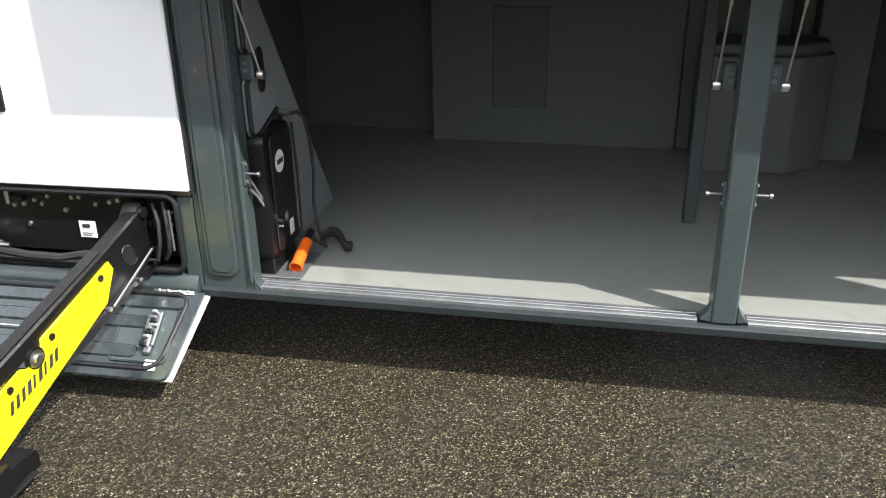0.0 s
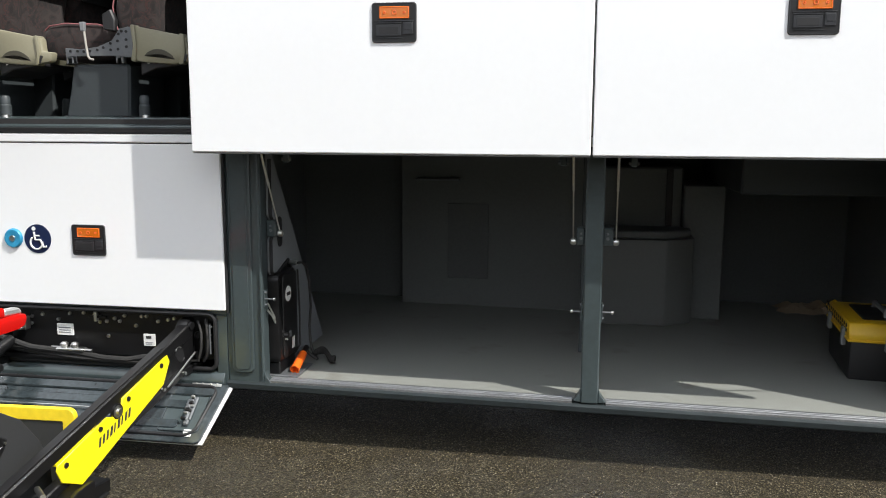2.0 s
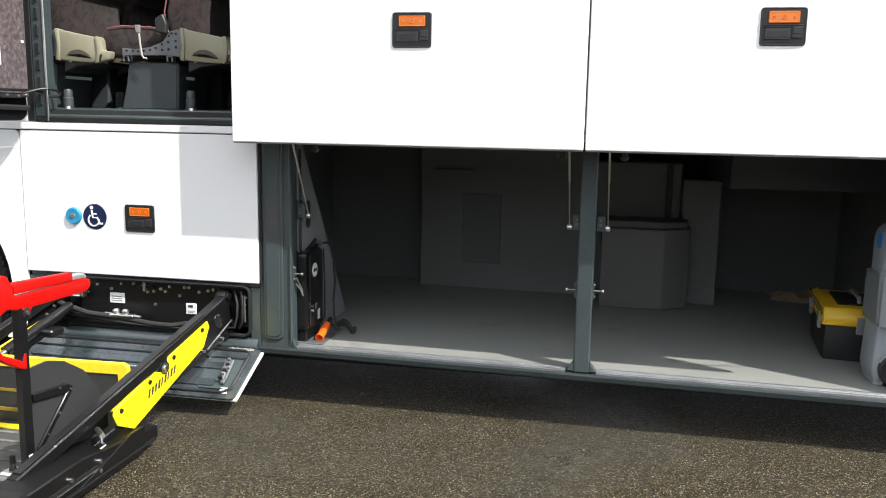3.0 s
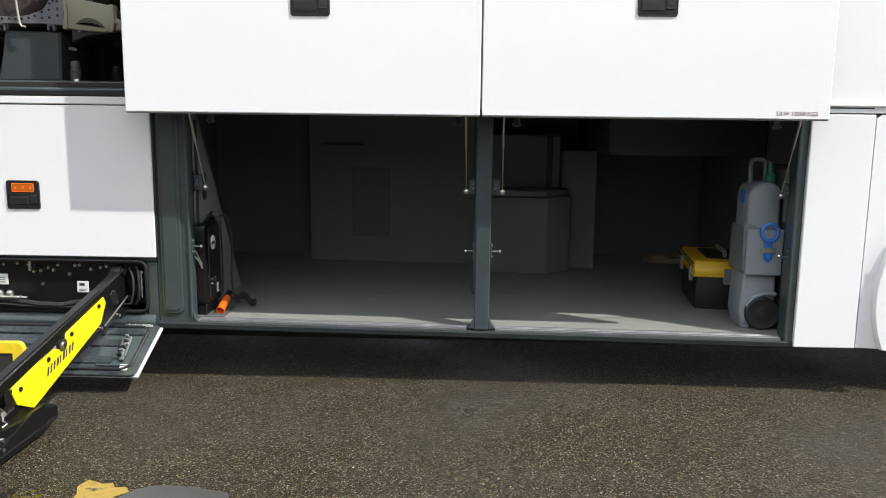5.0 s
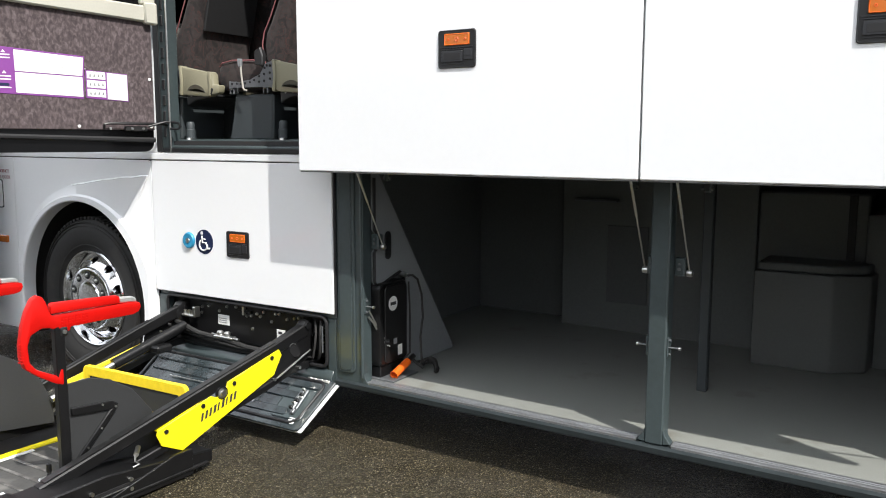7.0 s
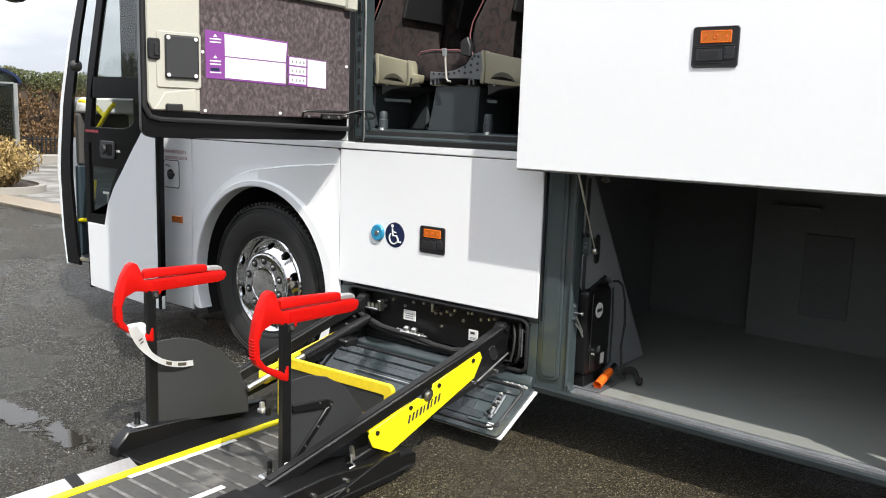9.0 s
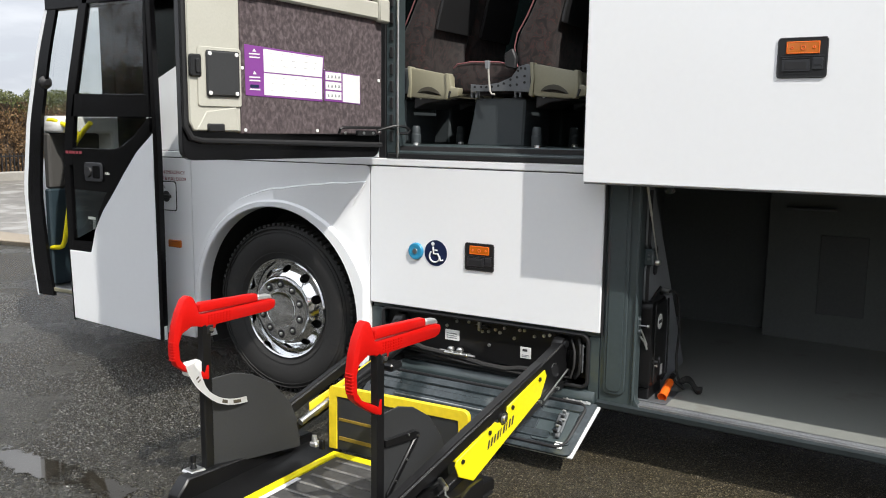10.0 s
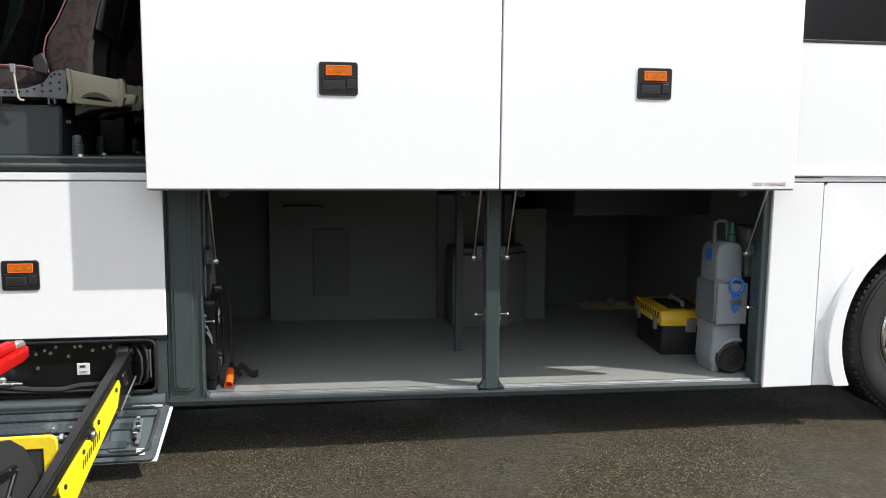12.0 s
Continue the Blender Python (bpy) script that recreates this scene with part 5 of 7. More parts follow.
def flap():
    """Drop-down flap under the locker, hanging open, seen from its pressed inner side."""
    hinge, edge = Vector((0, 0.012, 0.286)), Vector((0, -0.236, 0.100))
    out = (edge - hinge).normalized()
    up = Vector((0, -out.z, out.y)) * -1
    if up.z < 0:
        up = -up

    def fl(u0, u1, x0, x1, h0, h1, bev=0.0, pts=None):
        m = Matrix(((1, 0, 0, 0), (0, out.y, up.y, hinge.y), (0, out.z, up.z, hinge.z), (0, 0, 0, 1)))
        bm = prism(pts, "z", h0, h1, bev) if pts else box(x0, x1, u0, u1, h0, h1, bev)
        bm = turned(bm, m)
        bmesh.ops.recalc_face_normals(bm, faces=bm.faces[:])
        return bm
    fp = part("lift_flap", fl(0, 0, 0, 0, -0.024, -0.010, 0.003, [(-1.300, 0.0), (0.016, 0.0), (-0.028, 0.306), (-1.300, 0.306)]), WHITE, coach, "drop-down locker flap hanging open, slate inside, white outside")
    part("inner_pan", fl(0, 0, 0, 0, -0.010, 0.004, 0.003, [(-1.296, 0.004), (0.004, 0.004), (-0.034, 0.285), (-0.042, 0.303), (-0.060, 0.310), (-1.296, 0.310)]), SLATE_FLAP, fp)
    part("pan_rib", fl(0, 0, 0, 0, 0.002, 0.014, 0.005, rounded(-1.26, -0.045, 0.03, 0.075, 0.02)), SLATE_FLAP, fp)
    part("pan_rib", fl(0, 0, 0, 0, 0.002, 0.012, 0.005, rounded(-1.24, -0.13, 0.10, 0.145, 0.02)), SLATE_FLAP, fp)
    part("pan_rib", fl(0, 0, 0, 0, 0.002, 0.010, 0.004, rounded(-1.24, -0.16, 0.20, 0.245, 0.02)), SLATE_FLAP, fp)
    path = [(x - 0.145 * max(0.0, y) * (x > -0.5), y) for x, y in rounded(-1.268, -0.036, 0.02, 0.276, 0.045, 6)]
    m = Matrix(((1, 0, 0, 0), (0, out.y, up.y, hinge.y), (0, out.z, up.z, hinge.z), (0, 0, 0, 1)))
    pts = [m @ Vector((x, y, 0.006)) for x, y in path]
    part("flap_seal", tube(pts + pts[:1], 0.008, 8, False), SEAL, fp)
    part("hinge_strip", fl(-0.006, 0.02, -0.17, -0.03, 0.004, 0.009, 0.001), STEEL, fp)
    for x in (-0.15, -0.12, -0.08, -0.05):
        part("rivet", fl(0.004, 0.014, x - 0.005, x + 0.005, 0.009, 0.013, 0.002), STEEL, fp)
    part("paper_tag", fl(0.215, 0.240, -0.262, -0.205, 0.005, 0.008, 0.001), LABEL, fp)
    part("paper_tag", fl(0.247, 0.282, -0.122, -0.082, 0.005, 0.008, 0.001), LABEL, fp)
    cat = part("catch_plate", fl(0.085, 0.205, -0.138, -0.108, 0.006, 0.018, 0.004), GREY_METAL, fp, "bright steel flap catch")
    part("catch_arm", fl(0.10, 0.16, -0.152, -0.132, 0.010, 0.024, 0.005), GREY_METAL, cat)
    part("catch_spring", fl(0.16, 0.215, -0.130, -0.116, 0.018, 0.030, 0.005), GREY_METAL, cat)
    part("catch_block", fl(0.205, 0.232, -0.132, -0.110, 0.006, 0.024, 0.004), GREY_METAL, cat)
    gear = part("striker", fl(0.10, 0.150, -0.515, -0.405, 0.010, 0.018, 0.004), SLATE_FLAP, fp, "slate striker plate with two screws and a pull rod")
    for x in (-0.50, -0.425):
        part("striker_screw", fl(0.118, 0.132, x - 0.007, x + 0.007, 0.018, 0.023, 0.003), STEEL, gear)
    part("striker_hook", fl(0.158, 0.196, -0.468, -0.442, 0.008, 0.030, 0.005), STEEL, gear)
    part("striker_knob", fl(0.168, 0.182, -0.488, -0.425, 0.016, 0.028, 0.005), STEEL, gear)

    def fp_tube(pts, r):
        return tube([m @ Vector(p) for p in pts], r, 6)
    part("pull_rod", fp_tube([(-1.05, 0.172, 0.016), (-0.80, 0.170, 0.016), (-0.49, 0.174, 0.020)], 0.0035), STEEL, gear)
    part("pull_rod", fp_tube([(-0.44, 0.176, 0.020), (-0.40, 0.170, 0.018), (-0.385, 0.150, 0.018), (-0.395, 0.215, 0.016)], 0.003), STEEL, gear)
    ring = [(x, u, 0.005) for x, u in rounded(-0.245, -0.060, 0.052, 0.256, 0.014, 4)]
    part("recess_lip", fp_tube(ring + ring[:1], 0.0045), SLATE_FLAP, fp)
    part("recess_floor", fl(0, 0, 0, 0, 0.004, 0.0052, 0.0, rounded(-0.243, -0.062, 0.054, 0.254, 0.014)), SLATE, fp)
    rnd = random.Random(9)
    for k in range(9):
        u, x = 0.095 + 0.014 * k, -0.125 + rnd.uniform(-0.010, 0.010)
        part("catch_link", fl(u - 0.006, u + 0.006, x - rnd.uniform(0.006, 0.016), x + rnd.uniform(0.006, 0.014), 0.020, rnd.uniform(0.026, 0.040), 0.002), (STEEL, GREY_METAL, BLACK_STEEL)[k % 3], cat)


flap()

# ---- pillars and sill of the luggage bays ----
part("front_pillar", prism([(-0.002, 0.275), (0.168, 0.275), (0.168, 1.40), (-0.002, 1.40)], "y", 0.022, 0.090, 0.004), SLATE, coach, "dark slate-green pressed body pillar")
pil = coach.children[-1]
part("pressed_rib", prism(rounded(0.020, 0.124, 0.345, 1.38, 0.03), "y", 0.012, 0.022, 0.004), SLATE, pil)
part("pressed_rib", prism(rounded(0.034, 0.108, 0.360, 1.37, 0.024), "y", 0.008, 0.0125, 0.003), SLATE, pil)
part("edge_bead", rod((0.162, 0.018, 0.33), (0.162, 0.018, 1.38), 0.006, 8), SLATE, pil)
part("panel_seal", rod((0.007, 0.012, 0.62), (0.007, 0.012, 1.38), 0.006, 8), SEAL, pil)
part("mid_pillar", box(1.566, 1.640, 0.018, 0.095, 0.29, 1.42, 0.006), SLATE, coach, "dark grey box-section pillar between the luggage bays")
part("rear_pillar", box(3.078, 3.118, 0.012, 0.11, 0.25, 1.40, 0.006), SLATE, coach)
part("rear_panel", box(3.120, 3.414, -0.002, 0.024, 0.242, 1.363, 0.004), WHITE, coach, "white panel behind the luggage bays")
part("ledge_strip", box(3.118, 8.2, -0.014, 0.0, 1.398, 1.412, 0.003), WHITE, coach)

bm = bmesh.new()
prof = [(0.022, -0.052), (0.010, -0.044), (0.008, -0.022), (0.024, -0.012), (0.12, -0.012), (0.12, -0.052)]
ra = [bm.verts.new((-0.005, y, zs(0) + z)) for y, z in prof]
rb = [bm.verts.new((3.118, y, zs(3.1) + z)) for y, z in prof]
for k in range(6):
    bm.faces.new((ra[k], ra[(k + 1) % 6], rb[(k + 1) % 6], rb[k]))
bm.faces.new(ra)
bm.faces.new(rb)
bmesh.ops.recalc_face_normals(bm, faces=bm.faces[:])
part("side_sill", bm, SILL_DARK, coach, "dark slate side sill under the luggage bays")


def sill_strip(x0, x1):
    bm = bmesh.new()
    prof = [(0.022, -0.016), (0.022, -0.004), (0.028, 0.0), (0.040, 0.0), (0.041, -0.0012), (0.044, -0.0012), (0.045, 0.0003), (0.056, 0.0003), (0.057, -0.001), (0.060, -0.001), (0.061, 0.001), (0.076, 0.0015), (0.078, -0.012)]
    a = [bm.verts.new((x0, y, zs(x0) + z)) for y, z in prof]
    b = [bm.verts.new((x1, y, zs(x1) + z)) for y, z in prof]
    for k in range(len(prof) - 1):
        bm.faces.new((a[k], a[k + 1], b[k + 1], b[k]))
    bm.faces.new(a)
    bm.faces.new(b)
    bmesh.ops.recalc_face_normals(bm, faces=bm.faces[:])
    part("sill_strip", bm, ALU, coach, "ribbed aluminium loading strip")


sill_strip(0.190, 1.530)
sill_strip(1.672, 3.066)
for x, d in ((1.566, -1), (1.640, 1), (0.168, 1)):
    part("pillar_web", prism([(x, 0.295), (x + d * 0.030, 0.299), (x + d * 0.022, 0.312), (x + d * 0.008, 0.330), (x, 0.352)], "y", 0.020, 0.060, 0.002), SLATE, coach)

# ---- luggage bay shell ----
def sheet(name, pts, mat, label=""):
    bm = bmesh.new()
    bm.faces.new([bm.verts.new(p) for p in pts])
    bmesh.ops.solidify(bm, geom=bm.faces[:], thickness=0.02)
    bmesh.ops.recalc_face_normals(bm, faces=bm.faces[:])
    return part(name, bm, mat, coach, label)


bm = bmesh.new()
fa = [(-0.30, 0.079), (3.30, 0.079), (3.30, 2.46), (-0.30, 2.46)]
top_f = [bm.verts.new((x, y, zs(x) - 0.004)) for x, y in fa]
bot_f = [bm.verts.new((x, y, zs(x) - 0.03)) for x, y in fa]
bm.faces.new(top_f)
bm.faces.new(bot_f[::-1])
for k in range(4):
    bm.faces.new((bot_f[k], bot_f[(k + 1) % 4], top_f[(k + 1) % 4], top_f[k]))
bmesh.ops.recalc_face_normals(bm, faces=bm.faces[:])
part("bay_floor", bm, BAY_FLOOR, coach, "worn beige-grey luggage bay floor")
part("bay_ceiling", box(-0.30, 3.30, 0.13, 2.46, 1.37, 1.40), LINING, coach)
part("bay_top_rail", box(0.168, 3.06, 0.07, 0.13, 1.335, 1.41, 0.006), SLATE, coach)
part("bay_back_panel", box(0.42, 1.60, 1.78, 1.82, 0.29, 1.37, 0.004), LINING, coach, "grey lining at the back of the bay")
part("bay_back_panel", box(-0.30, 0.42, 1.95, 1.99, 0.29, 1.37, 0.004), LINING_DARK, coach)
part("bay_back_step", box(0.42, 0.46, 1.82, 1.97, 0.29, 1.37), LINING_DARK, coach)
part("access_hatch", box(0.72, 0.98, 1.772, 1.784, 0.48, 0.96, 0.003), LINING_MID, coach)
part("bay_back_panel", box(1.56, 3.30, 2.30, 2.34, 0.26, 1.37, 0.004), LINING_DARK, coach)
part("bay_end_wall", box(-0.32, -0.28, 0.12, 2.46, 0.29, 1.37), LINING_DARK, coach)
part("bay_end_wall", box(3.26, 3.30, 0.11, 2.46, 0.25, 1.37), LINING_DARK, coach)
part("bay_duct", box(2.34, 3.26, 0.95, 2.30, 1.11, 1.37, 0.01), CABIN_GREY, coach)
part("interior_post", box(1.556, 1.602, 0.80, 0.845, 0.295, 1.37, 0.004), CABIN_GREY, coach)
part("cabinet", box(1.60, 2.16, 1.80, 2.25, 0.29, 1.20, 0.01), LINING, coach)
part("cabinet_side", box(2.16, 2.40, 1.72, 2.25, 0.285, 1.10, 0.008), LINING, coach, "pale grey equipment cover at the back of the bay")
part("cabinet_gap", box(2.06, 2.10, 1.790, 1.802, 0.75, 1.19, 0.002), SEAL, coach)
part("lamp_strip", box(0.52, 0.80, 1.72, 1.76, 1.105, 1.118, 0.003), GREY_METAL, coach, "thin luggage bay lamp strip")
part("lamp_strip", box(2.60, 2.86, 0.60, 0.66, 1.352, 1.37, 0.003), LABEL, coach, "thin luggage bay lamp strip")

# gusset with cut-out at the front end of the bay
gus = [(0.33, 0.318), (0.825, 0.318), (0.81, 0.35), (0.105, 1.36), (0.085, 1.36), (0.085, 1.05), (0.12, 1.02), (0.12, 0.97), (0.085, 0.94), (0.085, 0.80), (0.11, 0.765), (0.30, 0.82), (0.33, 0.80)]
part("gusset", prism(gus, "x", 0.170, 0.186, 0.003), PANEL_GREY, coach, "grey triangular bay gusset")
gs = coach.children[-1]
part("gusset_rim", tube([(0.188, 0.09, 1.30), (0.188, 0.088, 1.05), (0.188, 0.12, 1.02), (0.188, 0.12, 0.97), (0.188, 0.086, 0.94), (0.188, 0.086, 0.80), (0.188, 0.11, 0.766), (0.188, 0.30, 0.820), (0.188, 0.33, 0.80), (0.188, 0.332, 0.34)], 0.008, 8), SEAL, gs)
part("gusset_slot", prism(rounded(0.172, 0.224, 0.895, 1.035, 0.025), "x", 0.1865, 0.192, 0.002), SEAL, gs)
part("cable_stud", rod((0.18, 0.305, 0.808), (0.232, 0.297, 0.804), 0.011, 10), STEEL, gs)


def strut(x):
    a, b = Vector((x, 0.11, 0.968)), Vector((x - 0.01, -0.165, 1.50))
    m = a.lerp(b, 0.42)
    st = part("gas_strut", rod(a, m, 0.0034, 10), STEEL, coach, "slim steel gas strut")
    part("strut_tube", rod(m, b, 0.0054, 10), STEEL, st)
    part("ball_end", lathe([(0.004, -0.014), (0.013, -0.010), (0.015, 0.0), (0.013, 0.010), (0.004, 0.014)], a, "x", 12), STEEL, st)


for x in (0.225, 1.518, 1.694, 3.045):
    strut(x)


def strut_bracket(x0, x1, xb):
    br = part("strut_bracket", box(x0, x1, 0.085, 0.13, 0.955, 1.03, 0.006), SLATE, coach)
    part("bracket_bolt", rod((xb, 0.080, 0.985), (xb, 0.090, 0.985), 0.007, 8), GREY_METAL, br)
    part("bracket_bolt", rod((xb, 0.080, 1.005), (xb, 0.090, 1.005), 0.005, 8), GREY_METAL, br)


strut_bracket(1.532, 1.566, 1.55)
strut_bracket(1.640, 1.682, 1.66)
strut_bracket(0.168, 0.212, 0.19)
strut_bracket(3.05, 3.08, 3.065)


def hinge_arm(x):
    h = part("hinge_arm", box(x - 0.014, x + 0.014, 0.075, 0.10, 1.285, 1.35, 0.005), SLATE, coach)
    part("hinge_pin", rod((x - 0.022, 0.085, 1.30), (x + 0.022, 0.085, 1.30), 0.008, 10), GREY_METAL, h)


for x in (0.27, 1.47, 1.755, 2.99):
    hinge_arm(x)


def lock_pin(x, side):
    p = part("lock_pin", rod((x, 0.042, 0.682), (x + side * 0.050, 0.042, 0.682), 0.0038, 10), GREY_METAL, coach, "steel door lock pin")
    part("pin_head", lathe([(0.003, -0.004), (0.0075, -0.004), (0.0075, 0.004), (0.003, 0.004)], (x + side * 0.047, 0.042, 0.682), "x", 12), STEEL, p)
    part("pin_plate", box(min(x, x + side * 0.008), max(x, x + side * 0.006), 0.026, 0.060, 0.645, 0.722, 0.002), SLATE, p)
    for z in (0.655, 0.710):
        part("pin_screw", rod((x, 0.042, z), (x + side * 0.012, 0.042, z), 0.006, 8), GREY_METAL, p)


lock_pin(1.566, -1)
lock_pin(1.640, 1)
lock_pin(0.168, 1)
lock_pin(3.078, -1)
part("stay_cable", tube([(0.178, 0.05, 0.63), (0.192, 0.07, 0.60), (0.215, 0.12, 0.50), (0.225, 0.14, 0.475)], 0.005, 6), STEEL, coach, "thin steel stay cable")
part("stay_cable", tube([(0.178, 0.055, 0.66), (0.195, 0.08, 0.60), (0.222, 0.13, 0.50), (0.232, 0.15, 0.47)], 0.004, 6), STEEL, coach, "thin steel stay cable")

# ---- raised luggage doors ----
def luggage_door(x0, x1, lx, lz):
    d = part("luggage_door", box(x0, x1, -0.184, -0.150, 1.337, 2.46, 0.004), WHITE, coach, "white luggage door raised parallel to the coach side")
    part("door_edge", box(x0 + 0.002, x1 - 0.002, -0.176, -0.146, 1.331, 1.337, 0.002), ALU, d)
    part("inner_frame", box(x0 + 0.05, x1 - 0.05, -0.150, -0.120, 1.40, 2.40, 0.01), SLATE, d)
    latch(d, lx, -0.184, lz, 0.176, 0.150)
    return d


luggage_door(-0.038, 1.5745, 0.815, 1.840)
rear_door = luggage_door(1.5825, 3.122, 2.342, 1.850)
letters("ULW 13500 KGS", 0.0255, (2.888, -0.1846, 1.3545), UPRIGHT, DULL_RED, rear_door)
part("dark_line", box(3.130, 3.40, -0.0045, -0.002, 1.388, 1.394), INK, coach)


# ---- wheelchair access door, swung out ----
def access_door():
    o = Vector((-1.205, -0.045, 0))
    d = Vector((-0.30, -1.05, 0)).normalized()
    nrm = Vector((-d.y, d.x, 0))
    if nrm.x < 0:
        nrm = -nrm
    m = Matrix(((d.x, nrm.x, 0, o.x), (d.y, nrm.y, 0, o.y), (0, 0, 1, 0), (0, 0, 0, 1)))

    def put(bm):
        turned(bm, m)
        bmesh.ops.recalc_face_normals(bm, faces=bm.faces[:])
        return bm

    def slab(pts, h0, h1, bev=0.003):
        return put(prism(pts, "y", h0, h1, bev))

    ad = part("access_door", slab(rounded(0.0, 1.085, 1.412, 3.24, 0.05), -0.055, -0.012), GLOSS_BLACK, coach, "open wheelchair access door, lined in brown moquette and pale moulding")
    part("outer_skin", slab(rounded(0.01, 1.070, 1.475, 1.95, 0.04), -0.066, -0.055), WHITE, ad)
    part("door_lining", slab([(0.0, 1.528), (0.812, 1.528), (0.808, 2.145), (0.0, 2.10)], -0.012, 0.004), TRIM, ad, "brown crushed moquette lining")
    part("end_moulding", slab([(0.815, 1.535), (1.045, 1.540), (1.062, 1.58), (1.065, 2.40), (0.812, 2.40)], -0.012, 0.012, 0.006), BEIGE_GREY, ad, "pale grey moulded lock cover")
    part("moulding_foot", slab([(0.83, 1.54), (1.035, 1.542), (0.985, 1.625), (0.84, 1.645)], 0.012, 0.020, 0.004), BEIGE_GREY, ad)
    part("window_rail", slab([(-0.02, 2.096), (0.812, 2.142), (0.812, 2.225), (0.06, 2.185), (-0.02, 2.19)], -0.010, 0.030, 0.008), BEIGE_GREY, ad, "pale moulded window rail")
    part("rail_block", slab([(-0.025, 2.085), (0.045, 2.090), (0.045, 2.20), (-0.025, 2.20)], 0.0, 0.045, 0.008), BEIGE_GREY, ad)
    part("window_side", slab([(-0.02, 2.19), (0.06, 2.19), (0.06, 3.15), (-0.02, 3.15)], -0.010, 0.028, 0.008), BEIGE_GREY, ad)
    part("door_window", slab([(0.06, 2.19), (0.81, 2.225), (0.81, 3.15), (0.06, 3.15)], -0.03, -0.022, 0.0), TINTED, ad)
    hatch = part("recess_frame", slab(rounded(0.812, 1.022, 1.645, 1.90, 0.012), 0.012, 0.019), BEIGE_GREY, ad)
    part("hatch", slab(rounded(0.826, 0.985, 1.688, 1.885, 0.012), 0.019, 0.032, 0.008), PLATE_GREY, hatch, "dark grey lock hatch with corner screws")
    for u, z in ((0.842, 1.703), (0.970, 1.703), (0.842, 1.871), (0.970, 1.871)):
        part("screw_cap", slab(rounded(u - 0.009, u + 0.009, z - 0.009, z + 0.009, 0.0085), 0.031, 0.036, 0.001), LABEL, hatch)
    part("pull_catch", slab(rounded(1.005, 1.062, 1.77, 1.865, 0.012), 0.012, 0.028, 0.006), BLACK, ad)
    part("catch_tongue", slab(rounded(1.015, 1.035, 1.785, 1.845, 0.006), 0.028, 0.036, 0.003), SEAL, ad)
    part("grab_handle", put(tube([(0.73, 0.015, 2.168), (0.745, 0.055, 2.185), (0.82, 0.065, 2.205), (0.91, 0.06, 2.205), (0.935, 0.015, 2.20)], 0.014, 8)), BLACK, ad, "black grab handle")
    part("foot_buffer", slab(rounded(0.905, 0.985, 1.535, 1.572, 0.01), 0.012, 0.035, 0.006), SEAL, ad)
    part("edge_seal", put(tube([(1.075, 0.0, 3.1), (1.075, 0.0, 1.56), (1.05, 0.0, 1.51), (1.0, 0.0, 1.497), (0.0, 0.0, 1.475)], 0.014, 8)), SEAL, ad)
    for u, z in ((0.02, 1.545), (0.40, 1.545), (0.79, 1.545), (0.02, 1.80), (0.80, 1.82), (1.045, 2.02)):
        part("screw_cap", slab(rounded(u - 0.008, u + 0.008, z - 0.008, z + 0.008, 0.0075), 0.004, 0.0085, 0.001), LABEL, ad)
    stay = part("door_stay", put(tube([(0.28, 0.02, 1.535), (0.28, 0.03, 1.556), (0.26, 0.035, 1.562), (-0.02, 0.035, 1.562), (-0.10, 0.03, 1.55)], 0.007, 8)), BLACK_STEEL, ad, "black rod door stay")
    part("stay_end", put(tube([(0.05, 0.03, 1.548), (-0.04, 0.05, 1.572), (-0.075, 0.07, 1.572), (-0.09, 0.10, 1.566), (-0.092, 0.125, 1.55), (-0.08, 0.12, 1.535), (-0.05, 0.09, 1.535)], 0.007, 8)), BLACK_STEEL, stay)
    part("stay_block", slab(rounded(0.05, 0.17, 1.522, 1.548, 0.008), 0.004, 0.028, 0.004), SEAL, stay)
    for u in (0.075, 0.135, 0.25):
        part("stay_bolt", slab(rounded(u - 0.007, u + 0.007, 1.528, 1.542, 0.0065), 0.028, 0.034, 0.001), STEEL, stay)
    # instruction card: purple heads, white fields
    card = part("instruction_card", slab([(0.368, 1.717), (0.785, 1.733), (0.788, 1.958), (0.358, 1.933)], 0.004, 0.0065, 0.001), PURPLE, ad, "purple and white operating instruction card")
    part("card_field", slab([(0.372, 1.833), (0.690, 1.842), (0.692, 1.944), (0.364, 1.926)], 0.0065, 0.0078, 0.0), LABEL, card)
    part("card_field", slab([(0.372, 1.728), (0.690, 1.738), (0.690, 1.836), (0.372, 1.827)], 0.0065, 0.0078, 0.0), LABEL, card)
    sc = part("picture_card", slab([(0.138, 1.709), (0.356, 1.722), (0.356, 1.866), (0.140, 1.853)], 0.004, 0.0062, 0.001), PURPLE, ad, "small purple and white picture card")
    part("card_field", slab([(0.142, 1.714), (0.248, 1.720), (0.248, 1.856), (0.143, 1.849)], 0.0062, 0.0075, 0.0), LABEL, sc)
    for k in range(3):
        z = 1.728 + 0.0455 * k
        f = part("card_field", slab([(0.256, z), (0.350, z + 0.004), (0.350, z + 0.042), (0.256, z + 0.038)], 0.0062, 0.0075, 0.0), LABEL, sc)
        for j in range(4):
            u = 0.266 + 0.021 * j
            part("lettering_bar", slab([(u, z + 0.013), (u + 0.009, z + 0.013), (u + 0.006, z + 0.027), (u + 0.002, z + 0.025)], 0.0075, 0.0083, 0.0), PANEL_GREY, f)
    rnd = random.Random(4)
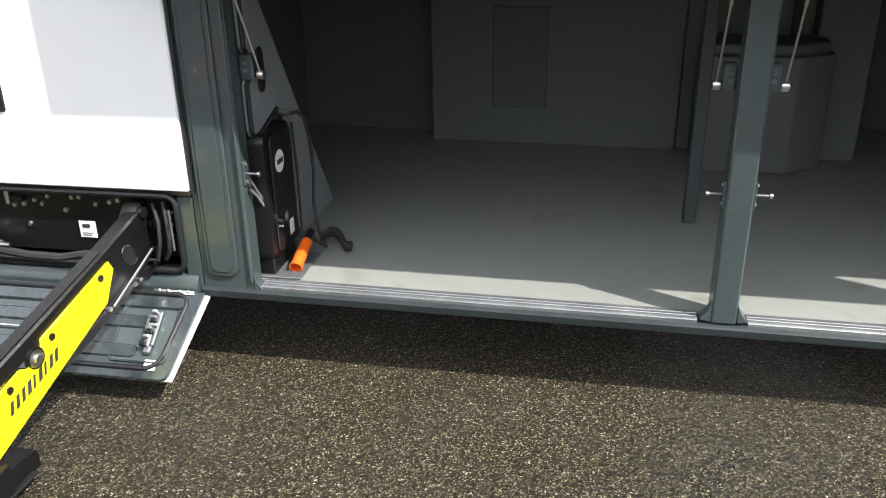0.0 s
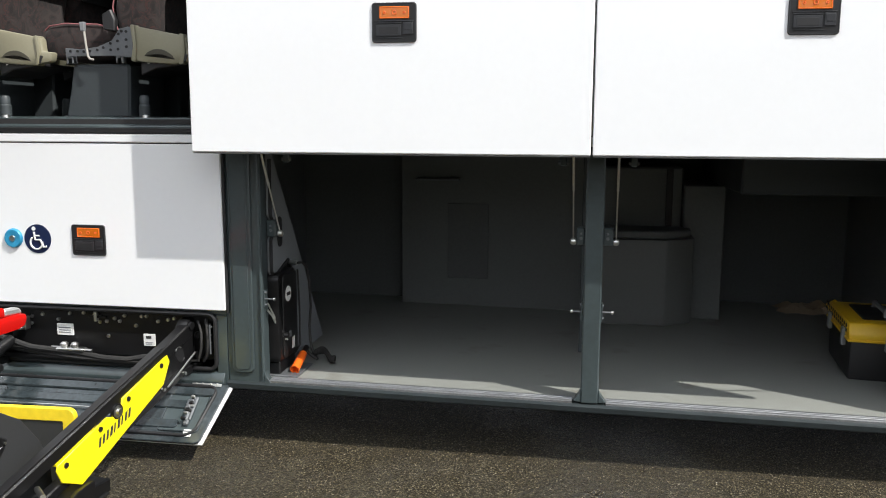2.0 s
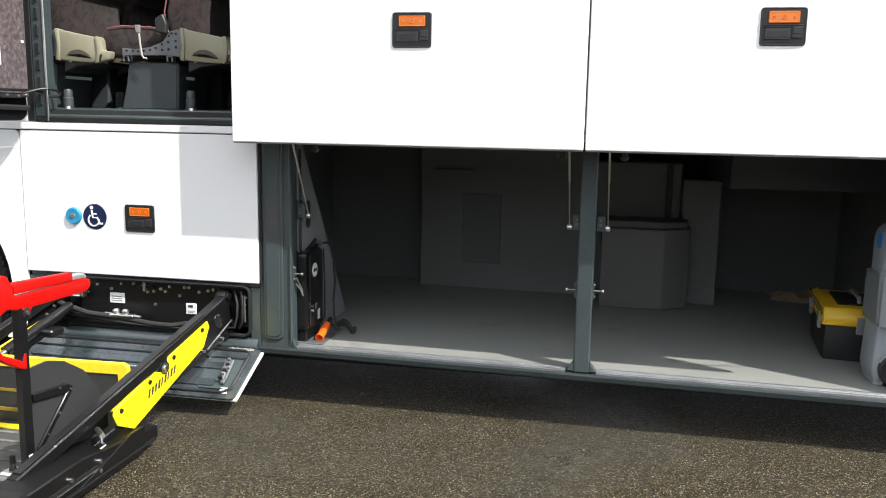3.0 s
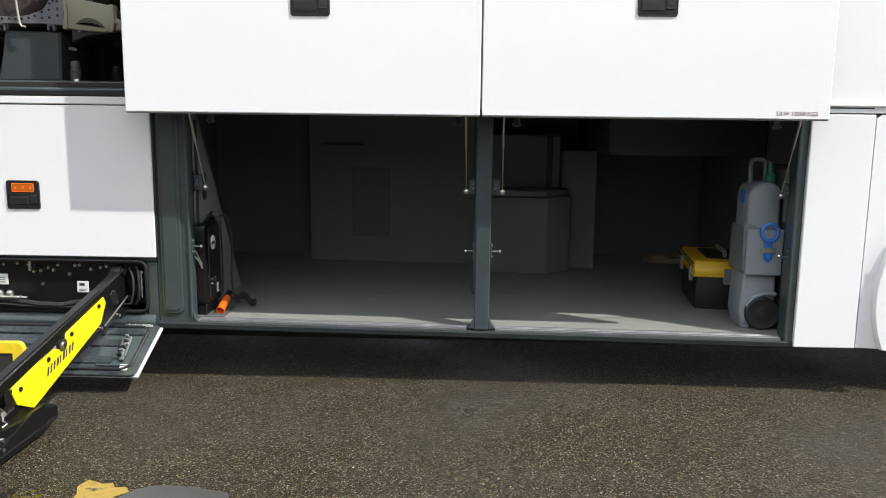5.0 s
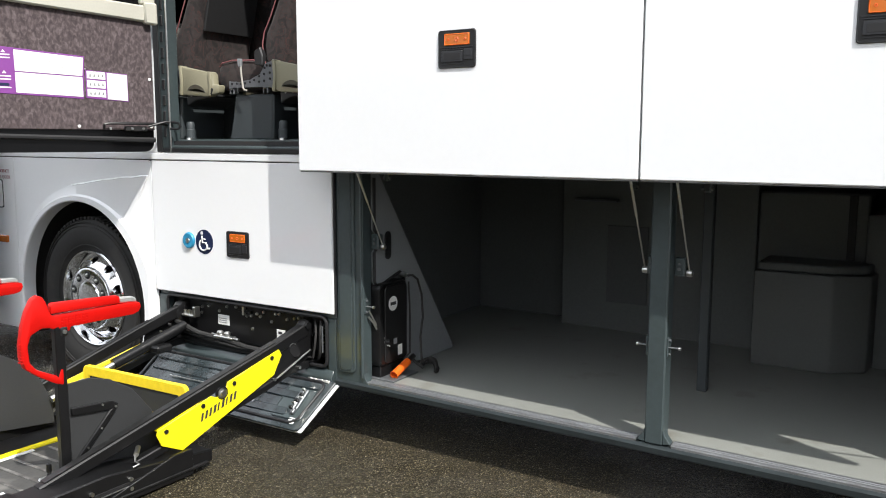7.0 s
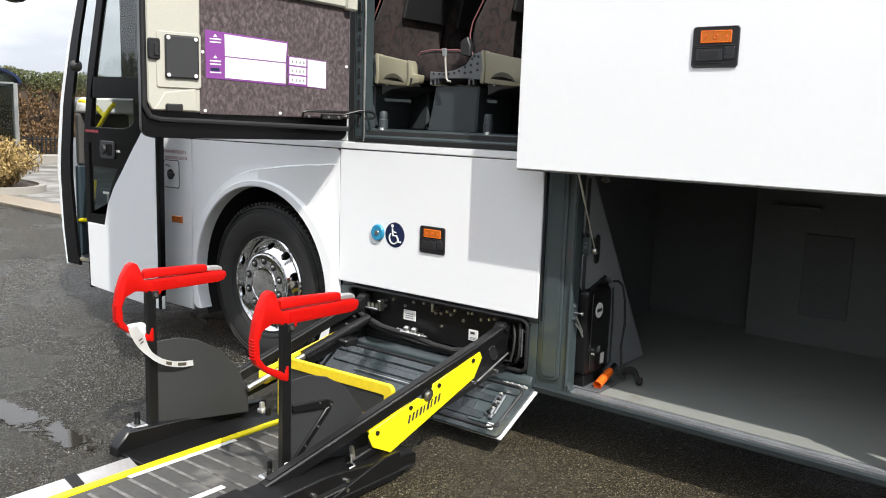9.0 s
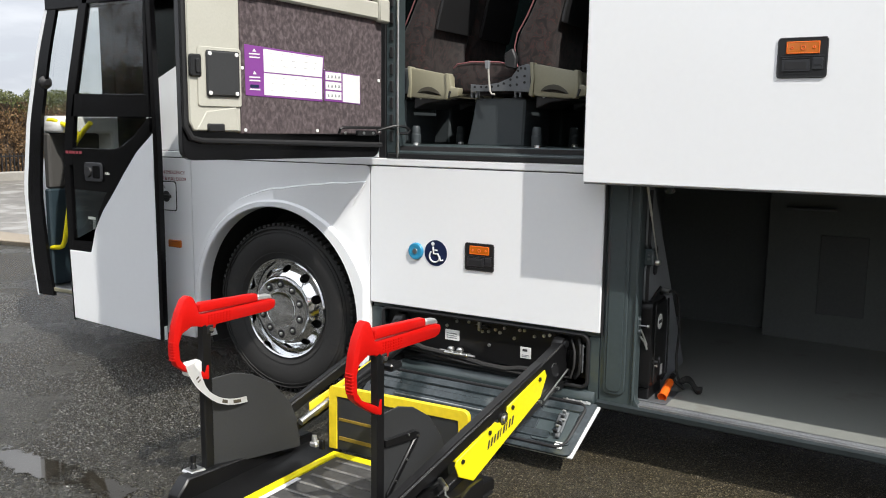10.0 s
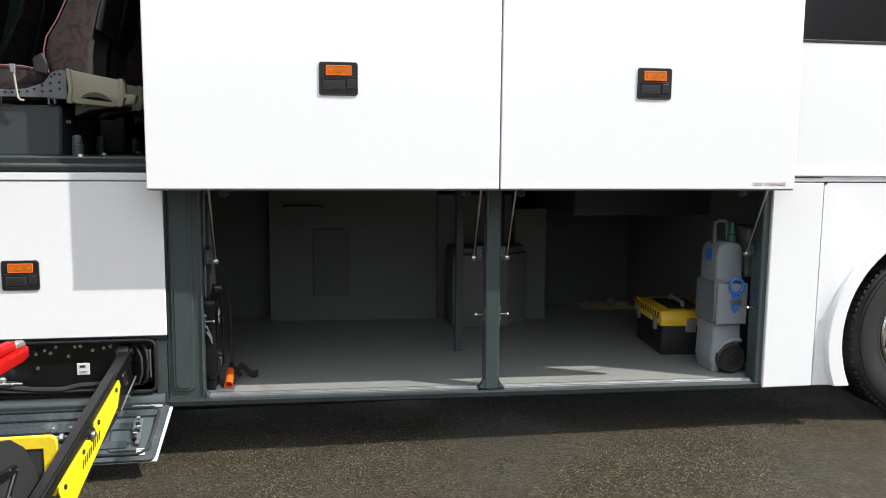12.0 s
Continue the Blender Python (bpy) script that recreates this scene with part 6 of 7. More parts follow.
    for row, (zz, n) in enumerate(((1.925, 5), (1.895, 5), (1.868, 6), (1.815, 4), (1.788, 5), (1.758, 5))):
        for j in range(n):
            u = 0.66 - 0.058 * j - rnd.uniform(0, 0.02)
            part("lettering_bar", slab([(u, zz), (u - rnd.uniform(0.006, 0.03), zz), (u - 0.006, zz + 0.004), (u, zz + 0.004)], 0.0078, 0.0084, 0.0), PALE_PRINT, card)
    for z in (1.915, 1.900, 1.812, 1.797, 1.758):
        part("lettering_bar", slab([(0.71, z), (0.765, z), (0.765, z + 0.006), (0.71, z + 0.006)], 0.0065, 0.0075, 0.0), LABEL, card)
    for z in (1.928, 1.828):
        part("warning_mark", slab([(0.728, z), (0.748, z), (0.738, z + 0.014)], 0.0065, 0.0075, 0.0), LABEL, card)
    part("card_logo", slab(rounded(0.718, 0.762, 1.768, 1.782, 0.004), 0.0065, 0.0075, 0.0), NAVY, card)
    for ob in (card, sc):
        ob.location.z -= 0.033


access_door()


# ---- wheelchair lift ----
REFLECTED_YELLOW = material("painted_yellow_reflection", (0.22, 0.15, 0.02), 0.5, vary=0.2, blotch=7)
LEVER = material("pale_lever_plastic", (0.40, 0.38, 0.34), 0.45, vary=0.06)
TRIM_SHADE = material("painted_trim_shade", (0.055, 0.05, 0.035), 0.6, vary=0.1)
lift = thing("wheelchair_lift", (-0.78, -0.6, 0.0), "black and yellow wheelchair lift lowered beside the coach, with red handrails", "wheelchair lift")


def arm_side(x, s, w=0.026, end=-1.33, fall=0.2965):
    """One parallel arm pair with its yellow guard; s is -1 for the outward face towards the front of the coach."""
    up = part("upper_arm", prism([(0.02, 0.560), (0.02, 0.505), (-0.20, 0.440), (end, 0.440 + (end + 0.20) * fall), (end - 0.03, 0.485 + (end + 0.20) * fall), (-0.20, 0.500), (-0.02, 0.560)], "x", x - w, x + w, 0.006), BLACK_STEEL, lift, "black box-section lift arm")
    part("arm_edge", prism([(-0.20, 0.5005), (end, 0.5005 + (end + 0.20) * (fall + 0.004)), (end, 0.5045 + (end + 0.20) * (fall + 0.004)), (-0.20, 0.5045)], "x", x - w * 0.7, x + w * 0.7), BLACK, up)
    part("lower_arm", prism([(0.10, 0.372), (0.10, 0.340), (-0.08, 0.330), (-0.30, 0.262), (end + 0.08, 0.262 + (end + 0.38) * 0.2547), (end + 0.05, 0.292 + (end + 0.38) * 0.2547), (-0.30, 0.300), (-0.05, 0.372)], "x", x - w * 0.85, x + w * 0.85, 0.005), BLACK_STEEL, lift, "black lower lift arm")
    part("arm_root", prism([(0.06, 0.585), (0.06, 0.40), (0.0, 0.40), (-0.035, 0.46), (-0.04, 0.535), (0.0, 0.575)], "x", x - 0.028, x + 0.028, 0.010, 2), BLACK_STEEL, lift, "cast black arm root")
    root = lift.children[-1]
    for p in ((0.0, 0.555), (0.045, 0.50), (0.03, 0.41)):
        part("pivot_bolt", lathe([(0.002, -0.008), (0.016, -0.008), (0.018, 0.0), (0.018, 0.006)], (x + s * -0.030, p[0], p[1]), "x", 14), BLACK_STEEL, root)
    xf = x - s * 0.022
    part("root_web", prism([(0.01, 0.535), (0.03, 0.40), (-0.05, 0.36), (-0.20, 0.315), (-0.235, 0.33), (-0.215, 0.435)], "x", min(xf, xf + s * 0.008), max(xf, xf + s * 0.008), 0.003), BLACK_STEEL, root)
    hole = [(-0.085 + 0.030 * math.cos(t) - 0.012 * math.sin(t), 0.445 + 0.036 * math.sin(t)) for t in [2 * math.pi * k / 20 for k in range(20)]]
    part("web_hole", prism(hole, "x", min(xf, xf - s * 0.0015), max(xf, xf - s * 0.0015)), SEAL, root)
    part("hole_lip", tube([(xf - s * 0.002, p[0], p[1]) for p in hole[3:9]], 0.0035, 6), STEEL, root)
    part("hole_lip", tube([(xf - s * 0.002, p[0], p[1]) for p in hole[13:19]], 0.0035, 6), BLACK, root)
    part("web_slot", prism([(-0.21, 0.335), (-0.10, 0.385), (-0.095, 0.375), (-0.205, 0.325)], "x", min(xf, xf - s * 0.0015), max(xf, xf - s * 0.0015)), SEAL, root)
    for p in ((-0.215, 0.325), (-0.06, 0.352)):
        part("arm_bolt", rod((x + s * -0.022, p[0], p[1]), (x + s * -0.034, p[0], p[1]), 0.008, 10), STEEL, root)
    return up


arm_side(-0.205, -1)
arm_side(-1.120, 1, 0.017, -0.84, 0.35)
# yellow guards with a notch round the pivot
guard = [(-0.188, 0.470), (-0.172, 0.440), (-0.222, 0.350), (-0.735, 0.121), (-0.835, 0.170), (-0.858, 0.222), (-0.850, 0.243),
         (-0.580, 0.330), (-0.553, 0.318), (-0.498, 0.332), (-0.490, 0.375)]
gd = part("side_guard", prism(guard, "x", -0.180, -0.172, 0.002), YELLOW, lift, "bright yellow side guard plate on the lift arm")
part("guard_fold", prism([(-0.188, 0.470), (-0.490, 0.375), (-0.850, 0.243), (-0.850, 0.236), (-0.490, 0.368), (-0.188, 0.463)], "x", -0.205, -0.180), YELLOW, gd)
for y, z in ((-0.235, 0.437), (-0.455, 0.363), (-0.625, 0.297), (-0.812, 0.229)):
    part("guard_screw", rod((-0.172, y, z), (-0.167, y, z), 0.010, 12), BLACK, gd)
# plain block marks that stand for the maker's word
for k, w in enumerate((0.011, 0.011, 0.011, 0.013, 0.008, 0.013, 0.008, 0.012, 0.012)):
    ya = -0.640 + 0.0222 * k
    za = 0.226 + (ya + 0.64) * 0.330
    part("maker_mark", prism([(ya, za), (ya + w, za + w * 0.33), (ya + w + 0.008, za + w * 0.33 + 0.037), (ya + 0.008, za + 0.037)], "x", -0.1715, -0.1705), INK, gd, "plain black block mark")
part("pivot_boss", lathe([(0.003, 0.020), (0.012, 0.020), (0.014, 0.012), (0.024, 0.010), (0.026, 0.0)], (-0.180, -0.520, 0.332), "x", 20), STEEL, lift, "bright pivot bolt")
part("pivot_socket", lathe([(0.026, 0.012), (0.030, 0.011), (0.032, 0.0), (0.026, 0.0)], (-0.182, -0.520, 0.332), "x", 20, True), BLACK_STEEL, lift)
part("side_guard", prism([(-0.188, 0.420), (-0.222, 0.350), (-0.66, 0.206), (-0.70, 0.228), (-0.70, 0.282)], "x", -1.080, -1.072, 0.002), YELLOW_WORN, lift, "yellow side guard plate on the far arm")
part("far_ram", rod((-1.050, -0.42, 0.33), (-1.050, -0.78, 0.215), 0.017, 12), STEEL, lift, "bright hydraulic ram")
part("far_ram_body", rod((-1.055, -0.02, 0.455), (-1.050, -0.45, 0.322), 0.028, 12), BLACK_STEEL, lift)
part("arm_link", rod((-0.19, -0.935, 0.19), (-0.12, -0.985, 0.19), 0.011, 10), STEEL, lift)
part("retaining_clip", tube([(-0.125, -0.985, 0.19), (-0.12, -0.99, 0.165), (-0.115, -0.975, 0.15), (-0.12, -1.0, 0.14)], 0.005, 6), STEEL, lift)
part("toe_board", prism([(-0.70, 0.012), (-0.70, 0.128), (-0.80, 0.128), (-1.30, 0.012)], "x", -0.245, -0.225, 0.003), BLACK_STEEL, lift)
part("toe_board", prism([(-0.70, 0.012), (-0.70, 0.128), (-0.80, 0.128), (-1.30, 0.012)], "x", -1.365, -1.345, 0.003), BLACK_STEEL, lift)

# cross gear in the locker
back = part("back_plate", box(-1.22, -0.075, 0.052, 0.064, 0.385, 0.605, 0.003), BLACK_STEEL, lift, "black steel back plate with bolts and labels")
bolt_me = None
for x, z in ((-0.93, 0.565), (-0.985, 0.553), (-0.99, 0.52), (-0.665, 0.572), (-0.635, 0.566), (-0.640, 0.54), (-0.605, 0.545), (-0.565, 0.560), (-0.54, 0.548), (-0.515, 0.575), (-0.46, 0.530), (-0.43, 0.575), (-0.405, 0.577), (-0.30, 0.565), (-0.27, 0.572), (-0.60, 0.475), (-0.72, 0.580), (-0.79, 0.575), (-0.85, 0.545), (-0.24, 0.545), (-0.35, 0.555)):
    if bolt_me is None:
        bolt_me = part("plate_bolt", turned(lathe([(0.002, -0.009), (0.007, -0.009), (0.009, -0.003), (0.009, 0.002)], (0, 0.052, 0), seg=10), Matrix.Translation((x, 0, z))), STEEL, back)
        bx, bz = x, z
    else:
        o = new("plate_bolt", bolt_me.data)
        o.parent = back
        o.location = (x - bx, 0, z - bz)
part("plate_bracket", box(-0.66, -0.645, 0.030, 0.052, 0.545, 0.600, 0.003), STEEL, back)
part("plate_bracket", box(-0.69, -0.60, 0.036, 0.052, 0.560, 0.572, 0.002), BLACK_STEEL, back)
lab = part("plate_label", box(-0.425, -0.367, 0.048, 0.052, 0.437, 0.494, 0.001), LABEL, back, "white maker's label with unreadable marks")
part("lettering_bar", box(-0.412, -0.386, 0.0465, 0.048, 0.472, 0.484), INK, lab)
part("lettering_bar", box(-0.415, -0.378, 0.0465, 0.048, 0.452, 0.455), PANEL_GREY, lab)
part("lettering_bar", box(-0.415, -0.385, 0.0465, 0.048, 0.445, 0.448), PANEL_GREY, lab)
lab = part("plate_label", box(-0.86, -0.775, 0.048, 0.052, 0.470, 0.525, 0.001), LABEL, back, "white rating label with unreadable marks")
for z in (0.482, 0.493, 0.504):
    part("lettering_bar", box(-0.85, -0.79, 0.0465, 0.048, z, z + 0.004), PANEL_GREY, lab)
part("cross_hose", tube([(-1.20, 0.00, 0.50), (-1.10, -0.03, 0.47), (-0.95, -0.02, 0.425), (-0.75, 0.0, 0.405), (-0.60, 0.0, 0.385), (-0.48, 0.0, 0.382), (-0.40, 0.0, 0.398), (-0.22, 0.0, 0.405)], 0.014, 8), RUBBER, lift, "black hydraulic hose")
part("cross_hose", tube([(-1.18, 0.01, 0.42), (-0.95, 0.0, 0.398), (-0.70, 0.0, 0.378), (-0.30, 0.0, 0.372)], 0.011, 8), RUBBER, lift, "black hydraulic hose")
part("cross_tube", rod((-1.39, 0.02, 0.375), (-0.20, 0.02, 0.365), 0.020, 12), BLACK_STEEL, lift)
man = part("valve_block", box(-0.83, -0.69, -0.02, 0.02, 0.412, 0.426, 0.004), STEEL, lift, "bright valve block")
for x in (-0.795, -0.742):
    part("valve_knob", lathe([(0.003, 0.026), (0.012, 0.025), (0.019, 0.018), (0.020, 0.010), (0.012, 0.0)], (x, 0.0, 0.426), "z", 14), STEEL, man)
part("valve_stem", rod((-0.655, 0.0, 0.417), (-0.86, 0.0, 0.425), 0.007, 8), STEEL, man)
piv = part("pivot_bracket", box(-1.09, -0.98, -0.01, 0.03, 0.500, 0.512, 0.003), STEEL, lift, "bright cable bracket")
part("bracket_leg", box(-1.00, -0.98, -0.01, 0.03, 0.500, 0.560, 0.003), STEEL, piv)
for k in range(4):
    part("bracket_stud", rod((-1.08 + 0.03 * k, 0.01, 0.512), (-1.08 + 0.03 * k, 0.01, 0.535), 0.009, 8), STEEL, piv)
part("hinge_block", box(-1.06, -0.985, -0.26, -0.16, 0.345, 0.385, 0.01), BLACK_STEEL, lift)
for k, (y, z) in enumerate(((-0.20, 0.385), (-0.27, 0.375), (-0.16, 0.44), (-0.10, 0.47))):
    part("hinge_stud", rod((-1.088, y, z), (-1.076, y, z), 0.007, 8), STEEL, lift)

# hoses, lock gear and a thin stay at the root of the near arm
part("root_hose", tube([(-0.115, 0.045, 0.575), (-0.098, 0.020, 0.545), (-0.092, 0.010, 0.480), (-0.100, 0.015, 0.420), (-0.125, 0.030, 0.385)], 0.008, 8), RUBBER, lift, "black hydraulic hose")
part("root_hose", tube([(-0.150, 0.040, 0.570), (-0.122, 0.010, 0.520), (-0.118, -0.005, 0.455), (-0.135, 0.0, 0.395), (-0.20, 0.010, 0.385)], 0.006, 8), RUBBER, lift, "black hydraulic hose")
part("root_stay", rod((-0.148, -0.005, 0.435), (-0.176, -0.215, 0.335), 0.0045, 8), STEEL, lift, "thin bright stay rod")
gear = part("lock_bracket", prism([(0.045, 0.565), (0.045, 0.455), (0.012, 0.455), (0.005, 0.500), (0.020, 0.555)], "x", -0.100, -0.086, 0.003), BLACK_STEEL, lift, "black bolted lock bracket")
for y, z in ((0.020, 0.475), (0.022, 0.510), (0.034, 0.545)):
    part("bracket_screw", rod((-0.086, y, z), (-0.080, y, z), 0.005, 8), STEEL, gear)
part("lock_rod", rod((-0.082, 0.012, 0.560), (-0.082, 0.012, 0.425), 0.004, 8), GREY_METAL, gear)

# platform
plat = part("platform", box(-1.00, -0.46, -2.20, -0.66, 0.030, 0.052, 0.004), TREAD, lift, "worn dark grey ribbed lift platform")
rib_me = None
for k in range(17):
    y = -0.74 - 0.0875 * k
    if rib_me is None:
        rib_me = part("tread_rib", box(-0.965, -0.47, y - 0.008, y + 0.008, 0.052, 0.056, 0.0015), TREAD_PALE, plat)
        y0 = y
    else:
        o = new("tread_rib", rib_me.data)
        o.parent = plat
        o.location = (0, y - y0, 0)
part("edge_line", box(-1.04, -1.0, -2.20, -0.70, 0.046, 0.060, 0.003), YELLOW, plat, "yellow platform edge")
part("edge_line", box(-1.04, -0.46, -0.70, -0.662, 0.046, 0.060, 0.003), YELLOW, plat, "yellow platform edge")
part("edge_line", box(-0.46, -0.42, -2.20, -0.70, 0.046, 0.060, 0.003), YELLOW, plat, "yellow platform edge")
part("pale_strip", box(-0.992, -0.968, -1.52, -0.98, 0.0535, 0.058, 0.001), LABEL, plat)
part("pale_strip", box(-0.640, -0.612, -1.49, -1.32, 0.0535, 0.0585, 0.001), LABEL, plat)
part("side_ramp", prism([(-1.04, 0.05), (-1.04, 0.06), (-1.105, 0.082), (-1.112, 0.072)], "y", -2.2, -1.44, 0.002), ALU_TIP, plat, "folded bright side flap")
part("ramp_mark", turned(box(-0.036, 0.036, -0.024, 0.024, -0.004, 0.004, 0.001), Matrix.Translation((-1.074, -1.70, 0.074)) @ Matrix.Rotation(radians(20), 4, "Y")), BLACK, plat)
part("side_rail", prism([(-1.42, 0.03), (-1.42, 0.075), (-1.36, 0.135), (-0.58, 0.085), (-0.58, 0.03)], "x", -1.30, -1.235, 0.006), BLACK_STEEL, lift, "black platform side frame")
part("side_tray", box(-1.24, -1.04, -1.40, -0.60, 0.030, 0.048, 0.004), BLACK_STEEL, lift)
part("side_rail", prism([(-1.50, 0.03), (-1.52, 0.10), (-1.45, 0.145), (-1.12, 0.150), (-0.58, 0.085), (-0.58, 0.03)], "x", -0.40, -0.235, 0.006), BLACK_STEEL, lift, "black platform side frame")
rail = lift.children[-1]
part("rail_slot", prism([(-1.34, 0.088), (-0.72, 0.092), (-0.70, 0.080), (-1.33, 0.068)], "x", -0.235, -0.2315, 0.001), SEAL, rail)
part("rail_flange", prism([(-1.36, 0.036), (-1.36, 0.046), (-0.62, 0.046), (-0.62, 0.036)], "x", -0.235, -0.218, 0.002), BLACK, rail)
part("slot_lip", rod((-0.231, -1.34, 0.066), (-0.231, -0.70, 0.078), 0.003, 6), STEEL, rail)
part("end_block", box(-0.405, -0.225, -1.535, -1.430, 0.022, 0.158, 0.008), BLACK_STEEL, rail)
for y, z in ((-1.50, 0.13), (-1.45, 0.13), (-1.45, 0.06)):
    part("rail_bolt", rod((-0.226, y, z), (-0.214, y, z), 0.010, 10), STEEL, rail)
part("link_plate", box(-0.362, -0.308, -1.541, -1.534, 0.012, 0.112, 0.004), BLACK, rail)
part("hinge_link", box(-0.345, -0.325, -1.535, -1.515, 0.02, 0.105, 0.004), STEEL, rail)
for k in range(4):
    part("link_pin", rod((-0.335, -1.535, 0.032 + 0.02 * k), (-0.335, -1.548, 0.032 + 0.02 * k), 0.007, 8), STEEL, rail)
for y, z in ((-1.42, 0.115), (-1.38, 0.065), (-1.20, 0.10), (-1.02, 0.10), (-1.02, 0.06)):
    part("rail_bolt", rod((-0.235, y, z), (-0.224, y, z), 0.009, 10), STEEL, rail)
part("barrier_latch", box(-1.13, -1.085, -0.735, -0.69, 0.085, 0.108, 0.006), ALU_TIP, lift)
part("barrier_latch", box(-1.085, -1.06, -0.72, -0.70, 0.075, 0.122, 0.004), BLACK_STEEL, lift)
part("latch_knob", lathe([(0.002, 0.03), (0.012, 0.028), (0.014, 0.0)], (-1.112, -0.715, 0.108), "z", 12), ALU_TIP, lift)
# inner barrier plate with a yellow border
bar = part("inner_barrier", box(-1.085, -0.350, -0.628, -0.616, 0.055, 0.345, 0.003), PLATE_GREY, lift, "upright dark inner barrier with yellow border")


def round_at(cx, cz, r, a0):
    return [(cx + r * math.cos(radians(a0 + 15 * k)), cz + r * math.sin(radians(a0 + 15 * k))) for k in range(7)]


border = [(-0.338, 0.120)] + round_at(-0.368, 0.344, 0.030, 0) + round_at(-1.062, 0.334, 0.030, 90) + [(-1.092, 0.055), (-1.045, 0.055), (-1.045, 0.314), (-0.390, 0.322), (-0.390, 0.120)]
part("border", prism(border, "y", -0.634, -0.610, 0.003), YELLOW_WORN, bar)
# dim yellow bands painted on the plate for its reflections
part("stripe", box(-1.035, -0.50, -0.631, -0.627, 0.198, 0.212, 0.001), REFLECTED_YELLOW, bar)
part("stripe", box(-1.035, -0.50, -0.631, -0.627, 0.104, 0.122, 0.001), REFLECTED_YELLOW, bar)


def handrail(x, s, tag=False):
    """Upright post, dark side sheet and red grip."""
    hr = part("handrail_post", box(x - 0.018, x + 0.018, -1.256, -1.210, 0.10, 0.765, 0.004), BLACK_STEEL, lift, "black square handrail post")
    sheet_pts = [(-1.205, 0.110), (-1.205, 0.505), (-1.10, 0.510), (-1.00, 0.485), (-0.885, 0.420), (-0.79, 0.310), (-0.742, 0.200), (-0.735, 0.085)]
    sh = part("side_sheet", prism(sheet_pts, "x", x - 0.004, x + 0.004, 0.002), PLATE_GREY, hr, "dark grey curved side sheet")
    for pts in ([(-1.20, 0.405), (-1.00, 0.395), (-0.965, 0.375), (-0.985, 0.355), (-1.20, 0.372)], [(-0.965, 0.375), (-0.985, 0.345), (-1.19, 0.150), (-1.19, 0.185), (-1.01, 0.358)]):
        part("sheet_brace", prism(pts, "x", x + s * 0.003, x + s * 0.016, 0.004), BLACK_STEEL, hr)
    for y, z in ((-1.05, 0.388), (-0.985, 0.368), (-1.06, 0.29), (-1.13, 0.222)):
        part("sheet_rivet", rod((x + s * 0.014, y, z), (x + s * 0.020, y, z), 0.005, 8), STEEL, hr)
    part("post_foot", box(x - 0.06, x + 0.045, -1.29, -1.17, 0.098, 0.125, 0.006), BLACK_STEEL, hr)
    part("foot_clamp", box(x - 0.045, x + 0.03, -1.345, -1.265, 0.120, 0.136, 0.008), STEEL, hr)
    part("foot_knob", lathe([(0.003, 0.062), (0.011, 0.058), (0.013, 0.03), (0.009, 0.02), (0.016, 0.0)], (x - 0.01, -1.305, 0.136), "z", 12), BLACK_STEEL, hr)
    if not tag:
        part("post_label", box(x + 0.022, x + 0.0235, -1.252, -1.230, 0.142, 0.180), LABEL, hr)
    grip = [(-1.300, 0.872), (-1.322, 0.880), (-1.346, 0.868), (-1.375, 0.820), (-1.395, 0.765), (-1.410, 0.690), (-1.408, 0.640), (-1.392, 0.600), (-1.340, 0.562), (-1.268, 0.522), (-1.236, 0.508), (-1.224, 0.512),
            (-1.224, 0.575), (-1.240, 0.578), (-1.252, 0.548), (-1.344, 0.590), (-1.373, 0.624), (-1.377, 0.690), (-1.361, 0.728), (-1.312, 0.750), (-1.272, 0.745), (-1.262, 0.738), (-1.240, 0.742), (-1.228, 0.722), (-1.186, 0.722), (-1.180, 0.738),
            (-0.872, 0.744), (-0.842, 0.752), (-0.828, 0.772), (-0.832, 0.792), (-0.872, 0.798), (-1.255, 0.792), (-1.270, 0.800), (-1.285, 0.845)]
    gr = part("red_grip", prism(grip, "x", x - 0.019, x + 0.019, 0.006, 2), RED, hr, "red moulded handrail grip")
    part("top_pad", prism([(-1.268, 0.800), (-1.266, 0.835), (-1.255, 0.842), (-0.945, 0.834), (-0.935, 0.828), (-0.935, 0.800)], "x", x - 0.0165, x + 0.0165, 0.006, 2), RED, gr)
    part("steel_tip", prism([(-0.935, 0.800), (-0.935, 0.824), (-0.862, 0.820), (-0.848, 0.806), (-0.848, 0.796)], "x", x - 0.016, x + 0.016, 0.005), ALU_TIP, gr)
    dim = None
    for i in range(8):
        for j in range(4):
            y, z = -1.22 + 0.0165 * i, 0.752 + 0.0105 * j
            if dim is None:
                dim = part("grip_pimple", box(x + 0.019, x + 0.0212, y - 0.0045, y + 0.0045, z - 0.003, z + 0.003), RED, gr)
                d0 = (y, z)
            else:
                o = new("grip_pimple", dim.data)
                o.parent = gr
                o.location = (0, y - d0[0], z - d0[1])
    for i in range(7):
        z = 0.625 + 0.012 * i
        part("grip_notch", box(x - 0.010, x + 0.0205, -1.412, -1.398, z, z + 0.005, 0.001), RED, gr)
    part("grip_clip", box(x + 0.014, x + 0.023, -1.232, -1.198, 0.706, 0.742, 0.004), BLACK, hr)
    part("grip_bolt", rod((x + 0.018, -1.215, 0.724), (x + 0.030, -1.215, 0.724), 0.009, 8), STEEL, hr)
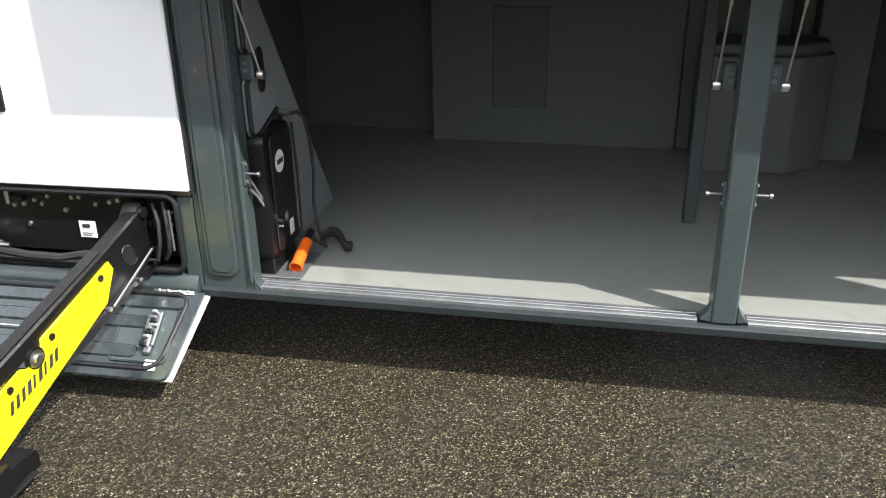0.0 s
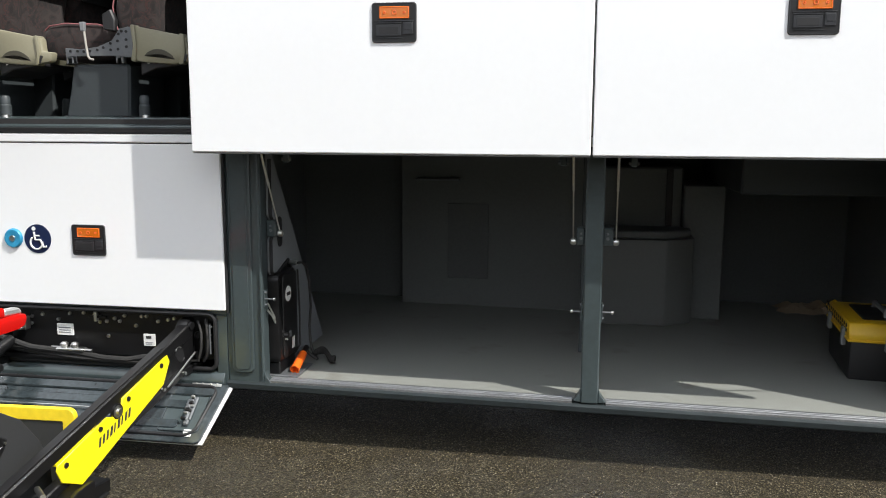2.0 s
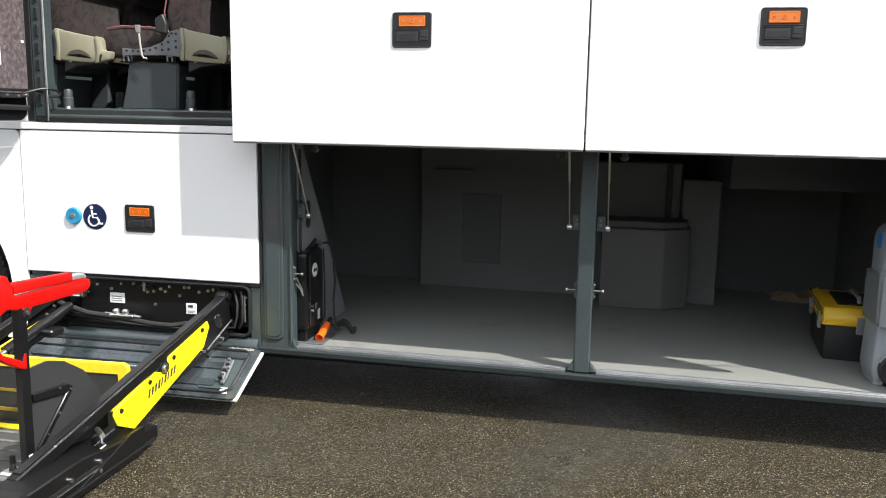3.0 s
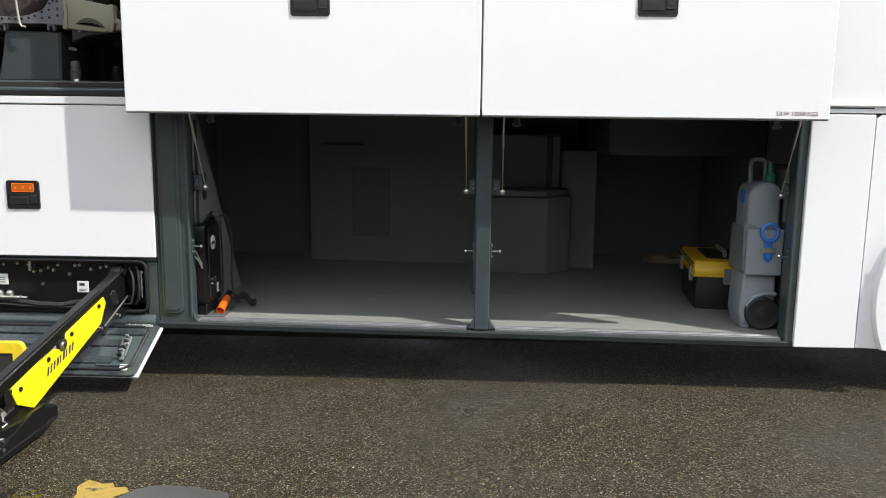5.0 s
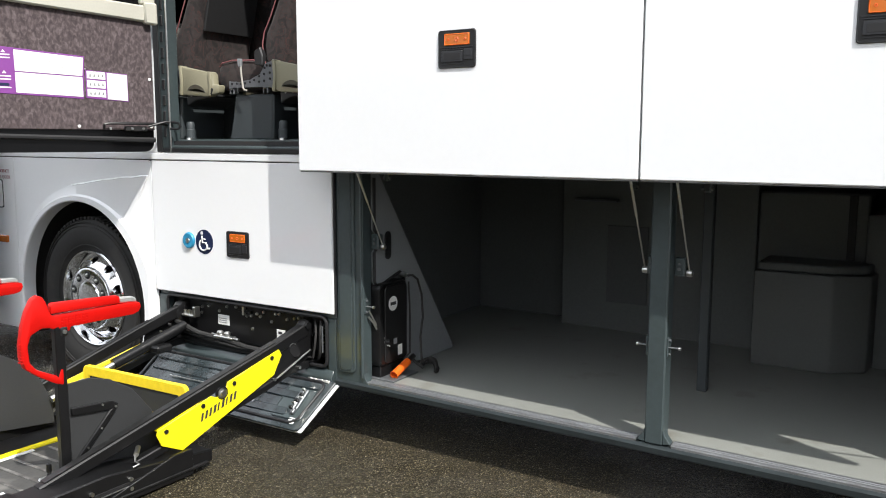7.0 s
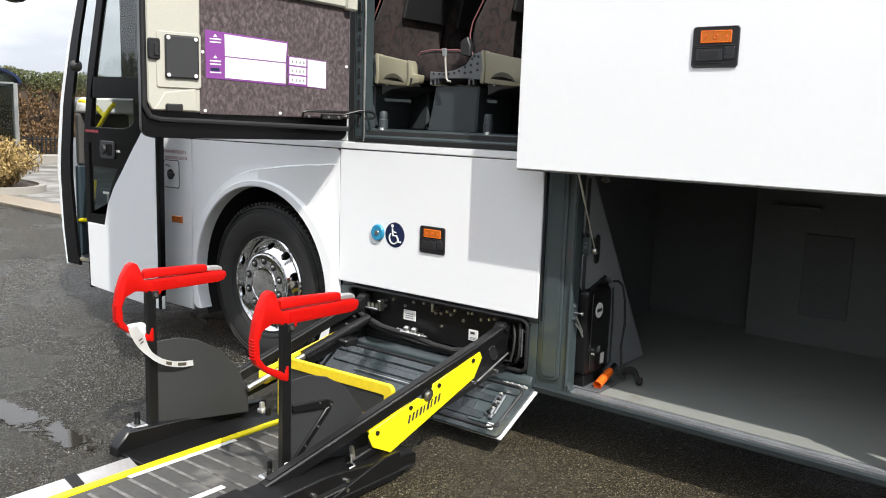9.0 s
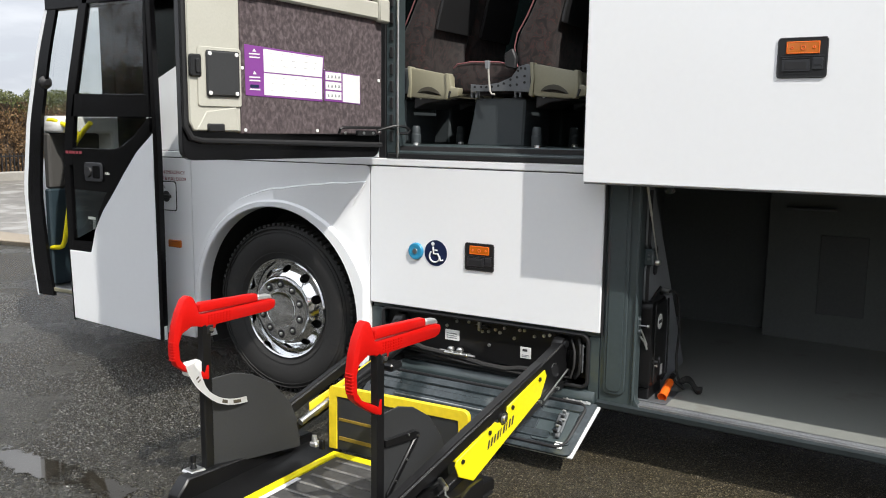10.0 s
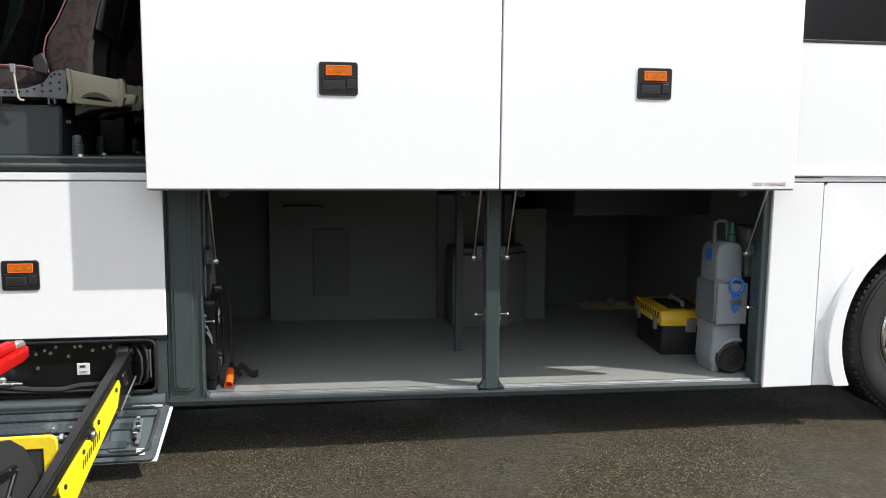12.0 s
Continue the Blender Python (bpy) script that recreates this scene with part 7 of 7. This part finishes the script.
    if tag:
        def tag_at(u):
            """Centre line and half width of the hanging tag, u from 0 at the grip to 1 at its loose end."""
            y = -1.318 + 0.05 * u + 0.235 * u * u
            z = 0.600 - 0.42 * u + 0.20 * u * u
            return Vector((x + 0.024 + 0.02 * math.sin(2.5 * u), y, z)), max(0.013, 0.046 - 0.085 * u)

        def tag_strip(u0, u1, lift_x, f0=-1.0, f1=1.0):
            bm, rows = bmesh.new(), []
            for k in range(13):
                u = u0 + (u1 - u0) * k / 12
                c, w = tag_at(u)
                d = (tag_at(u + 0.01)[0] - tag_at(u - 0.01)[0]).normalized()
                side = Vector((0.25, d.z, -d.y)).normalized()
                rows.append([bm.verts.new(c + side * w * f0 + Vector((lift_x, 0, 0))), bm.verts.new(c + side * w * f1 + Vector((lift_x, 0, 0)))])
            for a, b in zip(rows, rows[1:]):
                bm.faces.new((a[0], b[0], b[1], a[1]))
            bmesh.ops.solidify(bm, geom=bm.faces[:], thickness=0.0008)
            return bm
        tg = part("paper_tag", tag_strip(0.0, 1.0, 0.0), LABEL, hr, "white paper tag tied to the grip, blown by the wind")
        for u0, u1 in ((0.66, 0.74), (0.82, 0.92)):
            part("printed_patch", tag_strip(u0, u1, 0.0018, -0.6, 0.5), TAG_PRINT, tg)
        for u in (0.16, 0.20):
            part("lettering_bar", tag_strip(u, u + 0.018, 0.0018, -0.4, 0.3), TAG_PRINT, tg)
        part("tag_wrap", box(x - 0.022, x + 0.023, -1.345, -1.262, 0.545, 0.602, 0.010), LABEL, hr)
    return hr


near_rail = handrail(-0.379, 1)
far_rail = handrail(-1.250, -1, True)


def swing(ob, x, y, degrees, reach=1.0):
    """Turns one part of the lift about an upright line through x, y; reach is its length outwards from there."""
    p = Vector((x, y, 0)) - lift.location
    p.z = 0
    ob.matrix_basis = Matrix.Translation(p) @ Matrix.Rotation(radians(degrees), 4, "Z") @ Matrix.Scale(reach, 4, (0, 1, 0)) @ Matrix.Translation(-p)


# the arms and handrails stand slightly askew to the coach and point a little towards its front
swing(near_rail, -0.379, -0.84, -7.5, 0.87)
swing(far_rail, -1.250, -0.84, -5.0, 0.95)
for ob in far_rail.children:
    if ob.name.split(".")[0] in ("side_sheet", "sheet_brace", "sheet_rivet"):
        swing(ob, -1.250, -1.23, -8.5)
for ob in lift.children:
    if ob.name.split(".")[0] in ("upper_arm", "lower_arm", "side_guard", "pivot_boss", "pivot_socket", "far_ram", "far_ram_body", "arm_link", "retaining_clip"):
        swing(ob, -0.176 if ob.bound_box[0][0] > 0.2 else -1.10, -0.09, -7.5)


# ---- seats seen through the access doorway ----
def coach_seat(x0, y0, group="coach chairs"):
    """A forward-facing seat; x0 is the root of its backrest, y0 its window side."""
    st = thing("coach_chair", (x0, y0 + 0.22, 1.47), "dark maroon patterned coach seat with beige side trim", "chair", group)
    y1 = y0 + 0.44
    part("cushion", prism([(x0 - 0.47, 1.765), (x0 - 0.475, 1.86), (x0 - 0.45, 1.885), (x0 - 0.36, 1.898), (x0 - 0.20, 1.892), (x0 - 0.02, 1.850), (x0 - 0.02, 1.735), (x0 - 0.44, 1.738)], "y", y0 + 0.06, y1, 0.022, 3), CLOTH, st)
    part("cushion_piping", tube([(x0 - 0.465, y0 + 0.065, 1.868), (x0 - 0.44, y0 + 0.060, 1.886), (x0 - 0.36, y0 + 0.058, 1.896), (x0 - 0.20, y0 + 0.058, 1.890), (x0 - 0.12, y0 + 0.06, 1.872)], 0.0036, 6), PIPING, st)
    part("backrest", prism([(x0 - 0.070, 1.80), (x0 - 0.092, 1.90), (x0 - 0.098, 1.96), (x0 - 0.084, 2.02), (x0 - 0.035, 2.10), (x0 + 0.070, 2.32), (x0 + 0.135, 2.56), (x0 + 0.19, 2.58), (x0 + 0.225, 2.52), (x0 + 0.160, 2.25), (x0 + 0.092, 1.98), (x0 + 0.080, 1.78)], "y", y0 + 0.02, y1, 0.03, 3), CLOTH, st)
    part("back_piping", tube([(x0 - 0.080, y0 + 0.020, 1.86), (x0 - 0.093, y0 + 0.018, 1.90), (x0 - 0.099, y0 + 0.018, 1.96), (x0 - 0.085, y0 + 0.018, 2.02), (x0 - 0.036, y0 + 0.018, 2.10), (x0 + 0.069, y0 + 0.018, 2.32), (x0 + 0.134, y0 + 0.018, 2.55)], 0.0034, 6), PIPING, st)
    part("back_shell", prism([(x0 + 0.120, 2.07), (x0 + 0.162, 2.25), (x0 + 0.227, 2.52), (x0 + 0.241, 2.51), (x0 + 0.178, 2.24), (x0 + 0.134, 2.06)], "y", y0 + 0.05, y1 - 0.03, 0.004), SEAT_BLACK, st)
    br = part("side_bracket", prism([(x0 - 0.325, 1.742), (x0 - 0.325, 1.782), (x0 - 0.25, 1.776), (x0 - 0.17, 1.786), (x0 - 0.10, 1.812), (x0 - 0.062, 1.862), (x0 - 0.02, 1.872), (x0, 1.865), (x0, 1.738), (x0 - 0.10, 1.746), (x0 - 0.28, 1.746)], "y", y0 - 0.006, y0 + 0.004, 0.002), GREY_METAL, st, "grey drilled steel seat bracket")
    hole = None
    for hx, hz in ((-0.30, 1.768), (-0.265, 1.768), (-0.235, 1.766), (-0.205, 1.768), (-0.17, 1.772), (-0.14, 1.782), (-0.105, 1.772), (-0.105, 1.80), (-0.07, 1.775), (-0.07, 1.81), (-0.065, 1.84), (-0.03, 1.785), (-0.03, 1.815), (-0.028, 1.850), (-0.05, 1.852)):
        if hole is None:
            hole = part("bracket_hole", turned(lathe([(0.001, -0.003), (0.0062, -0.003), (0.0062, 0.0)], (0, y0 - 0.006, 0), seg=10), Matrix.Translation((x0 + hx, 0, hz))), SEAL, br)
            h0 = (hx, hz)
        else:
            o = new("bracket_hole", hole.data)
            o.parent = br
            o.location = (hx - h0[0], 0, hz - h0[1])
    tr = part("side_trim", prism([(x0 + 0.005, 1.742), (x0 + 0.012, 1.79), (x0 + 0.004, 1.868), (x0 + 0.02, 1.872), (x0 + 0.25, 1.828), (x0 + 0.258, 1.822), (x0 + 0.262, 1.768), (x0 + 0.31, 1.764), (x0 + 0.30, 1.722), (x0 + 0.20, 1.706), (x0 + 0.06, 1.716), (x0 - 0.005, 1.728)], "y", y0 - 0.022, y0 + 0.025, 0.008, 2), BEIGE, st, "beige moulded seat side trim")
    span = [k / 12 for k in range(13)]
    dip = [(x0 + 0.062 + 0.142 * u, 1.744 - 0.016 * u + 0.036 * math.sin(math.pi * u) ** 0.7) for u in span]
    dip += [(x0 + 0.062 + 0.142 * u, 1.743 - 0.016 * u + 0.014 * math.sin(math.pi * u)) for u in span[::-1]]
    # flat dark crescent painted for the shade in the trim's hand hole
    part("trim_recess", prism(dip, "y", y0 - 0.0235, y0 - 0.02, 0.001), TRIM_SHADE, tr)
    part("trim_rim", prism([(x0 + 0.000, 1.722), (x0 + 0.024, 1.716), (x0 + 0.030, 1.79), (x0 + 0.024, 1.876), (x0 + 0.002, 1.878), (x0 + 0.012, 1.79)], "y", y0 - 0.030, y0 + 0.020, 0.006, 2), BEIGE, tr)
    part("trim_rim", prism([(x0 + 0.222, 1.704), (x0 + 0.246, 1.708), (x0 + 0.256, 1.76), (x0 + 0.252, 1.834), (x0 + 0.228, 1.838), (x0 + 0.236, 1.76)], "y", y0 - 0.030, y0 + 0.020, 0.006, 2), BEIGE, tr)
    part("trim_hook", prism([(x0 + 0.235, 1.722), (x0 + 0.24, 1.752), (x0 + 0.265, 1.748), (x0 + 0.252, 1.715)], "y", y0 - 0.027, y0 - 0.018, 0.002), SEAT_BLACK, tr)
    part("recline_lever", tube([(x0 - 0.222, y0 - 0.02, 1.880), (x0 - 0.214, y0 - 0.022, 1.80), (x0 - 0.208, y0 - 0.02, 1.745), (x0 - 0.198, y0 - 0.02, 1.732), (x0 - 0.182, y0 - 0.02, 1.730)], 0.005, 8), LEVER, st, "pale recline lever")
    part("lever_head", prism([(x0 - 0.238, 1.892), (x0 - 0.212, 1.892), (x0 - 0.214, 1.852), (x0 - 0.232, 1.852)], "y", y0 - 0.030, y0 - 0.012, 0.003), PANEL_GREY, st)
    part("belt_anchor", prism([(x0 - 0.14, 1.86), (x0 - 0.145, 1.925), (x0 - 0.10, 1.95), (x0 - 0.08, 1.90), (x0 - 0.085, 1.85)], "y", y0 - 0.004, y0 + 0.03, 0.006), SEAT_BLACK, st, "black seat belt anchor")
    for hx in (-0.31, -0.07):
        part("bracket_foot", prism([(x0 + hx - 0.018, 1.715), (x0 + hx - 0.018, 1.748), (x0 + hx + 0.018, 1.748), (x0 + hx + 0.018, 1.715), (x0 + hx + 0.008, 1.715), (x0 + hx + 0.008, 1.738), (x0 + hx - 0.008, 1.738), (x0 + hx - 0.008, 1.715)], "y", y0, y0 + 0.03, 0.002), GREY_METAL, st)
    part("pedestal", prism([(x0 - 0.31, 1.712), (x0 - 0.33, 1.60), (x0 - 0.36, 1.475), (x0 - 0.045, 1.475), (x0 - 0.035, 1.712)], "y", y0 + 0.02, y0 + 0.34, 0.01), CABIN_GREY, st, "blue-grey boxed seat pedestal")
    part("under_tray", prism([(x0 + 0.03, 1.725), (x0 + 0.23, 1.720), (x0 + 0.23, 1.705), (x0 + 0.10, 1.690), (x0 + 0.03, 1.660)], "y", y0, y0 + 0.3, 0.005), SEAT_BLACK, st)
    for k in range(4):
        part("tray_bolt", rod((x0 + 0.07 + 0.05 * k, y0 - 0.004, 1.716), (x0 + 0.07 + 0.05 * k, y0 + 0.002, 1.716), 0.006, 8), STEEL, st)
    part("floor_anchor", lathe([(0.026, 0.0), (0.026, 0.055), (0.022, 0.06), (0.022, 0.09), (0.016, 0.10), (0.004, 0.10)], (x0 + 0.03, y0 + 0.02, 1.475), "z", 14), CABIN_GREY, st)
    part("anchor_cap", lathe([(0.018, 0.0), (0.016, 0.012), (0.004, 0.014)], (x0 + 0.05, y0 - 0.01, 1.475), "z", 12), STEEL, st)
    return st


seat = coach_seat(-0.418, 0.075)
for dx, dy in ((-0.69, 0.0), (-0.69, 0.47), (0.0, 0.47), (0.0, 1.42), (-0.69, 1.42), (-0.69, 1.88), (0.0, 1.88)):
    copy_thing(seat, Matrix.Translation(seat.location + Vector((dx, dy, 0))))


# ---- things in the luggage bays ----
def hydraulic_pack():
    hp = thing("hydraulic_pack", (0.18, 0.20, 0.314), "black lift pump box with round white sticker, against the gusset", "pump box")
    b = part("pump_case", prism(rounded(0.085, 0.318, 0.372, 0.785, 0.03), "x", 0.132, 0.220, 0.012, 2), BLACK_STEEL, hp)
    part("case_face", prism(rounded(0.120, 0.308, 0.385, 0.772, 0.025), "x", 0.220, 0.226, 0.004), BLACK, b)
    st = part("sticker", lathe([(0.002, 0.002), (0.036, 0.002), (0.036, 0.0)], (0.2265, 0.185, 0.680), "x", 28), LABEL, b, "round white maker's sticker")
    part("sticker_mark", box(0.2286, 0.2295, 0.162, 0.208, 0.672, 0.688), INK, st)
    part("label", box(0.226, 0.2275, 0.226, 0.262, 0.41, 0.462), LABEL, b)
    part("label", box(0.226, 0.2275, 0.190, 0.218, 0.472, 0.500), PANEL_GREY, b)
    part("knob", lathe([(0.003, 0.02), (0.012, 0.018), (0.014, 0.0)], (0.226, 0.135, 0.495), "x", 12), BLACK_STEEL, b)
    part("edge_tube", tube([(0.226, 0.322, 0.77), (0.230, 0.328, 0.60), (0.230, 0.328, 0.40), (0.218, 0.29, 0.372)], 0.005, 6), BLACK, b)
    part("base_foot", box(0.15, 0.30, 0.085, 0.30, 0.3125, 0.320, 0.002), GREY_METAL, hp, "grey mounting plate")
    part("case_stand", box(0.145, 0.212, 0.10, 0.30, 0.319, 0.376, 0.004), BLACK_STEEL, hp)


def hand_control():
    hc = thing("hand_control", (0.29, 0.20, 0.314), "orange pendant control with coiled black lead on the floor", "hand control")
    a, b = Vector((0.272, 0.250, 0.380)), Vector((0.270, 0.130, 0.336))
    d = (b - a).normalized()
    bm = lathe([(0.017, 0.0), (0.0195, 0.01), (0.0205, 0.118), (0.0225, 0.130), (0.019, 0.130), (0.017, 0.09), (0.004, 0.08)], (0, 0, 0), "z", 24)
    turned(bm, Matrix.Translation(a) @ d.to_track_quat("Z", "Y").to_matrix().to_4x4())
    part("orange_sleeve", bm, ORANGE, hc, "orange plastic sleeve")
    part("neck", rod(a + d * 0.004, a - d * 0.05, 0.014, 10), BLACK, hc)
    # lead: up to the stud, with a coiled tail
    part("lead", tube([(0.232, 0.297, 0.804), (0.248, 0.325, 0.803), (0.258, 0.355, 0.780), (0.262, 0.385, 0.70), (0.264, 0.395, 0.58), (0.262, 0.375, 0.48), (0.266, 0.375, 0.40), (0.290, 0.35, 0.345)], 0.006, 8), RUBBER, hc)
    heap = []
    for k in range(170):
        t = k / 169.0
        c = Vector((0.29, 0.35, 0.352)).lerp(Vector((0.405, 0.36, 0.334)), t) + Vector((0, 0.045 * math.sin(t * 4.5), 0.012 * math.sin(t * 7)))
        heap.append(c + Vector((0.0, math.cos(k * 0.80), math.sin(k * 0.80))) * 0.015)
    part("coiled_lead", tube(heap, 0.0042, 5), RUBBER, hc, "coiled black lead")
    part("lead", tube([(0.290, 0.35, 0.345), (0.315, 0.315, 0.338), (0.285, 0.29, 0.37), (0.275, 0.275, 0.392)], 0.008, 8), RUBBER, hc)


def grey_box():
    gb = thing("storage_bin", (1.93, 1.62, 0.29), "large plain grey box with an angled corner and dark lid", "box")
    pts = [(1.66, 1.46), (2.045, 1.46), (2.21, 1.57), (2.23, 1.78), (1.66, 1.78)]
    part("bin_body", prism(pts, "z", 0.2935, 0.800, 0.012, 2), BIN_GREY, gb)
    part("bin_lid", prism([(1.67, 1.495), (2.035, 1.495), (2.19, 1.60), (2.21, 1.78), (1.67, 1.78)], "z", 0.800, 0.845, 0.008), LINING_DARK, gb)


def tool_box():
    tb = thing("tool_box", (2.995, 0.83, 0.279), "black tool box with a bright yellow ribbed lid and clasps", "tool box")
    m = Matrix.Translation((2.995, 0.83, 0.281)) @ Matrix.Rotation(radians(-6), 4, "Z")
    X, Y = 0.185, 0.265

    def put(bm):
        return turned(bm, m)
    part("case", put(prism([(-Y + 0.02, 0.0), (Y - 0.02, 0.0), (Y, 0.20), (-Y, 0.20)], "x", -X + 0.012, X - 0.012, 0.012, 2)), TOOL_BLACK, tb)
    lid = part("lid", put(prism([(-Y - 0.008, 0.195), (Y + 0.008, 0.195), (Y + 0.008, 0.225), (Y - 0.02, 0.275), (-Y + 0.02, 0.275), (-Y - 0.008, 0.225)], "x", -X, X, 0.010, 2)), TOOL_YELLOW, tb, "yellow tool box lid")
    part("lid_well", put(box(-0.11, 0.11, -0.17, 0.17, 0.262, 0.280, 0.006)), TOOL_BLACK, lid)
    for k in range(12):
        y = -Y + 0.03 + 0.048 * k
        part("lid_rib", put(turned(box(-0.026, 0.026, -0.011, 0.011, -0.006, 0.012, 0.003), Matrix.Translation((-X + 0.022, y, 0.250)) @ Matrix.Rotation(radians(-32), 4, "Y"))), TOOL_YELLOW, lid)
        part("lid_slot", put(box(-X - 0.003, -X + 0.03, y + 0.014, y + 0.034, 0.222, 0.262, 0.002)), TOOL_BLACK, lid)
    part("handle", put(tube([(0.0, -0.12, 0.275), (0.0, -0.11, 0.305), (0.0, 0.11, 0.305), (0.0, 0.12, 0.275)], 0.013, 8)), PANEL_GREY, tb, "grey carrying handle")
    for y in (-0.17, 0.17):
        part("clasp", put(box(-X - 0.014, -X + 0.006, y - 0.022, y + 0.022, 0.15, 0.235, 0.004)), PANEL_GREY, tb, "grey clasp")
    part("clasp", put(box(-0.03, 0.03, -Y - 0.020, -Y + 0.004, 0.15, 0.235, 0.004)), PANEL_GREY, tb, "grey clasp")
    part("side_rail", put(box(-X - 0.004, X + 0.004, -Y - 0.012, Y + 0.012, 0.188, 0.200, 0.003)), TOOL_YELLOW, tb)


def cloth_heap():
    """A low rumpled cloth with uneven folds."""
    cl = thing("cloth", (3.02, 2.10, 0.285), "crumpled pale brown cloth on the bay floor", "cloth")
    bm = bmesh.new()
    rows = []
    for i in range(17):
        row = []
        for j in range(11):
            u, v = i / 8 - 1, j / 5 - 1
            edge = max(0.0, 1 - u * u) ** 0.5 * max(0.0, 1 - v * v) ** 0.5
            fold = 0.5 + 0.5 * noise.noise(Vector((u * 2.3, v * 2.9, 4.0))) + 0.28 * noise.noise(Vector((u * 6, v * 6, 1.0)))
            row.append(bm.verts.new((3.02 + 0.20 * u + 0.02 * math.sin(5 * v), 2.10 + 0.12 * v + 0.015 * math.sin(7 * u), 0.287 + 0.085 * edge * max(0.1, fold))))
        rows.append(row)
    for a, b in zip(rows, rows[1:]):
        for j in range(10):
            bm.faces.new((a[j], b[j], b[j + 1], a[j + 1]))
    bmesh.ops.recalc_face_normals(bm, faces=bm.faces[:])
    part("rumpled_cloth", bm, CLOTH_BROWN, cl)


def water_jug():
    x0, x1, y0, y1 = 2.922, 3.085, 0.192, 0.395
    wj = thing("water_container", (2.993, 0.300, 0.280), "tall grey wheeled plastic container with a strapped sleeve and blue clip", "container")
    part("lower_tank", prism([(x0 + 0.005, 0.300), (x0 - 0.01, 0.36), (x0, 0.58), (x1, 0.58), (x1 + 0.004, 0.40), (x1 - 0.02, 0.30), (x0 + 0.10, 0.30), (x0 + 0.09, 0.33), (x0 + 0.05, 0.33), (x0 + 0.045, 0.30)], "y", y0, y1, 0.016, 3), JUG_GREY, wj)
    part("foot", box(x0 + 0.004, x0 + 0.05, y0 + 0.01, y1 - 0.01, 0.2815, 0.315, 0.006), JUG_GREY, wj)
    part("foot", box(x0 + 0.095, x0 + 0.15, y0 + 0.01, y1 - 0.01, 0.2815, 0.315, 0.006), JUG_GREY, wj)
    for y, s in ((y0 - 0.012, -1), (y1 + 0.012, 1)):
        w = part("wheel", lathe([(0.004, -0.022), (0.030, -0.022), (0.034, -0.016), (0.060, -0.014), (0.078, -0.020), (0.086, -0.010), (0.086, 0.014), (0.06, 0.018), (0.004, 0.018)], (x1 - 0.062, y, 0.3685), "y", 32), TOOL_BLACK, wj, "black plastic wheel")
        part("wheel_cap", lathe([(0.003, -0.010), (0.018, -0.008), (0.022, 0.0)], (x1 - 0.062, y - 0.022, 0.3685), "y", 16), SEAT_BLACK, w)
    part("wheel_arch", tube([(x1 - 0.14, y0 - 0.004, 0.40), (x1 - 0.11, y0 - 0.006, 0.45), (x1 - 0.05, y0 - 0.006, 0.475), (x1 + 0.002, y0 - 0.004, 0.468)], 0.012, 8), JUG_GREY, wj)
    part("upper_tank", prism([(x0, 0.575), (x0, 0.98), (x0 + 0.012, 1.02), (x0 + 0.05, 1.045), (x1 - 0.04, 1.045), (x1 - 0.005, 1.02), (x1, 0.98), (x1, 0.575)], "y", y0 + 0.004, y1 - 0.004, 0.02, 3), JUG_GREY, wj)
    part("handle", tube([(x0 + 0.034, 0.30, 1.030), (x0 + 0.032, 0.30, 1.125), (x0 + 0.036, 0.30, 1.150), (x0 + 0.050, 0.30, 1.160), (x0 + 0.092, 0.30, 1.158), (x0 + 0.104, 0.30, 1.146), (x0 + 0.108, 0.30, 1.11), (x0 + 0.108, 0.30, 1.030)], 0.012, 10), JUG_CARD, wj)
    cap = part("bottle_neck", lathe([(0.026, 0.0), (0.026, 0.04), (0.018, 0.05), (0.016, 0.09), (0.012, 0.11), (0.004, 0.112)], (x0 + 0.125, 0.275, 1.040), "z", 18), GREEN, wj, "green spout and cap")
    part("sleeve_flap", prism([(x0 - 0.018, 0.60), (x0 - 0.022, 0.845), (x0 + 0.04, 0.825), (x0 + 0.045, 0.575)], "y", y0 - 0.020, y0 - 0.010, 0.003), JUG_CARD, wj)
    part("sleeve_band", box(x0 - 0.014, x1 + 0.008, y0 - 0.010, y1 + 0.008, 0.575, 0.815, 0.008), JUG_CARD, wj, "grey strapped sleeve")
    part("front_plate", box(x0 - 0.006, x1 + 0.012, y0 - 0.034, y0 - 0.022, 0.572, 0.812, 0.005), JUG_GREY, wj, "paler front plate")
    clip = part("clip_ring", tube([(x0 + 0.100 + 0.040 * math.cos(t), y0 - 0.044, 0.798 + 0.044 * math.sin(t)) for t in [2 * math.pi * k / 20 for k in range(21)]], 0.009, 8, False), BLUE, wj, "blue plastic clip")
    part("clip_strap", box(x0 + 0.080, x0 + 0.120, y0 - 0.042, y0 - 0.030, 0.655, 0.765, 0.005), BLUE, clip)
    part("clip_buckle", box(x0 + 0.065, x0 + 0.135, y0 - 0.048, y0 - 0.038, 0.690, 0.718, 0.003), STEEL, clip)
    part("clip_tail", prism([(x0 + 0.082, 0.66), (x0 + 0.118, 0.66), (x0 + 0.102, 0.635)], "y", y0 - 0.038, y0 - 0.030, 0.002), BLUE, clip)
    part("badge", lathe([(0.002, -0.006), (0.036, -0.006), (0.038, 0.0)], (x0 + 0.004, y0 + 0.10, 0.965), "x", 20), BLUE, wj, "blue badge")
    wj.scale.z = 0.97


hydraulic_pack()
hand_control()
grey_box()
tool_box()
cloth_heap()
water_jug()
part("service_box", box(3.10, 3.25, 0.20, 0.50, 0.82, 1.10, 0.012), LINING_DARK, coach, "dark fitting on the bay end wall")
